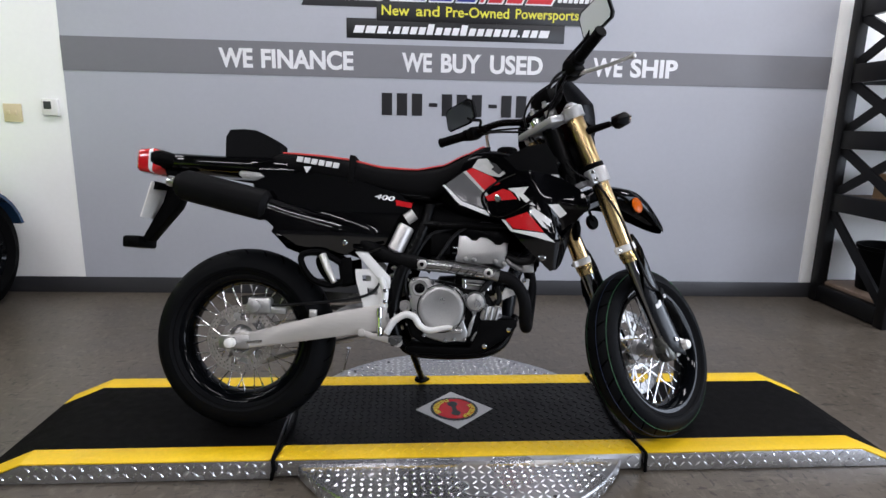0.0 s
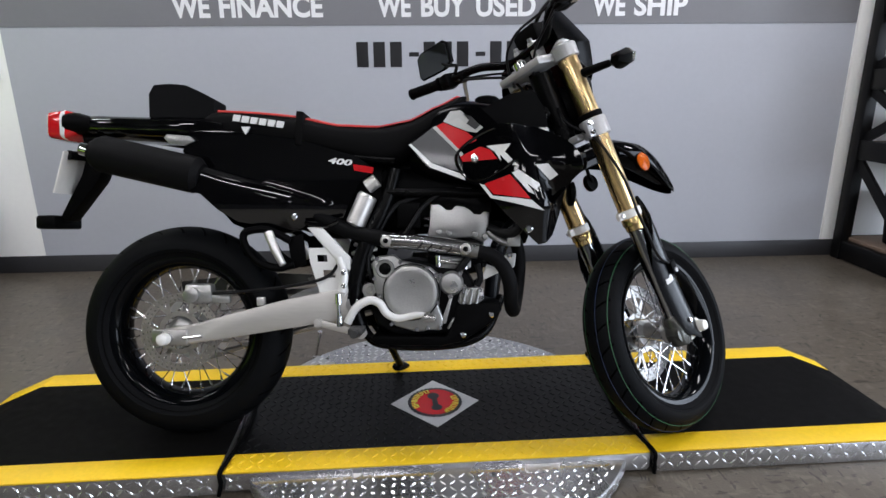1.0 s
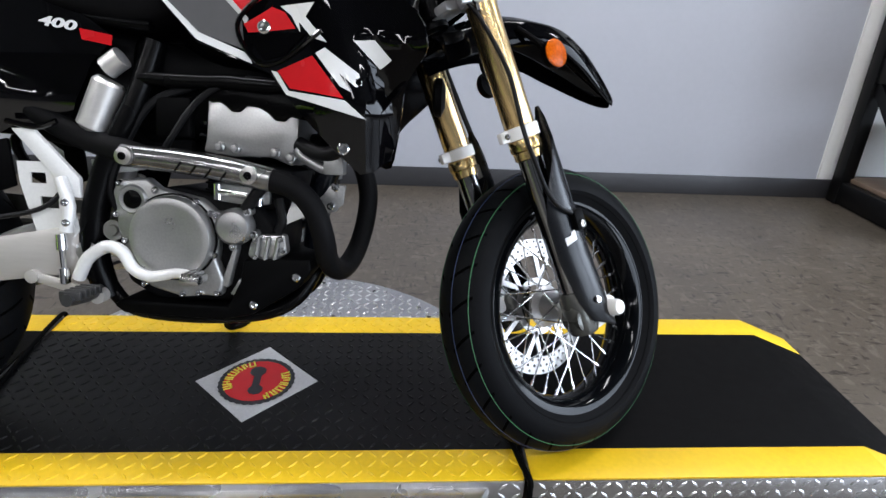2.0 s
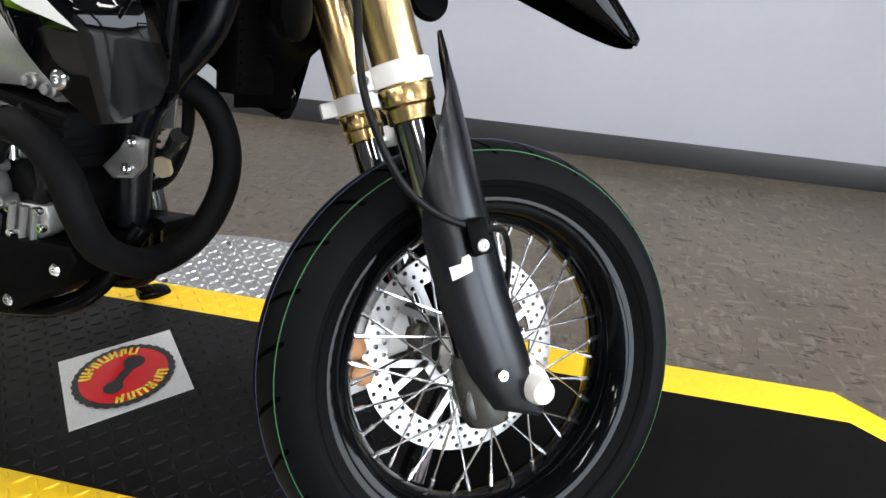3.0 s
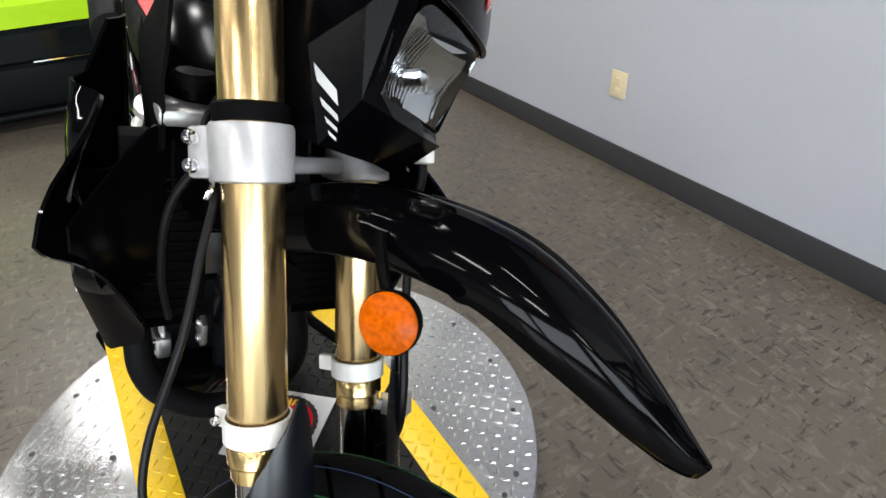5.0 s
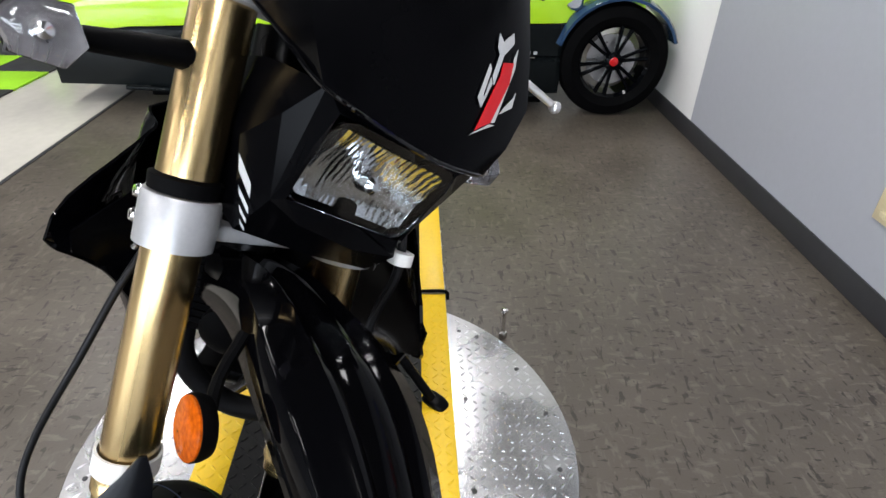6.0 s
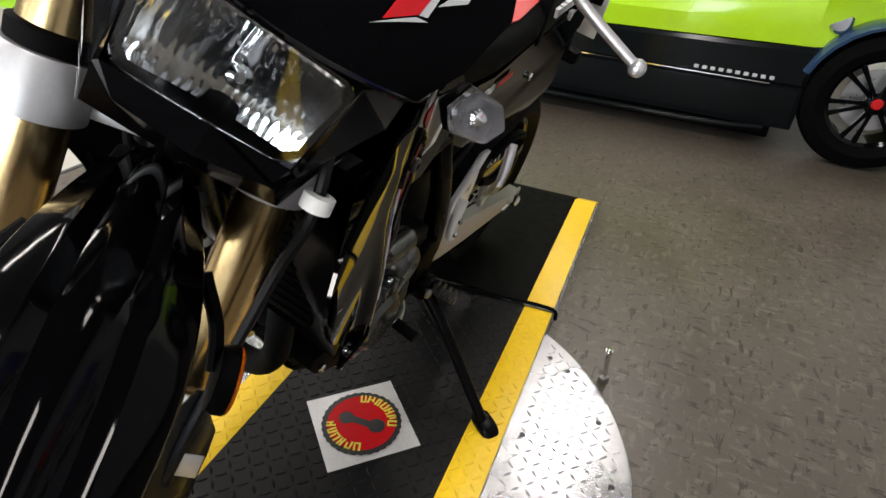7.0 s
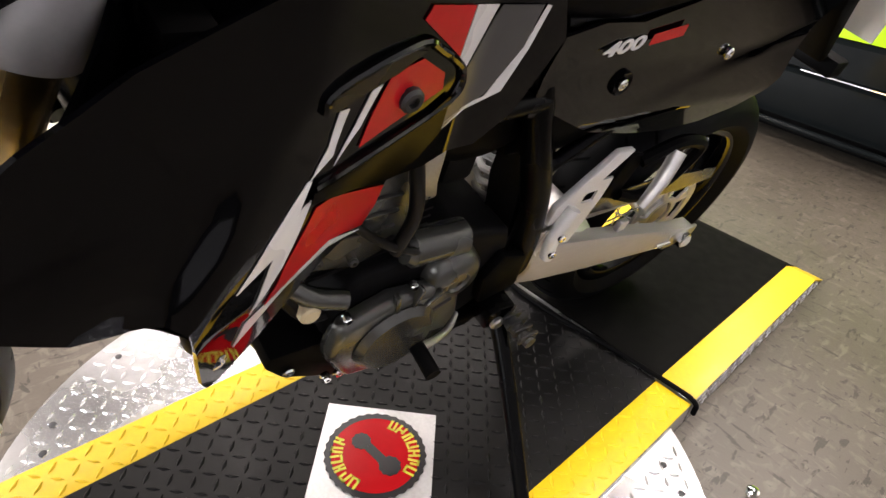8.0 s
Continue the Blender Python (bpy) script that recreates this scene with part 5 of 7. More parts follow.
def indicator(s):
    def shell(rows):
        return ring_loft([[Vector((0.036 + x, s * (0.234 + w * c), (0.768 if s < 0 else 0.756) + h * q)) for c, q in HEX] for x, w, h in rows])

    stalk = tube([(0.040, 0.075 * s, 0.785), (0.046, 0.140 * s, 0.780), (0.055, 0.205 * s, 0.770)], [0.016, 0.013, 0.010], 12, 3)
    ind = f_part("front_indicator", fresh(stalk, shell(((0.0, 0.014, 0.010), (0.016, 0.027, 0.020), (0.040, 0.031, 0.024), (0.046, 0.030, 0.023)))), MATT, "black front indicator")
    part("bowl", shell(((0.0465, 0.009, 0.006), (0.050, 0.028, 0.021))), SMOKE, ind, "smoky grey reflector")
    part("bulb", turned([(0.006, 0.0505), (0.008, 0.055), (0.006, 0.062), (0.001, 0.064)], 12, "x", (0.036, 0.234 * s, 0.768 if s < 0 else 0.756)), CHROME, ind)
    for k in range(5):
        part("rib", box(0.0865, 0.0885, 0.234 * s - 0.020 + k * 0.0085, 0.234 * s - 0.0185 + k * 0.0085, 0.746, 0.760), SMOKE, ind)
    lens = part("lens", shell(((0.052, 0.030, 0.023), (0.062, 0.028, 0.020), (0.068, 0.018, 0.012))), CLEAR, ind, "clear lens")
    lens.visible_shadow = False


both(indicator)

# handlebar
BAR = [(-0.125, -0.400, 0.988), (-0.100, -0.28, 0.964), (-0.045, -0.16, 0.950), (-0.002, -0.085, 0.918), (0.004, 0, 0.912), (-0.002, 0.085, 0.918), (-0.045, 0.16, 0.950), (-0.100, 0.28, 0.964), (-0.125, 0.400, 0.988)]
f_part("handlebar", tube(BAR, 0.0125, 14), FRAME, "black handlebar")
for s in (-1, 1):
    f_part("bar_clamp", fresh(box(-0.006, 0.036, 0.030 * s - 0.012, 0.030 * s + 0.012, 0.872, 0.932, 0.005), turned([(0.008, 0.932), (0.008, 0.940), (0.001, 0.941)], 10, "z", (0.0, 0.030 * s, 0)), turned([(0.008, 0.932), (0.008, 0.940), (0.001, 0.941)], 10, "z", (0.030, 0.030 * s, 0))), SILVER, "silver handlebar clamp")
    e, i = Vector((-0.1255, 0.402 * s, 0.9885)), Vector((-0.101, 0.285 * s, 0.965))
    d = (e - i).normalized()
    g = f_part("grip", tube([i - d * 0.005, i, i + d * 0.004, e - d * 0.006, e - d * 0.004, e], [0.022, 0.022, 0.0165, 0.0165, 0.019, 0.018], 18, 1, False), RUBBER, "black rubber grip")
    for k in range(9):
        q = i + d * (0.016 + k * 0.0115)
        part("rib", moved(turned([(0.0165, -0.002), (0.0176, -0.001), (0.0176, 0.001), (0.0165, 0.002)], 16, "z", closed=True), Matrix.Translation(q) @ d.to_track_quat("Z", "Y").to_matrix().to_4x4()), RUBBER, g)
    m0 = i - d * 0.035
    sw = f_part("switch_block", fresh(moved(box(-0.020, 0.030, -0.020, 0.020, -0.024, 0.022, 0.008), Matrix.Translation(m0)), moved(box(0.005, 0.040, -0.016, 0.016, -0.016, 0.012, 0.006), Matrix.Translation(m0 - d * 0.040))), MATT, "black switch block and lever perch")
    if s < 0:
        part("reservoir", moved(box(0.030, 0.075, -0.030, 0.028, -0.012, 0.030, 0.007), Matrix.Translation(m0 - d * 0.045)), MATT, sw, "black brake fluid reservoir")
    piv = m0 - d * 0.030 + Vector((0.046, 0, -0.006))
    tip = Vector((0.020, -0.385, 0.915)) if s < 0 else Vector((0.052, 0.385, 0.868))
    lev = [piv, piv + Vector((0.014, 0.030 * s, -0.008)), piv.lerp(tip, 0.55) + Vector((0.004, 0, -0.004)), tip]
    lv = f_part("lever", tube(lev, [0.0085, 0.007, 0.006, 0.0055], 10, 4), ALU, "silver hand lever")
    part("ball", turned([(0.001, -0.0095), (0.006, -0.008), (0.0092, -0.003), (0.0092, 0.003), (0.006, 0.008), (0.001, 0.0095)], 14, "z", tuple(tip)), ALU, lv)
    stem = [m0 - d * 0.040 + Vector((-0.002, 0, 0.015)), m0 - d * 0.035 + Vector((0.02, 0.0, 0.04)), m0 + Vector((0.055, 0.035 * s, 0.065)), m0 + Vector((0.070, 0.070 * s, 0.090))]
    mi = f_part("mirror", ring_loft([[m0 + Vector((0.065 + x - 0.22 * w * c + 0.22 * h * q, s * (0.095 + w * c), 0.110 + h * q)) for c, q in ((-1, -0.75), (-0.55, -1), (0.85, -0.8), (1, -0.5), (0.95, 0.75), (0.7, 1), (-0.75, 0.9), (-1, 0.6))] for x, w, h in ((0.030, 0.030, 0.022), (0.020, 0.062, 0.045), (0.0, 0.070, 0.052), (-0.004, 0.068, 0.050))]), MATT, "black rectangular mirror")
    part("stem", tube(stem, 0.0055, 10, 4), MATT, mi)
    part("glass", ring_loft([[m0 + Vector((0.0605 + x - 0.22 * w * c + 0.22 * h * q, s * (0.095 + w * c), 0.110 + h * q)) for c, q in ((-1, -0.75), (-0.55, -1), (0.85, -0.8), (1, -0.5), (0.95, 0.75), (0.7, 1), (-0.75, 0.9), (-1, 0.6))] for x, w, h in ((0.0, 0.064, 0.046), (-0.0012, 0.0635, 0.0455))]), MIRRORM, mi, "mirror glass")
f_part("clutch_cable", tube([(-0.05, 0.20, 0.955), (0.01, 0.14, 0.940), (0.05, 0.08, 0.90), (0.04, 0.04, 0.80), (-0.02, 0.05, 0.70)], 0.004, 8), HOSE, "black clutch cable")
f_part("throttle_cable", tube([(-0.06, -0.20, 0.960), (-0.05, -0.131, 0.963), (-0.05, -0.047, 0.961), (-0.05, 0.003, 0.942), (-0.05, 0.036, 0.907), (-0.05, 0.045, 0.83)], 0.004, 8), HOSE, "black throttle cable loop")
f_part("ignition_lock", turned([(0.020, 0.86), (0.020, 0.885), (0.010, 0.888), (0.001, 0.888)], 20, "z", (-0.045, 0.0, 0)), CHROME)

f_part("switch_cable", tube([(-0.09, 0.24, 0.952), (-0.03, 0.16, 0.925), (0.02, 0.09, 0.885), (0.03, 0.05, 0.80)], 0.0035, 8), HOSE)
f_part("switch_cable", tube([(-0.09, -0.24, 0.955), (-0.06, -0.15, 0.925), (-0.035, -0.06, 0.890), (-0.02, 0.0, 0.82)], 0.0035, 8), HOSE)
f_part("switch_cable", tube([(-0.08, 0.22, 0.945), (-0.05, 0.12, 0.900), (-0.03, 0.06, 0.860), (-0.02, 0.03, 0.78)], 0.0042, 8), HOSE)
f_part("cable_hook", tube([(0.004, -0.112, 0.612), (0.010, -0.118, 0.600), (0.006, -0.122, 0.588)], 0.003, 8, 3), CHROME)

# -- frame and swingarm
b_part("head_tube", tube([(0.395, 0, 0.838), (0.315, 0, 1.045)], [0.034, 0.034], 20), FRAME)
b_part("backbone", tube([(0.35, 0, 0.95), (0.20, 0, 0.86), (0.0, 0, 0.80), (-0.13, 0, 0.76)], 0.028, 14), FRAME)
b_part("down_tube", tube([(0.365, 0, 0.90), (0.306, -0.004, 0.690), (0.245, -0.006, 0.614), (0.192, -0.004, 0.540), (0.172, 0, 0.40)], [0.022, 0.022, 0.025, 0.025, 0.022], 14), GUARDM, "black painted down tube")
mp = b_part("mount_plate", extrude_xz([(0.215, 0.530), (0.241, 0.528), (0.237, 0.492), (0.221, 0.476), (0.190, 0.471), (0.174, 0.485), (0.199, 0.508)], -0.049, -0.041, 0.002), CASTMID, "grey engine mount plate with two bolts")
for x, z in [(0.222, 0.523), (0.214, 0.488)]:
    part("bolt", bolt(x, -0.049, z, 0.0075, 0.006), CHROME, mp)
b_part("hanger_strip", extrude_xz([(0.202, 0.564), (0.221, 0.578), (0.217, 0.535), (0.194, 0.531)], 0.030, 0.035, 0.001), CASTMID, "small grey hanger strip")


def frame_side(s):
    b_part("cradle_tube", tube([(0.200, 0.01 * s, 0.40), (0.15, 0.055 * s, 0.305), (0.05, 0.075 * s, 0.272), (-0.14, 0.082 * s, 0.275), (-0.20, 0.086 * s, 0.33)], 0.014, 10), FRAME)
    b_part("rear_frame_plate", tube([(-0.10, 0.07 * s, 0.765), (-0.13, 0.088 * s, 0.66), (-0.19, 0.094 * s, 0.53), (-0.215, 0.094 * s, 0.40), (-0.195, 0.088 * s, 0.30)], [0.020, 0.020, 0.022, 0.026, 0.022], 12), FRAME)
    b_part("seat_rail", tube([(-0.10, 0.085 * s, 0.79), (-0.45, 0.090 * s, 0.82), (-0.95, 0.055 * s, 0.885)], 0.012, 10), FRAME)
    b_part("subframe_strut", tube([(-0.19, 0.078 * s, 0.56), (-0.40, 0.076 * s, 0.68), (-0.62, 0.072 * s, 0.83)], 0.011, 10), FRAME)
    b_part("tank_rail", tube([(0.33, 0.03 * s, 0.93), (0.20, 0.085 * s, 0.72), (0.02, 0.095 * s, 0.70), (-0.12, 0.090 * s, 0.70)], 0.013, 10), FRAME)
    rows = []
    for x, z, h, y in ((-0.215, 0.388, 0.042, 0.094), (-0.27, 0.385, 0.043, 0.103), (-0.40, 0.362, 0.040, 0.108), (-0.568, 0.327, 0.032, 0.110), (-0.663, 0.306, 0.026, 0.111), (-0.738, 0.297, 0.023, 0.111), (-0.768, 0.295, 0.018, 0.111)):
        w = 0.017
        rows.append([Vector((x, y * s + w * a, z + h * b)) for a, b in ((-1, -0.8), (-0.8, -1), (0.8, -1), (1, -0.8), (1, 0.8), (0.8, 1), (-0.8, 1), (-1, 0.8))])
    arm = b_part("swingarm", ring_loft(rows), SWING, "brushed aluminium swingarm", sharp=30)
    part("axle_block", box(-0.773, -0.673, 0.128 * s - 0.006, 0.128 * s + 0.004, 0.275, 0.321, 0.005), STEEL, arm)
    part("adjuster", tube([(-0.683, 0.131 * s, 0.297), (-0.631, 0.131 * s, 0.303)], [0.005, 0.005], 8), CHROME, arm)
    part("axle_nut", turned([(0.014, 0.130 * s), (0.019, 0.131 * s), (0.019, 0.142 * s), (0.012, 0.144 * s)], 6, "y", (-0.728, 0, 0.297)), CHROME, arm)
    plug = -0.1705 if s < 0 else 0.150
    part("axle_cap", turned([(0.013, 0.1435 * s), (0.0165, 0.145 * s), (0.0150, plug - 0.0045 * s), (0.009, plug - 0.0005 * s), (0.001, plug)], 20, "y", (-0.728, 0, 0.297)), WHITE, arm, "white plastic axle plug")
    for x, z in ((-0.300, 0.430), (-0.474, 0.394)):
        part("hose_guide", box(x - 0.012, x + 0.012, 0.106 * s - 0.006, 0.106 * s + 0.006, z - 0.010, z + 0.014, 0.003), ALU, arm)


both(frame_side)
b_part("swingarm_pivot", turned([(0.013, -0.118), (0.020, -0.117), (0.020, 0.117), (0.013, 0.118)], 20, "y", (-0.215, 0, 0.388)), STEEL)
b_part("swingarm_bridge", hull_x([(-0.40, 0.335, 0.41, 0.10), (-0.36, 0.34, 0.425, 0.105), (-0.31, 0.345, 0.425, 0.105)], 4.0), ALU)
b_part("rear_caliper", fresh(box(-0.698, -0.618, -0.098, -0.062, 0.388, 0.443, 0.010), turned([(0.018, -0.112), (0.022, -0.110), (0.022, -0.096), (0.018, -0.094)], 20, "y", (-0.673, 0, 0.413)), box(-0.623, -0.568, -0.092, -0.076, 0.388, 0.413, 0.004)), CAST, "silver rear brake caliper")
b_part("rear_brake_hose", tube([(-0.613, -0.10, 0.418), (-0.52, -0.125, 0.425), (-0.36, -0.125, 0.445), (-0.28, -0.118, 0.47), (-0.25, -0.10, 0.52)], 0.0045, 8), HOSE)
chain = [(-0.728, 0.064, 0.401), (-0.50, 0.066, 0.405), (-0.19, 0.068, 0.415)]
b_part("chain", fresh(tube(chain, 0.0095, 6, 3), tube([(-0.728, 0.064, 0.195), (-0.50, 0.066, 0.265), (-0.19, 0.068, 0.345)], 0.0095, 6, 3)), STEEL, "steel drive chain")
b_part("chain_guard", panel([(-0.800, 0.408), (-0.680, 0.404), (-0.30, 0.435), (-0.28, 0.455), (-0.54, 0.466), (-0.785, 0.438)], lambda u, v: (u, 0.082, v), 0.003, 0.1), CASTDARK, "dark grey chain guard")
b_part("shock_spring", tube([(-0.2325 + 0.0715 * k / 88 + 0.032 * math.cos(k * math.pi / 4), 0.032 * math.sin(k * math.pi / 4), 0.41 + 0.286 * k / 88) for k in range(89)], 0.0058, 8, 1, False), WHITE, "white coil spring")
b_part("inner_guard", panel([(-0.270, 0.400), (-0.175, 0.410), (-0.130, 0.560), (-0.125, 0.650), (-0.230, 0.650), (-0.262, 0.520)], lambda u, v: (u, 0.052 + 0.25 * (u + 0.2) ** 2, v), 0.003, 0.1), MATT, "black plastic splash guard")
b_part("shock_body", tube([(-0.24, 0, 0.38), (-0.155, 0, 0.74)], [0.02, 0.022], 14), STEEL)
b_part("shock_reservoir", tube([(-0.214, -0.088, 0.606), (-0.211, -0.088, 0.612), (-0.178, -0.088, 0.688), (-0.175, -0.088, 0.694)], [0.020, 0.028, 0.028, 0.022], 24, 1, False), ALU, "silver shock reservoir")
b_part("coolant_cap", tube([(-0.178, -0.092, 0.714), (-0.150, -0.092, 0.734)], [0.020, 0.020], 16), ALU)

# -- foot controls on both sides
def heel_side(s):
    y = 0.112 * s

    def strip(pts):
        return panel(pts, lambda u, v: (u, y + 0.05 * (0.47 - v) * s, v), 0.0035 * s, 0.2)

    # plate with two windows
    plate = [strip(p) for p in ([(-0.340, 0.545), (-0.270, 0.546), (-0.262, 0.526), (-0.338, 0.526)], [(-0.338, 0.526), (-0.316, 0.526), (-0.314, 0.507), (-0.335, 0.507)], [(-0.288, 0.526), (-0.262, 0.526), (-0.254, 0.507), (-0.286, 0.507)], [(-0.335, 0.507), (-0.254, 0.507), (-0.246, 0.484), (-0.328, 0.484)], [(-0.328, 0.484), (-0.298, 0.484), (-0.296, 0.463), (-0.321, 0.463)], [(-0.265, 0.484), (-0.246, 0.484), (-0.237, 0.463), (-0.264, 0.463)], [(-0.321, 0.463), (-0.237, 0.463), (-0.226, 0.425), (-0.240, 0.410), (-0.295, 0.410), (-0.308, 0.425)])]
    h = b_part("heel_guard", fresh(*plate), LIGHTPAINT, "light silver heel guard with two windows")
    part("rib", tube([(-0.252, 0.124 * s, 0.520), (-0.236, 0.126 * s, 0.470), (-0.243, 0.128 * s, 0.425)], 0.011, 10, 3), LIGHTPAINT, h)
    for z in (0.478, 0.442):
        part("bolt", bolt(-0.236, 0.136 * s, z, 0.007, 0.006, "y", s), CHROME, h)
    arm = b_part("peg_arm", extrude_xz([(-0.342, 0.602), (-0.304, 0.605), (-0.222, 0.520), (-0.222, 0.484), (-0.238, 0.486)], 0.104 * s, 0.116 * s, 0.003), LIGHTPAINT, "silver footrest bracket")
    peg = b_part("footpeg", tube([(-0.195, 0.115 * s, 0.318), (-0.195, 0.160 * s, 0.318), (-0.197, 0.205 * s, 0.320)], [0.011, 0.013, 0.011], 10, 2), DARKSTEEL, "dark steel footpeg")
    for k in range(5):
        part("tooth", box(-0.214, -0.176, (0.140 + k * 0.014) * s - 0.003, (0.140 + k * 0.014) * s + 0.003, 0.318, 0.334, 0.002), DARKSTEEL, peg)
    loop = [(-0.390, 0.108 * s, 0.565), (-0.450, 0.118 * s, 0.596), (-0.508, 0.124 * s, 0.590), (-0.514, 0.124 * s, 0.560), (-0.480, 0.122 * s, 0.510), (-0.425, 0.116 * s, 0.490), (-0.380, 0.108 * s, 0.500)]
    pb = b_part("passenger_peg_bracket", tube(loop, 0.011, 8, 4), MATT, "black passenger footrest bracket")
    part("passenger_peg", tube([(-0.445, 0.128 * s, 0.588), (-0.425, 0.140 * s, 0.545), (-0.400, 0.146 * s, 0.500)], [0.013, 0.012, 0.009], 12, 2), ALU, pb, "silver folded footrest")
    part("plate", extrude_xz([(-0.40, 0.575), (-0.355, 0.585), (-0.345, 0.50), (-0.385, 0.485)], 0.100 * s, 0.108 * s, 0.003), MATT, pb)


both(heel_side)
b_part("pedal_tip", fresh(box(-0.018, 0.016, -0.178, -0.136, 0.350, 0.366, 0.004), *[box(-0.014 + k * 0.010, -0.010 + k * 0.010, -0.176, -0.140, 0.3655, 0.371) for k in range(3)]), STEEL)
b_part("gear_lever", tube([(-0.105, 0.115, 0.335), (-0.075, 0.136, 0.338), (-0.030, 0.152, 0.356), (0.008, 0.162, 0.378)], 0.0055, 10), ALU, "silver gear lever")
b_part("gear_lever_tip", tube([(0.008, 0.160, 0.379), (0.011, 0.206, 0.377)], [0.011, 0.011], 12), RUBBER)
stand = b_part("side_stand", tube([(-0.188, 0.100, 0.332), (-0.180, 0.165, 0.290), (-0.160, 0.270, 0.206), (-0.136, 0.382, 0.112)], [0.016, 0.014, 0.013, 0.012], 14), FRAME, "black side stand, folded out")
part("foot", moved(hull_x([(-0.034, -0.007, 0.006, 0.014), (-0.022, -0.008, 0.012, 0.021), (0.010, -0.008, 0.014, 0.022), (0.030, -0.008, 0.009, 0.018), (0.036, -0.006, 0.004, 0.010)], 3.0, 16), pose(-0.135, 0.394, 0.104, 14.8, 0, 60)), FRAME, stand)
part("spring", tube([(-0.200, 0.098, 0.31), (-0.180, 0.19, 0.250)], [0.006, 0.006], 8), DARKSTEEL, stand)
part("bolt", turned([(0.012, 0.146), (0.012, 0.152), (0.009, 0.155), (0.001, 0.155)], 12, "y", (-0.170, 0, 0.319)), STEEL, stand)
part("pivot_ear", extrude_xz([(-0.205, 0.345), (-0.150, 0.350), (-0.150, 0.305), (-0.190, 0.300)], 0.086, 0.147, 0.006), FRAME, stand)

# -- engine
b_part("crankcase", extrude_xz([(-0.180, 0.42), (-0.160, 0.49), (-0.06, 0.515), (0.09, 0.49), (0.125, 0.44), (0.115, 0.36), (0.06, 0.305), (-0.10, 0.300), (-0.155, 0.33)], -0.092, 0.105, 0.012, 3), PIPE, "dark crankcase")
b_part("clutch_housing", extrude_xz([(-0.163, 0.500), (-0.151, 0.522), (-0.101, 0.527), (-0.082, 0.510), (-0.004, 0.494), (0.024, 0.470), (0.028, 0.427), (0.022, 0.384), (0.036, 0.348), (0.029, 0.317), (-0.001, 0.319), (-0.038, 0.313), (-0.099, 0.330), (-0.126, 0.364), (-0.144, 0.400), (-0.157, 0.437), (-0.157, 0.470)], -0.118, -0.088, 0.006, 3), CASTMID, "cast clutch housing")
cc = b_part("clutch_cover", turned([(0.069, -0.116), (0.0745, -0.119), (0.0745, -0.131), (0.071, -0.138), (0.062, -0.1405), (0.057, -0.1395), (0.002, -0.1395)], 64, "y", (-0.053, 0, 0.424)), CAST, "round silver clutch cover")
part("groove", turned([(0.0755, -0.1165), (0.0790, -0.1170), (0.0790, -0.1190), (0.0755, -0.1195)], 64, "y", (-0.053, 0, 0.424), closed=True), FRAME, cc, "dark joint round the cover")
for x, z in ((-0.147, 0.516), (-0.083, 0.507), (-0.010, 0.490), (0.015, 0.470), (-0.155, 0.461), (-0.140, 0.414), (-0.107, 0.336), (-0.038, 0.321), (-0.008, 0.325), (0.026, 0.326), (0.020, 0.395)):
    part("bolt", bolt(x, -0.118, z, 0.0062, 0.008), CHROME, cc)
b_part("oil_window", turned([(0.001, -0.1195), (0.016, -0.1195), (0.0175, -0.122), (0.023, -0.123), (0.026, -0.120), (0.027, -0.116)], 36, "y", (-0.125, 0, 0.488)), CASTMID, "round filler boss")
b_part("plug", turned([(0.001, -0.1225), (0.013, -0.1225), (0.0165, -0.121), (0.0165, -0.1185)], 28, "y", (-0.125, 0, 0.488)), FRAME, "dark round plug")
wp = b_part("water_pump", turned([(0.030, -0.100), (0.033, -0.106), (0.033, -0.126), (0.027, -0.134), (0.014, -0.137), (0.001, -0.137)], 36, "y", (0.058, 0, 0.449)), CAST, "round silver water pump cover")
for a in (50, 150, 265, 340):
    part("ear", tube([(0.058 + 0.036 * math.cos(radians(a)), -0.100, 0.449 + 0.036 * math.sin(radians(a))), (0.058 + 0.036 * math.cos(radians(a)), -0.122, 0.449 + 0.036 * math.sin(radians(a)))], [0.0075, 0.0075], 12), CAST, wp)
    part("bolt", bolt(0.058 + 0.036 * math.cos(radians(a)), -0.122, 0.449 + 0.036 * math.sin(radians(a)), 0.0055, 0.006), CHROME, wp)
part("outlet", tube([(0.075, -0.112, 0.480), (0.100, -0.115, 0.515), (0.130, -0.105, 0.55)], 0.011, 10, 3), HOSE, wp)
b_part("case_web", extrude_xz([(0.027, 0.338), (0.054, 0.412), (0.061, 0.409), (0.042, 0.335)], -0.114, -0.092, 0.003), CASTMID, "slanting cast web")
b_part("case_web", extrude_xz([(0.044, 0.322), (0.062, 0.352), (0.069, 0.350), (0.060, 0.318)], -0.110, -0.090, 0.003), CASTMID)
vb = b_part("valve_body", extrude_xz([(0.080, 0.420), (0.094, 0.434), (0.143, 0.436), (0.148, 0.402), (0.122, 0.386), (0.088, 0.384), (0.074, 0.395)], -0.104, -0.080, 0.005, 2), CAST, "small silver valve body")
for k in range(3):
    part("rib", tube([(0.090 + k * 0.018, -0.108, 0.390), (0.098 + k * 0.018, -0.109, 0.432)], [0.0045, 0.0045], 8), CASTMID, vb)
for x, z in ((0.092, 0.425), (0.136, 0.428), (0.140, 0.408), (0.092, 0.394)):
    part("bolt", bolt(x, -0.104, z, 0.0058, 0.009), CHROME, vb)
b_part("clamp_hose", tube([(0.128, -0.096, 0.440), (0.138, -0.098, 0.462), (0.128, -0.094, 0.500)], 0.009, 10, 3), HOSE)
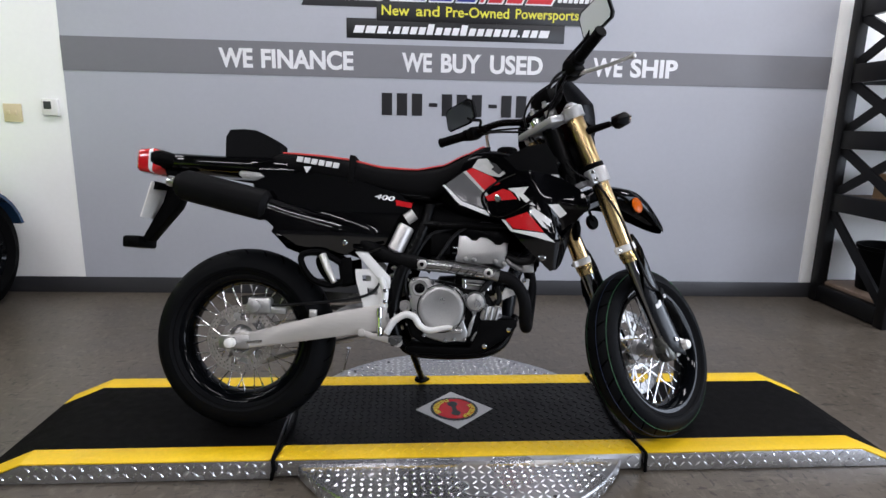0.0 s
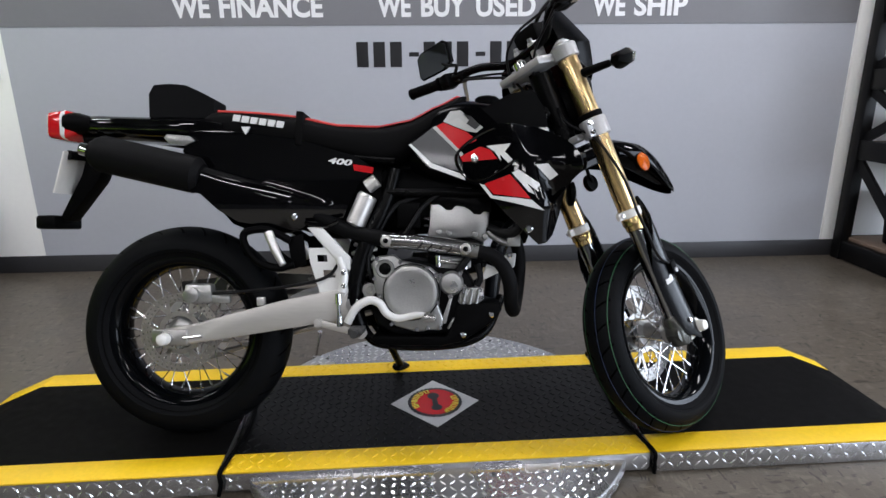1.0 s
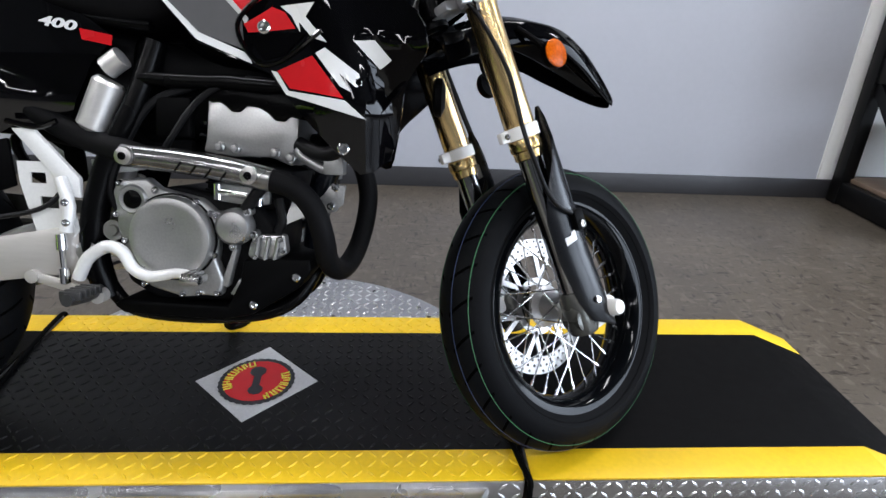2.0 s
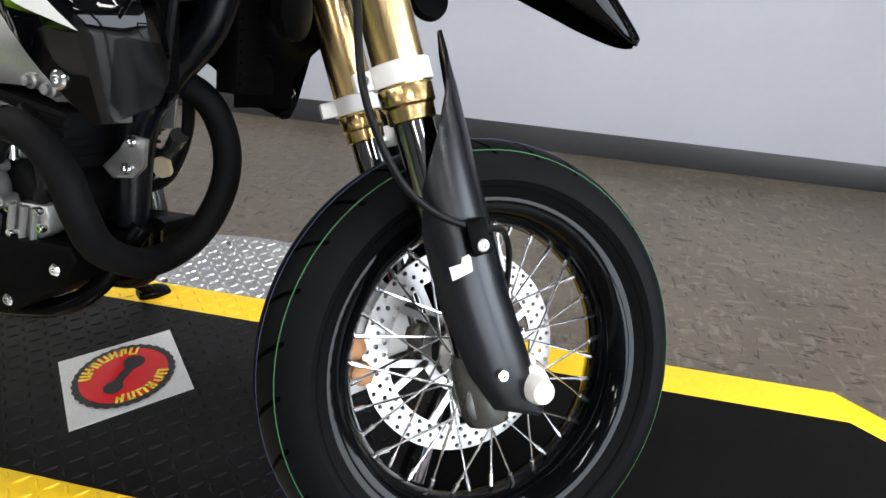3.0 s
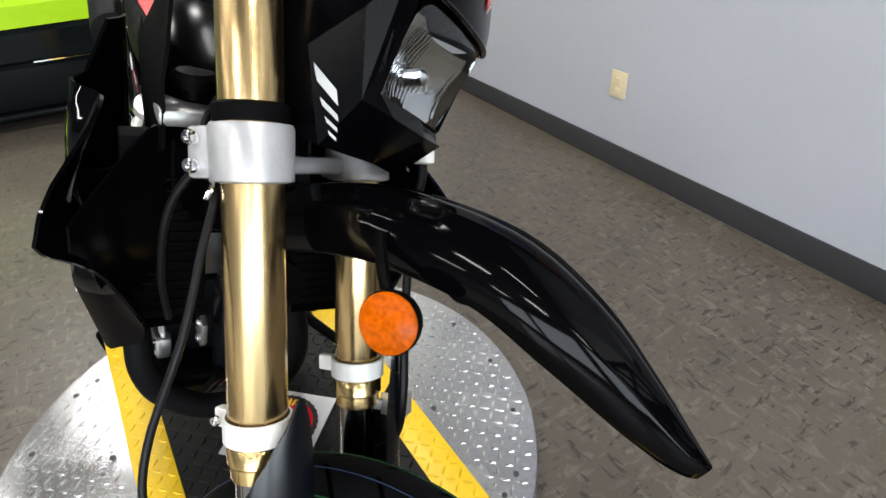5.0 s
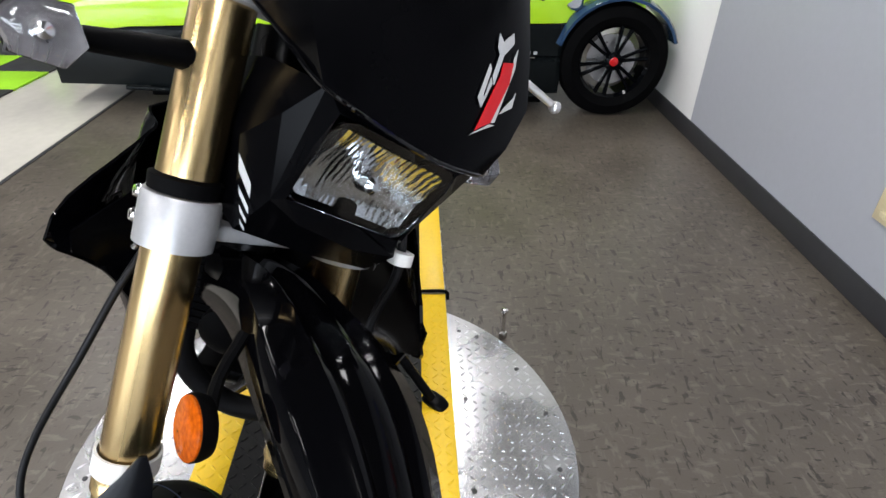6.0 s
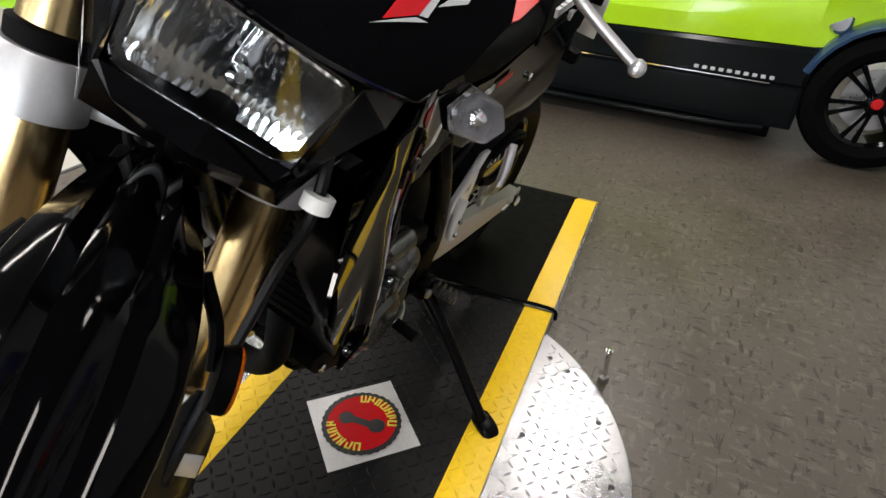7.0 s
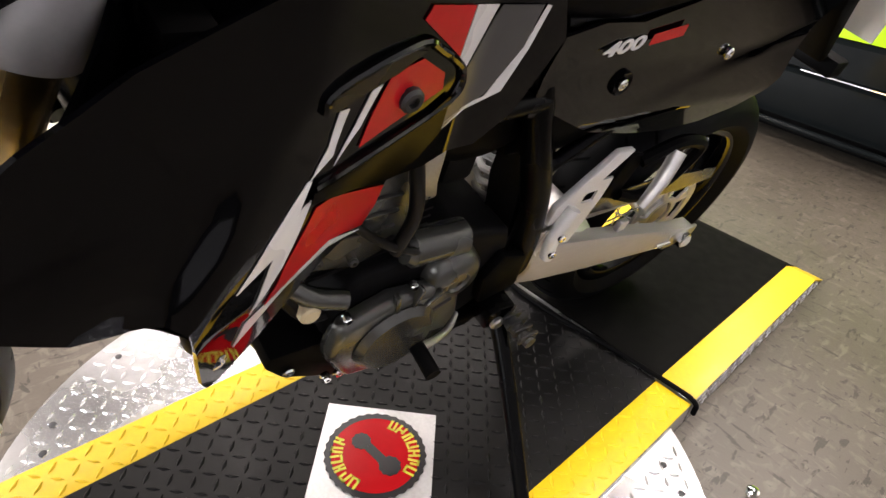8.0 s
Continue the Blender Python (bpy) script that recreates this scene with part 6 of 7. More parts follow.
b_part("cylinder", extrude_xz([(-0.012, 0.49), (-0.008, 0.575), (0.150, 0.550), (0.145, 0.475)], -0.078, 0.082, 0.008, 2), PIPE, "dark cylinder barrel")
for k in range(5):
    b_part("cylinder_rib", extrude_xz([(-0.010, 0.508 + k * 0.013), (0.148, 0.490 + k * 0.012), (0.148, 0.494 + k * 0.012), (-0.010, 0.512 + k * 0.013)], -0.082, 0.087), PIPE)
b_part("cylinder_base", extrude_xz([(0.011, 0.524), (0.111, 0.517), (0.112, 0.489), (0.085, 0.484), (0.018, 0.490)], -0.094, -0.076, 0.004), CASTMID, "cast cylinder base")
b_part("oil_pipe", fresh(tube([(0.020, -0.100, 0.522), (0.021, -0.101, 0.494)], [0.008, 0.008], 10), tube([(0.094, -0.100, 0.516), (0.095, -0.101, 0.486)], [0.008, 0.008], 10), tube([(0.018, -0.102, 0.508), (0.055, -0.105, 0.506), (0.096, -0.102, 0.502)], 0.006, 10, 3)), CHROME, "bright oil pipe")
hd = b_part("cylinder_head", extrude_xz([(-0.011, 0.578), (-0.005, 0.603), (-0.001, 0.670), (0.164, 0.656), (0.160, 0.600), (0.150, 0.559), (0.112, 0.574), (0.045, 0.571)], -0.088, 0.088, 0.005, 2), CAST, "silver cylinder head")
for x, z in ((0.022, 0.588), (0.050, 0.586), (0.122, 0.582), (0.150, 0.575)):
    part("stud", turned([(0.009, -0.086), (0.0095, -0.096), (0.007, -0.098), (0.006, -0.104), (0.001, -0.105)], 12, "y", (x, 0, z)), CASTMID, hd)
part("side_stub", fresh(tube([(-0.020, -0.070, 0.628), (0.002, -0.074, 0.626)], [0.006, 0.006], 8), tube([(-0.022, -0.070, 0.606), (0.002, -0.074, 0.604)], [0.006, 0.006], 8)), CHROME, hd)
b_part("cam_cover", extrude_xz([(-0.006, 0.672), (0.006, 0.664), (0.020, 0.666), (0.031, 0.660), (0.042, 0.650), (0.058, 0.650), (0.070, 0.662), (0.092, 0.659), (0.108, 0.650), (0.120, 0.638), (0.138, 0.637), (0.148, 0.646), (0.168, 0.642), (0.166, 0.690), (0.0, 0.712)], -0.092, 0.092, 0.003, 2), FRAME, "black cam cover")
b_part("carburettor", fresh(tube([(-0.11, 0, 0.62), (-0.01, 0, 0.62)], [0.040, 0.036], 16), box(-0.095, -0.045, -0.055, 0.055, 0.555, 0.665, 0.010)), PIPE)
b_part("airbox", hull_x([(-0.40, 0.60, 0.82, 0.07), (-0.28, 0.57, 0.82, 0.08), (-0.14, 0.58, 0.78, 0.075)], 4.0), MATT)
# Added block: the darkness between engine and tank is put into its shape.
b_part("gap_filler", hull_x([(-0.17, 0.60, 0.79, 0.060), (-0.10, 0.585, 0.775, 0.070), (-0.02, 0.60, 0.760, 0.072), (0.10, 0.690, 0.760, 0.080), (0.20, 0.690, 0.760, 0.080)], 4.0), MATT, "black filler block in the dark gap under the tank")
b_part("ignition_box", box(-0.095, -0.030, -0.094, -0.070, 0.600, 0.672, 0.006), MATT)
b_part("breather_hose", tube([(-0.15, -0.085, 0.43), (-0.175, -0.100, 0.50), (-0.150, -0.095, 0.58), (-0.10, -0.088, 0.66), (-0.02, -0.080, 0.695)], 0.0075, 8), HOSE)
b_part("wire_loom", tube([(-0.10, -0.098, 0.54), (-0.06, -0.104, 0.60), (-0.01, -0.098, 0.67), (0.06, -0.095, 0.705), (0.16, -0.09, 0.70)], 0.006, 8), HOSE)
b_part("coolant_hose", tube([(0.16, -0.08, 0.60), (0.20, -0.095, 0.585), (0.235, -0.105, 0.592), (0.255, -0.10, 0.63)], 0.014, 12), HOSE)
# left side of the engine, its shade put into the dark casting colour
SIDE = Matrix.Translation((0.045, 0, -0.028))
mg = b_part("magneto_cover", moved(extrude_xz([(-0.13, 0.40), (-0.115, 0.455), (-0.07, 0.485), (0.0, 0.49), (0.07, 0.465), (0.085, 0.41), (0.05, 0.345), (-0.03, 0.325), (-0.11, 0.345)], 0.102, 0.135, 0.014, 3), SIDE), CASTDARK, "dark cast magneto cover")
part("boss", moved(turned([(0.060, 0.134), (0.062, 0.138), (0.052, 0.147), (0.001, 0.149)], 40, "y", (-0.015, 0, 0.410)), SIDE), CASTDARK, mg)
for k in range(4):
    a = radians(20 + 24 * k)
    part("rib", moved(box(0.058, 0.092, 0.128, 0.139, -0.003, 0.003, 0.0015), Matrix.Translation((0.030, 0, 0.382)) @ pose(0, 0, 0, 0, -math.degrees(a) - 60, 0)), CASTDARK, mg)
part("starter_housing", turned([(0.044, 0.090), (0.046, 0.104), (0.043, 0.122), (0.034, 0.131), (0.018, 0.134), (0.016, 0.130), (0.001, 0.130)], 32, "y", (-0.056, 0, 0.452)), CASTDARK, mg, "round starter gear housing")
b_part("sprocket_cover", extrude_xz([(-0.215, 0.36), (-0.205, 0.435), (-0.150, 0.455), (-0.125, 0.41), (-0.14, 0.345)], 0.095, 0.122, 0.008), MATT)
for x, z in ((-0.11, 0.47), (0.06, 0.475), (0.07, 0.35), (-0.10, 0.335), (-0.02, 0.322), (-0.03, 0.497)):
    part("case_bolt", moved(bolt(x, 0.118, z, 0.0065, 0.012, "y", 1), SIDE), CHROME, mg)
b_part("clutch_cable_end", tube([(0.165, 0.096, 0.66), (0.120, 0.105, 0.60), (0.060, 0.112, 0.545), (-0.020, 0.116, 0.505)], 0.0055, 10), HOSE, "black cable down to the engine case")
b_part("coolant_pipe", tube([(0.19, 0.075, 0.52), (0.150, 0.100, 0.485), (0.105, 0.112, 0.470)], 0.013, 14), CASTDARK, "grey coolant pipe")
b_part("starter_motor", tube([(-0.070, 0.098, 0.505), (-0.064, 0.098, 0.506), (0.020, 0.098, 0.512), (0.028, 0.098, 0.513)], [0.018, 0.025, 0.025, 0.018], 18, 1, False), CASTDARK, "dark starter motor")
# Plate added over the bright cylinder head to make its left side darker.
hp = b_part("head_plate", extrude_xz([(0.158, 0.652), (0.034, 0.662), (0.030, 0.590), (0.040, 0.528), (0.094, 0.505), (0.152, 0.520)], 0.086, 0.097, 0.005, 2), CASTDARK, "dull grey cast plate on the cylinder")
for x, z in ((0.146, 0.640), (0.048, 0.646), (0.050, 0.540), (0.096, 0.518), (0.142, 0.534)):
    part("bolt", bolt(x, 0.096, z, 0.006, 0.006, "y", 1), DARKSTEEL, hp)
for k in range(3):
    part("rib", box(0.052, 0.140, 0.094, 0.101, 0.562 + k * 0.024, 0.566 + k * 0.024, 0.0015), CASTDARK, hp)
b_part("vent_hose", tube([(0.062, 0.100, 0.690), (0.052, 0.110, 0.645), (0.040, 0.112, 0.588), (0.050, 0.110, 0.530)], 0.0085, 10), HOSE, "black rubber vent hose")
b_part("filler_cap", turned([(0.001, 0.124), (0.010, 0.124), (0.013, 0.121), (0.014, 0.110), (0.016, 0.108), (0.016, 0.090)], 20, "y", (0.150, -0.006, 0.466)), CREAM, "yellowish round filler cap")
b_part("oil_hose", tube([(0.10, 0.09, 0.42), (0.15, 0.10, 0.45), (0.19, 0.09, 0.52), (0.21, 0.07, 0.60)], 0.009, 8), HOSE)
skid = b_part("skid_plate", extrude_xz([(0.071, 0.388), (0.192, 0.396), (0.196, 0.375), (0.172, 0.341), (0.086, 0.286), (0.030, 0.274), (-0.150, 0.276), (-0.170, 0.290), (-0.160, 0.301), (0.042, 0.300), (0.066, 0.350)], -0.116, 0.112, 0.005), MATT, "black engine guard")
for x, z in ((0.168, 0.362), (0.090, 0.306)):
    for s in (-1, 1):
        part("bolt", bolt(x, 0.114 * s, z, 0.008, 0.007, "y", s), CHROME, skid)

b_part("thermostat_pipe", fresh(tube([(0.160, -0.086, 0.590), (0.171, -0.090, 0.577), (0.205, -0.092, 0.559), (0.215, -0.092, 0.560)], 0.009, 12, 3), box(0.211, 0.247, -0.106, -0.074, 0.549, 0.581, 0.003), tube([(0.229, -0.09, 0.580), (0.232, -0.09, 0.600)], [0.010, 0.010], 10)), CASTMID, "silver thermostat housing")
b_part("bracket", extrude_xz([(0.138, 0.452), (0.193, 0.478), (0.190, 0.486), (0.155, 0.500)], -0.100, -0.094, 0.002), LIGHTPAINT, "light silver bracket")
b_part("pivot_nut", turned([(0.005, -0.108), (0.009, -0.108), (0.011, -0.104), (0.019, -0.104), (0.020, -0.098)], 20, "y", (-0.172, 0, 0.428)), STEEL)
b_part("brake_pedal", tube([(-0.228, -0.122, 0.340), (-0.222, -0.124, 0.352), (-0.204, -0.126, 0.381), (-0.168, -0.130, 0.402), (-0.138, -0.134, 0.394), (-0.118, -0.138, 0.367), (-0.086, -0.142, 0.355), (-0.038, -0.146, 0.364), (-0.012, -0.150, 0.364)], [0.0115, 0.0115, 0.0115, 0.0115, 0.0115, 0.0110, 0.010, 0.009, 0.008], 14), LIGHTPAINT, "light silver brake pedal")
b_part("brake_link", fresh(extrude_xz([(-0.312, 0.348), (-0.302, 0.347), (-0.192, 0.319), (-0.192, 0.300), (-0.310, 0.329)], -0.128, -0.120, 0.003), turned([(0.005, -0.133), (0.012, -0.132), (0.012, -0.116), (0.005, -0.115)], 18, "y", (-0.310, 0, 0.339)), turned([(0.005, -0.134), (0.014, -0.133), (0.014, -0.114), (0.005, -0.113)], 18, "y", (-0.190, 0, 0.310))), SWING, "grey linkage arm")
b_part("master_cylinder", fresh(tube([(-0.253, -0.128, 0.420), (-0.252, -0.128, 0.392)], [0.009, 0.010], 10), tube([(-0.252, -0.128, 0.392), (-0.250, -0.128, 0.356)], [0.005, 0.005], 8), tube([(-0.250, -0.128, 0.358), (-0.249, -0.128, 0.330)], [0.009, 0.009], 10)), CHROME)

# -- exhaust
b_part("header_pipe", tube([(0.155, 0.01, 0.600), (0.200, 0.035, 0.602), (0.243, 0.066, 0.575), (0.262, 0.084, 0.515), (0.260, 0.080, 0.450), (0.248, 0.040, 0.388), (0.234, -0.035, 0.364), (0.222, -0.098, 0.392), (0.218, -0.126, 0.440), (0.204, -0.132, 0.485), (0.176, -0.134, 0.518), (0.134, -0.135, 0.534), (0.0, -0.134, 0.556), (-0.11, -0.126, 0.565)], 0.0200, 16), PIPE, "black exhaust header pipe")
sh = b_part("heat_shield", tube([(0.130, -0.137, 0.536), (0.060, -0.137, 0.549), (-0.03, -0.136, 0.560), (-0.132, -0.131, 0.566)], [0.0205, 0.0215, 0.0215, 0.0200], 20, 4), HEATM, "scuffed dark silver heat shield")
for x, z in ((0.096, 0.543), (-0.118, 0.565)):
    part("clamp_plate", turned([(0.001, -0.1605), (0.009, -0.1605), (0.0145, -0.159), (0.0155, -0.150)], 20, "y", (x, 0, z)), STEEL, sh)
    part("bolt", bolt(x, -0.1600, z, 0.007, 0.003), FRAME, sh)
for k in range(4):
    a = -0.020 + k * 0.026
    part("slot", tube([(a + 0.012, -0.1475, 0.573 - k * 0.004), (a, -0.1555, 0.558 - k * 0.004), (a - 0.014, -0.1500, 0.543 - k * 0.004)], [0.0012, 0.0034, 0.0012], 8, 3), FRAME, sh, "dark slot")
b_part("mid_pipe", tube([(-0.11, -0.122, 0.565), (-0.25, -0.085, 0.60), (-0.40, -0.085, 0.68), (-0.58, -0.105, 0.735), (-0.66, -0.128, 0.757)], 0.022, 14), PIPE)
muf = b_part("muffler", tube([(-0.630, -0.124, 0.742), (-0.645, -0.124, 0.746), (-0.905, -0.130, 0.806), (-0.925, -0.132, 0.811)], [0.036, 0.051, 0.051, 0.040], 32, 1, False), PIPE, "matt black muffler")
part("tip", tube([(-0.918, -0.132, 0.809), (-0.962, -0.132, 0.820)], [0.019, 0.018], 20), CHROME, muf, "bright tail pipe")
part("end_cap", tube([(-0.920, -0.132, 0.810), (-0.934, -0.132, 0.813)], [0.036, 0.030], 24), MATT, muf)
b_part("muffler_hanger", fresh(extrude_xz([(-0.735, 0.850), (-0.726, 0.860), (-0.663, 0.854), (-0.647, 0.841), (-0.676, 0.828), (-0.720, 0.834)], -0.128, -0.120, 0.002), turned([(0.004, -0.124), (0.011, -0.123), (0.011, -0.110), (0.004, -0.109)], 14, "y", (-0.708, 0, 0.846))), CASTMID, "grey muffler bracket")

# -- tank, seat, tail, side panels
b_part("fuel_tank", hull_x([(-0.06, 0.76, 0.90, 0.070), (0.0, 0.715, 0.945, 0.092), (0.08, 0.700, 0.965, 0.106), (0.18, 0.690, 0.955, 0.116), (0.27, 0.700, 0.915, 0.110), (0.32, 0.74, 0.86, 0.07)], 3.0, 24), COWL, "black fuel tank")
b_part("fuel_cap", turned([(0.034, 0.952), (0.036, 0.956), (0.036, 0.976), (0.028, 0.982), (0.001, 0.983)], 28, "z", (0.16, 0, 0)), MATT)
seat = b_part("seat", hull_x([(-0.640, 0.872, 0.925, 0.085), (-0.60, 0.850, 0.937, 0.100), (-0.48, 0.835, 0.928, 0.110), (-0.37, 0.822, 0.915, 0.114), (-0.26, 0.800, 0.893, 0.114), (-0.15, 0.782, 0.888, 0.108), (-0.06, 0.800, 0.904, 0.098), (0.02, 0.870, 0.944, 0.082), (0.078, 0.930, 0.975, 0.060), (0.100, 0.955, 0.982, 0.030)], 3.4, 28), VINYL, "black ribbed seat", sharp=60)


def seat_top(x):
    pts = [(-0.64, 0.925), (-0.60, 0.937), (-0.48, 0.928), (-0.37, 0.915), (-0.26, 0.893), (-0.15, 0.888), (-0.06, 0.904), (0.02, 0.944), (0.078, 0.975), (0.1, 0.982)]
    for (a, b), (c, d) in zip(pts, pts[1:]):
        if x <= c:
            t = min(1, max(0, (x - a) / (c - a)))
            return b + (d - b) * (t * t * (3 - 2 * t) * 0.4 + t * 0.6)
    return 0.982


part("top_cover", panel([(-0.355, -0.090), (-0.26, -0.094), (-0.15, -0.088), (-0.06, -0.078), (0.02, -0.064), (0.075, -0.040), (0.090, 0.0), (0.075, 0.040), (0.02, 0.064), (-0.06, 0.078), (-0.15, 0.088), (-0.26, 0.094), (-0.355, 0.090)], lambda u, v: (u, v, seat_top(u) - 0.9 * abs(v / 0.11) ** 3.4 * 0.020 + 0.001), 0.004, 0.03), SEATRED, seat, "red seat top", sharp=50)
for s in (-1, 1):
    for k in range(6):
        x = -0.535 + k * 0.0242
        z = 0.9045 - (x + 0.535) * 0.15
        part("bar", extrude_xz([(x - 0.0115, z - 0.0080), (x + 0.0070, z - 0.0100), (x + 0.0110, z + 0.0070), (x - 0.0075, z + 0.0095)], 0.1100 * s, 0.1185 * s), LIGHT, seat, "white mark")
    part("patch", extrude_xz([(-0.509, 0.858), (-0.497, 0.879), (-0.521, 0.879)], 0.1150 * s, 0.1225 * s), LIGHT, seat, "small white patch")
    part("piping", tube([(-0.600, 0.086 * s, 0.930), (-0.48, 0.098 * s, 0.921), (-0.36, 0.102 * s, 0.908)], 0.0032, 8, 4), SEATRED, seat, "red piping")
part("strap", extrude_xz([(-0.375, 0.830), (-0.355, 0.828), (-0.350, 0.921), (-0.370, 0.923)], -0.1165, 0.1165, 0.003), VINYL, seat)
b_part("tail", hull_x([(-1.032, 0.890, 0.925, 0.040), (-0.992, 0.872, 0.932, 0.062), (-0.92, 0.862, 0.928, 0.082), (-0.78, 0.852, 0.922, 0.098), (-0.66, 0.846, 0.918, 0.112), (-0.58, 0.840, 0.912, 0.108)], 3.0), BLACK, "glossy black tail section")
tl = b_part("tail_light", hull_x([(-1.117, 0.868, 0.940, 0.052), (-1.107, 0.862, 0.944, 0.062), (-1.057, 0.858, 0.946, 0.066), (-1.032, 0.872, 0.938, 0.058)], 5.0, 24, smooth=False), TAILRED, "red tail light")
part("shell", hull_x([(-1.062, 0.880, 0.938, 0.069), (-1.032, 0.876, 0.940, 0.070), (-0.982, 0.880, 0.925, 0.066)], 4.0, 24, smooth=False), MATT, tl)
part("rim", hull_x([(-1.070, 0.860, 0.944, 0.0665), (-1.062, 0.858, 0.946, 0.0680), (-1.056, 0.862, 0.944, 0.0665)], 5.0, 24, smooth=False), LIGHT, tl)
plate = b_part("plate_bracket", fresh(extrude_xz([(-1.032, 0.880), (-0.982, 0.872), (-0.957, 0.800), (-0.982, 0.742), (-1.077, 0.622), (-1.102, 0.628), (-1.032, 0.760), (-1.017, 0.820)], -0.030, 0.030, 0.006), box(-1.150, -1.090, -0.062, 0.062, 0.600, 0.640, 0.008)), MATT, "black rear mudguard and plate bracket")
part("number_plate", moved(box(-0.0025, 0.0025, -0.088, 0.088, -0.062, 0.062, 0.0015), pose(-1.060, 0, 0.762, 0, 15, 0)), WHITE, plate, "blank white number plate")
for s in (-1, 1):
    part("indicator_mount", tube([(-1.017, 0.02 * s, 0.812), (-1.042, 0.070 * s, 0.812)], [0.012, 0.014], 12), MATT, plate)
b_part("tool_bag", ring_loft([[Vector((x, -0.040 + w * 0.55 * a, z)) for x, w, z in ((-0.797, 0.080, 0.915), (-0.799, 0.078, 0.981), (-0.786, 0.072, 1.007), (-0.740, 0.072, 1.010), (-0.695, 0.072, 1.006), (-0.655, 0.075, 0.988), (-0.613, 0.078, 0.966), (-0.612, 0.080, 0.912))] for a in (-1.0, -0.93, 0.93, 1.0)]), CLOTH, "small black cloth bag on the tail", sharp=20)
side_poly = [(-0.665, 0.882), (-0.596, 0.878), (-0.539, 0.866), (-0.353, 0.842), (-0.204, 0.798), (-0.157, 0.765), (-0.202, 0.722), (-0.246, 0.629), (-0.300, 0.612), (-0.347, 0.609), (-0.374, 0.593), (-0.457, 0.606), (-0.532, 0.618), (-0.579, 0.649), (-0.627, 0.694), (-0.672, 0.704), (-0.658, 0.763), (-0.690, 0.815), (-0.672, 0.845)]


def side_y(x, z, out=1.0):
    """Upright upper face, a narrow ledge that falls towards the front, and a lower face that stands proud of it."""
    zc = 0.770 - 0.27 * (x + 0.666)
    t = min(1.0, max(0.0, (zc + 0.010 - z) / 0.020))
    t = t * t * (3 - 2 * t)
    fade = min(1.0, max(0.0, (-0.27 - x) / 0.12))
    ledge = (0.024 + 0.11 * max(0, -0.42 - x)) * t * fade * out
    upper = max(0.098, 0.118 - 0.16 * max(0, 0.862 - z))
    return upper + ledge - 0.35 * max(0, 0.655 - z)


left_poly = side_poly[:5] + [(-0.140, 0.800), (-0.090, 0.786), (-0.094, 0.684), (-0.132, 0.684), (-0.242, 0.632), (-0.347, 0.606), (-0.457, 0.588), (-0.560, 0.592), (-0.627, 0.616), (-0.690, 0.676)] + side_poly[16:]


def side_panels(s):
    out = 1.0 if s < 0 else 0.12
    sp = b_part("side_panel", panel([(x, z + 0.27 * (x + 0.666)) for x, z in (side_poly if s < 0 else left_poly)], lambda u, v: (u, s * side_y(u, v - 0.27 * (u + 0.666), out), v - 0.27 * (u + 0.666)), -0.004 if s < 0 else 0.004, 0.010), BLACK, "glossy black side panel", sharp=34)

    def lift(d):
        return lambda u, v: (u, s * (side_y(u, v, out) + d), v)

    x0, z0 = (-0.286, 0.780) if s < 0 else (-0.160, 0.756)
    number = text_mesh("400", 0.066, 0.017, 0.0012, lean=0.35)
    number.materials.append(LIGHT)
    part("number", number, LIGHT, sp, "white number", Matrix.Translation((x0, s * (side_y(x0 + 0.03 * -s, z0, out) + 0.005), z0)) @ (pose(0, 0, 0, 90, 7.5, 0) if s < 0 else pose(0, 0, 0, 90, -7.5, 180)))
    part("red_patch", panel([(-0.212, 0.759), (-0.161, 0.751), (-0.157, 0.768), (-0.214, 0.777)] if s < 0 else [(-0.295, 0.778), (-0.237, 0.768), (-0.233, 0.783), (-0.288, 0.794)], lift(0.0045), 0.0008 * s, 0.03), RED, sp, "red patch")
    bx, bz = (-0.377, 0.631) if s < 0 else (-0.452, 0.739)
    part("bolt", bolt(bx, s * (side_y(bx, bz, out) + 0.002), bz, 0.009, 0.007, "y", s), CHROME, sp)
    if s > 0:
        part("panel_hole", turned([(0.001, side_y(-0.236, 0.714, out) + 0.0030), (0.013, side_y(-0.236, 0.714, out) + 0.0032), (0.016, side_y(-0.236, 0.714, out) + 0.0050), (0.017, side_y(-0.236, 0.714, out) - 0.001)], 24, "y", (-0.236, 0, 0.714)), FRAME, sp)
        part("bolt", bolt(-0.236, side_y(-0.236, 0.714, out) + 0.003, 0.714, 0.008, 0.005, "y", 1), CHROME, sp)
    if s < 0:
        part("lower_lip", tube([(-0.347, 0.116 * s, 0.614), (-0.291, 0.122 * s, 0.606), (-0.255, 0.120 * s, 0.618)], 0.0055, 8, 3), BLACK, sp)


both(side_panels)

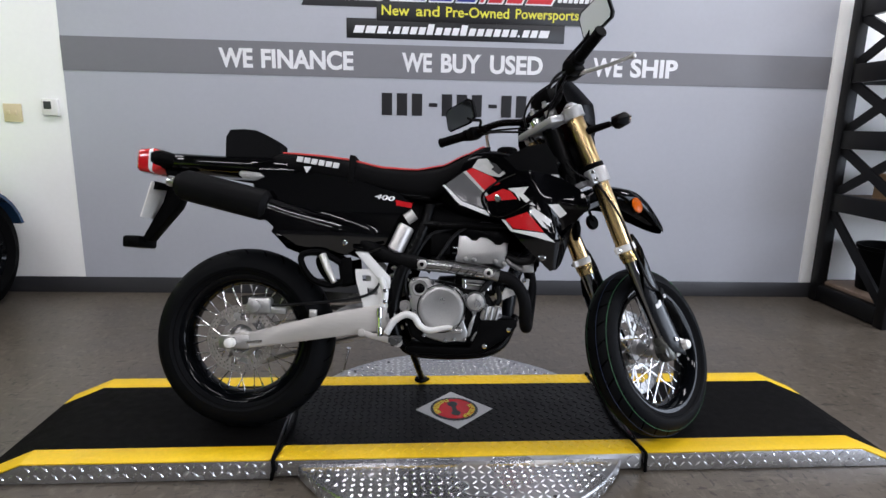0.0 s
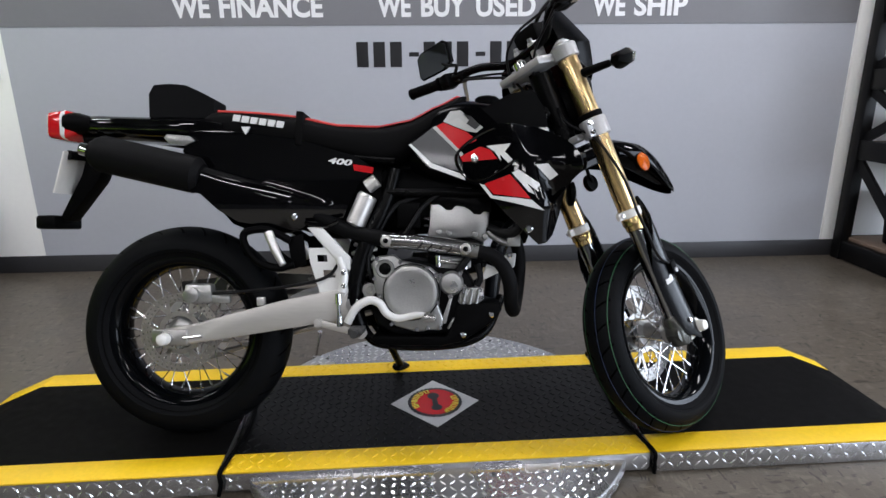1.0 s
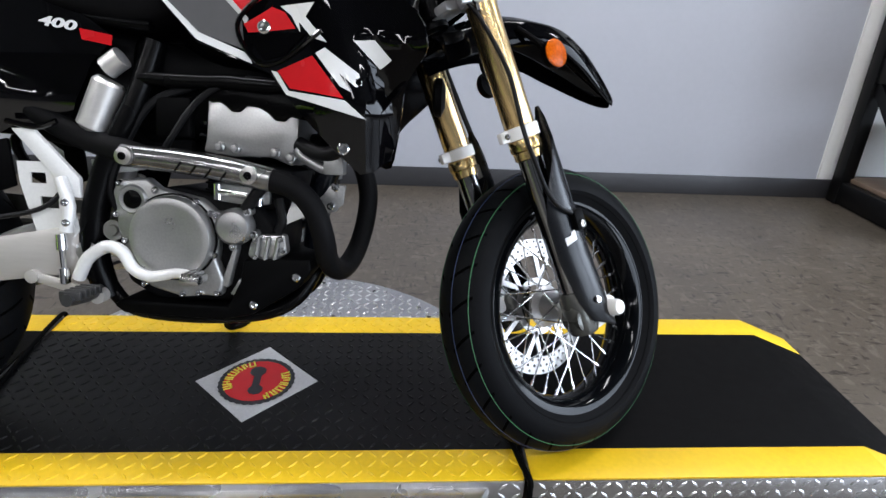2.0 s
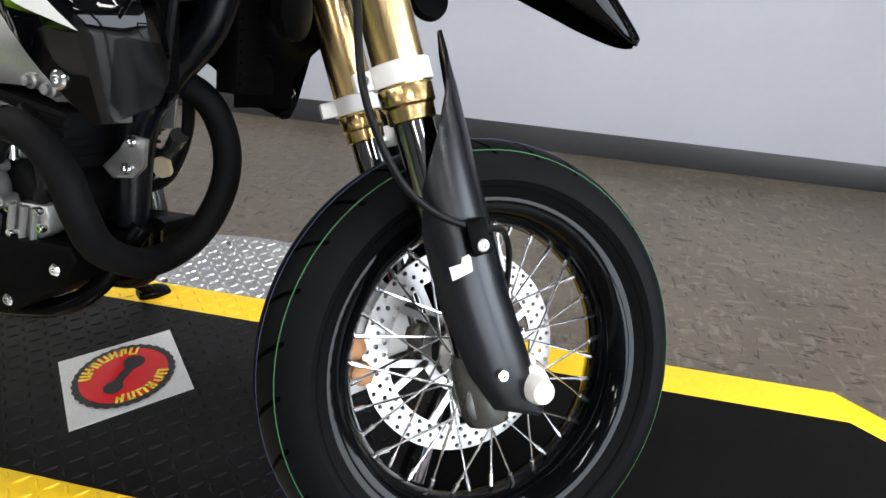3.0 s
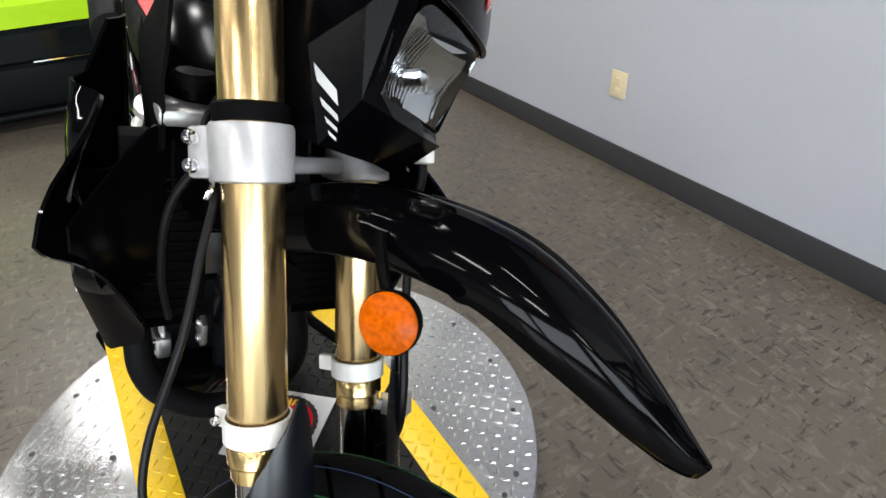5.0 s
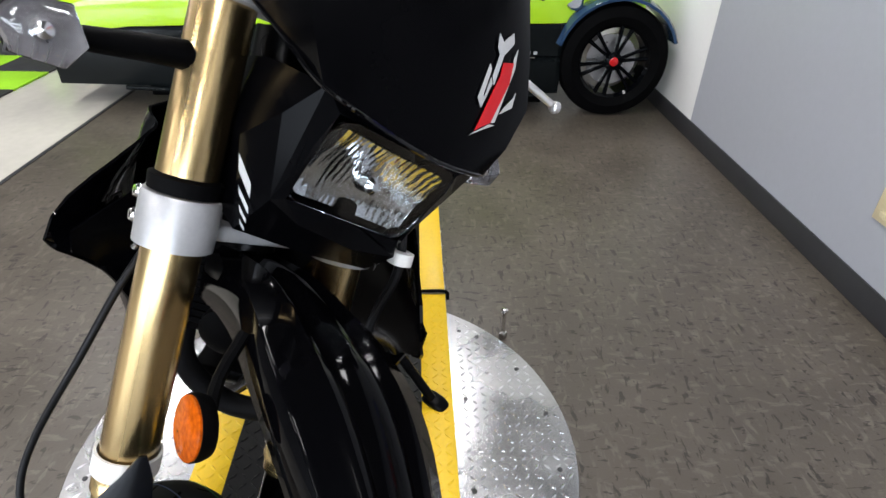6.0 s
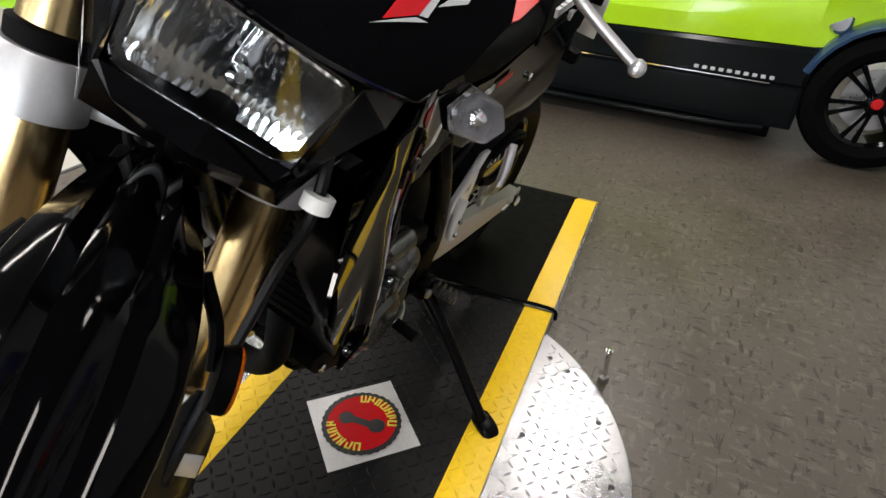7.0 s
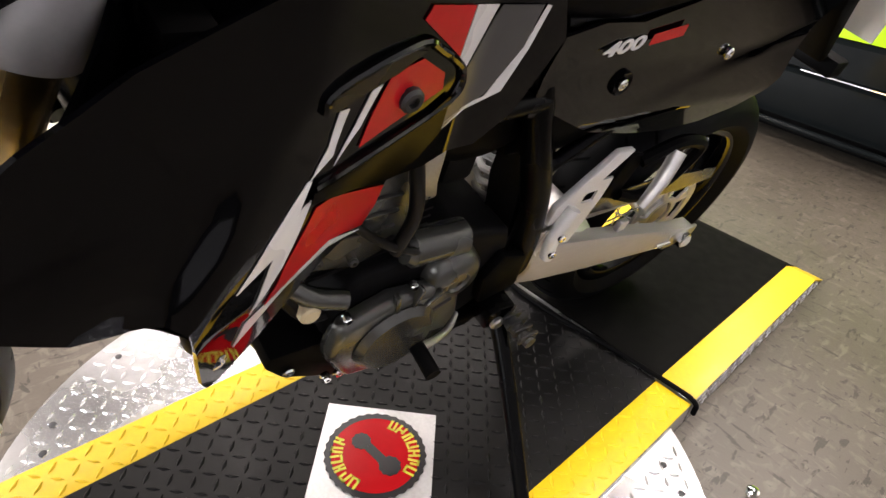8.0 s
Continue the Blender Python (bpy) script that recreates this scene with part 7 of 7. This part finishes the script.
# -- radiator shrouds with their decals
DECALS = (
    ("pale_field", PALE, [(0.055, 0.915), (0.082, 0.917), (0.143, 0.866), (0.126, 0.854), (0.099, 0.860), (0.036, 0.887)]),
    ("red_field", RED, [(0.017, 0.875), (0.036, 0.885), (0.099, 0.858), (0.127, 0.834), (0.077, 0.813)]),
    ("grey_field", DGREY, [(-0.051, 0.828), (0.007, 0.871), (0.077, 0.802), (0.082, 0.751), (0.003, 0.776)]),
    ("white_line", LIGHT, [(-0.058, 0.825), (0.000, 0.764), (0.096, 0.728), (0.090, 0.744), (0.006, 0.775), (-0.052, 0.828)]),
    ("pale_line", PALE, [(0.007, 0.871), (0.017, 0.876), (0.090, 0.800), (0.084, 0.790), (0.077, 0.802)]),
    ("red_field", RED, [(0.081, 0.792), (0.135, 0.816), (0.160, 0.806), (0.180, 0.780), (0.089, 0.778)]),
    ("white_flash", LIGHT, [(0.151, 0.816), (0.213, 0.818), (0.198, 0.797), (0.235, 0.758), (0.210, 0.765), (0.186, 0.790), (0.189, 0.773), (0.172, 0.800)]),
    ("red_field", RED, [(0.146, 0.716), (0.211, 0.738), (0.264, 0.674), (0.170, 0.688)]),
    ("white_line", LIGHT, [(0.133, 0.717), (0.163, 0.678), (0.300, 0.643), (0.266, 0.671), (0.168, 0.684), (0.146, 0.714)]),
    ("white_flash", LIGHT, [(0.216, 0.742), (0.232, 0.750), (0.304, 0.701), (0.283, 0.692), (0.256, 0.712), (0.276, 0.684), (0.258, 0.692)]),
    ("white_patch", LIGHT, [(0.276, 0.763), (0.309, 0.765), (0.336, 0.737), (0.317, 0.723)]),
)


LEFT_DECALS = (
    ("grey_field", DGREY, [(0.016, 0.824), (-0.034, 0.823), (-0.028, 0.782), (0.001, 0.735), (0.074, 0.701), (0.042, 0.767)]),
    ("red_field", RED, [(0.120, 0.832), (0.114, 0.842), (0.057, 0.831), (0.058, 0.787)]),
    ("white_line", LIGHT, [(0.055, 0.831), (0.021, 0.825), (0.044, 0.770), (0.057, 0.786)]),
    ("white_line", LIGHT, [(-0.038, 0.823), (-0.044, 0.822), (-0.036, 0.781), (-0.020, 0.736), (0.079, 0.700), (0.072, 0.711), (-0.000, 0.733), (-0.028, 0.783)]),
    ("red_field", RED, [(0.142, 0.796), (0.108, 0.799), (0.074, 0.777), (0.069, 0.760), (0.108, 0.752), (0.165, 0.742), (0.155, 0.769)]),
    ("white_flash", LIGHT, [(0.191, 0.783), (0.182, 0.782), (0.193, 0.748), (0.213, 0.739), (0.198, 0.757)]),
    ("white_flash", LIGHT, [(0.161, 0.789), (0.151, 0.791), (0.167, 0.761), (0.191, 0.739), (0.173, 0.764)]),
    ("white_flash", LIGHT, [(0.216, 0.739), (0.212, 0.738), (0.223, 0.721), (0.239, 0.697), (0.279, 0.687), (0.251, 0.713)]),
    ("white_flash", LIGHT, [(0.220, 0.721), (0.212, 0.722), (0.237, 0.677), (0.265, 0.647), (0.245, 0.702)]),
    ("red_field", RED, [(0.207, 0.712), (0.189, 0.711), (0.120, 0.680), (0.134, 0.635), (0.185, 0.660), (0.250, 0.639), (0.234, 0.674)]),
    ("white_line", LIGHT, [(0.134, 0.628), (0.181, 0.647), (0.230, 0.638), (0.275, 0.606), (0.268, 0.635), (0.249, 0.640), (0.185, 0.660)]),
)


def right_face(u, v):
    """Decal face, then past an upright crease the flared and folded front face."""
    ur = min(0.300, max(0.212, 0.300 - 0.40 * (v - 0.655)))
    d = max(0.0, u - ur)
    y = 0.127 + 0.071 * smooth((min(u, ur) - 0.06) / 0.20) - 0.25 * d + 3.2 * d * d
    zk = 0.785 - 0.033 * min(1.0, max(0.0, (u - 0.25) / 0.142))
    w = smooth(d / 0.045)
    return y - w * (0.30 * max(0.0, v - zk) + 0.45 * max(0.0, zk - v)) - (1 - w) * 0.30 * max(0.0, 0.66 - v)


def left_face(u, v):
    ur = min(0.312, max(0.205, 0.312 - 0.80 * (v - 0.684)))
    d = max(0.0, u - ur)
    b = min(u, ur)
    y = 0.104 + 0.32 * max(0.0, b - 0.02) + 0.6 * max(0.0, b - 0.15) ** 2 + 0.22 * d + 0.25 * d * d
    y += 0.014 * smooth((b - 0.08) / 0.20) * smooth((0.775 - v) / 0.08) - 0.20 * max(0.0, 0.66 - v)
    zk = 0.757 - 0.015 * min(1.0, max(0.0, (u - 0.25) / 0.142))
    return y - smooth(d / 0.045) * (0.05 * max(0.0, v - zk) + 0.25 * max(0.0, zk - v))


def shroud(s):
    face_y = right_face if s < 0 else left_face

    def lift(d):
        return lambda u, v: (u, s * (face_y(u, v) + d), v)

    if s < 0:
        front = [(0.275, 0.866), (0.315, 0.850), (0.350, 0.830), (0.374, 0.810), (0.389, 0.786), (0.396, 0.756), (0.390, 0.742), (0.374, 0.724), (0.362, 0.706), (0.356, 0.690), (0.348, 0.635), (0.328, 0.582), (0.306, 0.560), (0.288, 0.556)]
        rear = [(0.256, 0.585), (0.200, 0.640), (0.133, 0.712), (0.098, 0.724), (0.000, 0.760), (-0.062, 0.826)]
    else:
        front = [(0.322, 0.842), (0.348, 0.829), (0.374, 0.817), (0.394, 0.805), (0.407, 0.788), (0.414, 0.765), (0.413, 0.747), (0.405, 0.733), (0.376, 0.707), (0.350, 0.695), (0.325, 0.690), (0.314, 0.680), (0.309, 0.630), (0.302, 0.575), (0.296, 0.556), (0.286, 0.553)]
        rear = [(0.255, 0.566), (0.222, 0.590), (0.180, 0.622), (0.132, 0.640), (0.118, 0.682), (0.063, 0.670), (-0.012, 0.672), (-0.052, 0.706), (-0.086, 0.786), (-0.060, 0.832)]
    outline = [(0.055, 0.919), (0.133, 0.924), (0.181, 0.872), (0.235, 0.868)] + front + rear + [(0.001, 0.876)]
    sh = b_part("radiator_shroud", panel(outline, lift(0.0), -0.004 * s, 0.012), SHROUDGLOSS, "glossy black radiator shroud with red and white decals", sharp=28)
    for nm, mat, poly in DECALS if s < 0 else DECALS[:1] + LEFT_DECALS:
        part(nm, panel(poly, lift(0.0048 if s < 0 else 0.0060), 0.0008 * s, 0.015 if s < 0 else 0.008), mat, sh)
    part("pale_mark", panel([(0.088, 0.908), (0.106, 0.888), (0.098, 0.880), (0.122, 0.862), (0.134, 0.872), (0.112, 0.898)], lift(0.0062), 0.0006 * s, 0.03), INK, sh)
    if s < 0:
        loop = [(0.173, 0.862), (0.130, 0.845), (0.090, 0.818), (0.070, 0.790), (0.082, 0.755), (0.112, 0.728), (0.150, 0.730), (0.192, 0.752), (0.225, 0.775)]
        part("air_scoop_rim", tube([(u, s * (face_y(u, v) + 0.005), v) for u, v in loop], 0.0045, 8, 4), BLACK, sh, "black scoop rim")
        part("scoop_floor", panel([(0.088, 0.770), (0.120, 0.733), (0.160, 0.740), (0.200, 0.772), (0.150, 0.776)], lift(0.0065), 0.001 * s, 0.03), COWL, sh)
        part("scoop_edge", panel([(0.165, 0.838), (0.205, 0.838), (0.228, 0.815), (0.190, 0.822)], lift(0.0065), 0.001 * s, 0.03), COWL, sh)
    else:
        loop = [(0.206, 0.788), (0.198, 0.803), (0.120, 0.815), (0.088, 0.801), (0.048, 0.773), (0.045, 0.747), (0.092, 0.736), (0.171, 0.730), (0.211, 0.731)]
        part("air_scoop_rim", tube([(u, face_y(u, v) + 0.006, v) for u, v in loop], 0.0040, 8, 4), BLACK, sh, "black scoop rim")
        part("scoop_edge", panel([(0.208, 0.790), (0.205, 0.802), (0.129, 0.812), (0.109, 0.807), (0.136, 0.797), (0.195, 0.786)], lift(0.0078), 0.0012, 0.010), GUARDM, sh, "slate grey scoop lip")
        part("scoop_floor", panel([(0.213, 0.721), (0.211, 0.731), (0.171, 0.730), (0.092, 0.736), (0.055, 0.750), (0.054, 0.710), (0.080, 0.692), (0.108, 0.686)], lift(0.0084), 0.0012, 0.010), COWL, sh, "black scoop wedge")
    part("bolt", bolt(0.121 if s < 0 else 0.116, s * (face_y(0.121, 0.785) + 0.005), 0.785 if s < 0 else 0.768, 0.011, 0.008, "y", s), CHROME if s < 0 else DARKSTEEL, sh)
    part("bolt", bolt(0.290 if s > 0 else 0.262, s * (face_y(0.28, 0.596) + 0.002), 0.596, 0.010, 0.007, "y", s), CHROME, sh)
    # inner wing that turns towards the fork
    low = 0.746 if s < 0 else 0.738
    far = 0.197 if s < 0 else 0.232
    inner = panel([(0.0, 0.572), (0.76, 0.572), (0.82, 0.66), (0.90, low - 0.020), (1.0, low), (1.0, 0.775), (0.4, 0.850), (0.0, 0.860)], lambda u, v: (0.285 + (0.092 * u * u + (0.012 if s < 0 else 0.028) * u) * (0.12 + 0.88 * smooth((v - 0.60) / 0.13)), s * (0.065 + (far - 0.065) * u), v), 0.003 * s, 0.04)
    part("inner_wing", inner, COWL, sh)
    rad = b_part("radiator", box(0.262, 0.296, 0.055 * s, 0.148 * s, 0.590, 0.836, 0.004), RUBBER, "dark radiator")
    for k in range(14):
        part("fin", box(0.2965, 0.299, 0.060 * s, 0.143 * s, 0.602 + k * 0.014, 0.605 + k * 0.014), RUBBER, rad)
    part("tank", box(0.250, 0.325, 0.036 * s, 0.112 * s, 0.856, 0.876, 0.007), CASTMID if s < 0 else PIPE, rad)


both(shroud)
# Black sheets added in place of the dark mass between tank and fork.
for s in (-1, 1):
    b_part("gap_sheet", panel([(0.100, 0.930), (0.150, 0.928), (0.215, 0.966), (0.280, 0.982), (0.308, 0.935), (0.325, 0.868), (0.320, 0.830), (0.290, 0.812), (0.235, 0.825), (0.172, 0.860)], lambda u, v: (u, s * (0.118 - 0.10 * max(0, u - 0.22) - 0.20 * max(0, v - 0.90)), v), 0.004 * s, 0.03), RUBBER, "black sheet filling the dark gap between tank and fork", sharp=30)
b_part("radiator_cap", turned([(0.014, 0.864), (0.014, 0.876), (0.025, 0.878), (0.026, 0.888), (0.020, 0.894), (0.001, 0.895)], 20, "z", (0.280, -0.070, 0.014)), MATT)
b_part("horn", turned([(0.030, 0), (0.036, 0.004), (0.036, 0.016), (0.020, 0.022), (0.001, 0.022)], 24, "x", (0.395, 0.0, 0.70)), MATT)
b_part("front_wire", tube([(0.36, -0.05, 0.86), (0.345, -0.10, 0.78), (0.33, -0.11, 0.68), (0.31, -0.10, 0.60)], 0.005, 8), HOSE)
b_part("upper_hose", tube([(0.30, 0.05, 0.93), (0.24, 0.085, 0.90), (0.20, 0.09, 0.80)], 0.010, 8), HOSE)
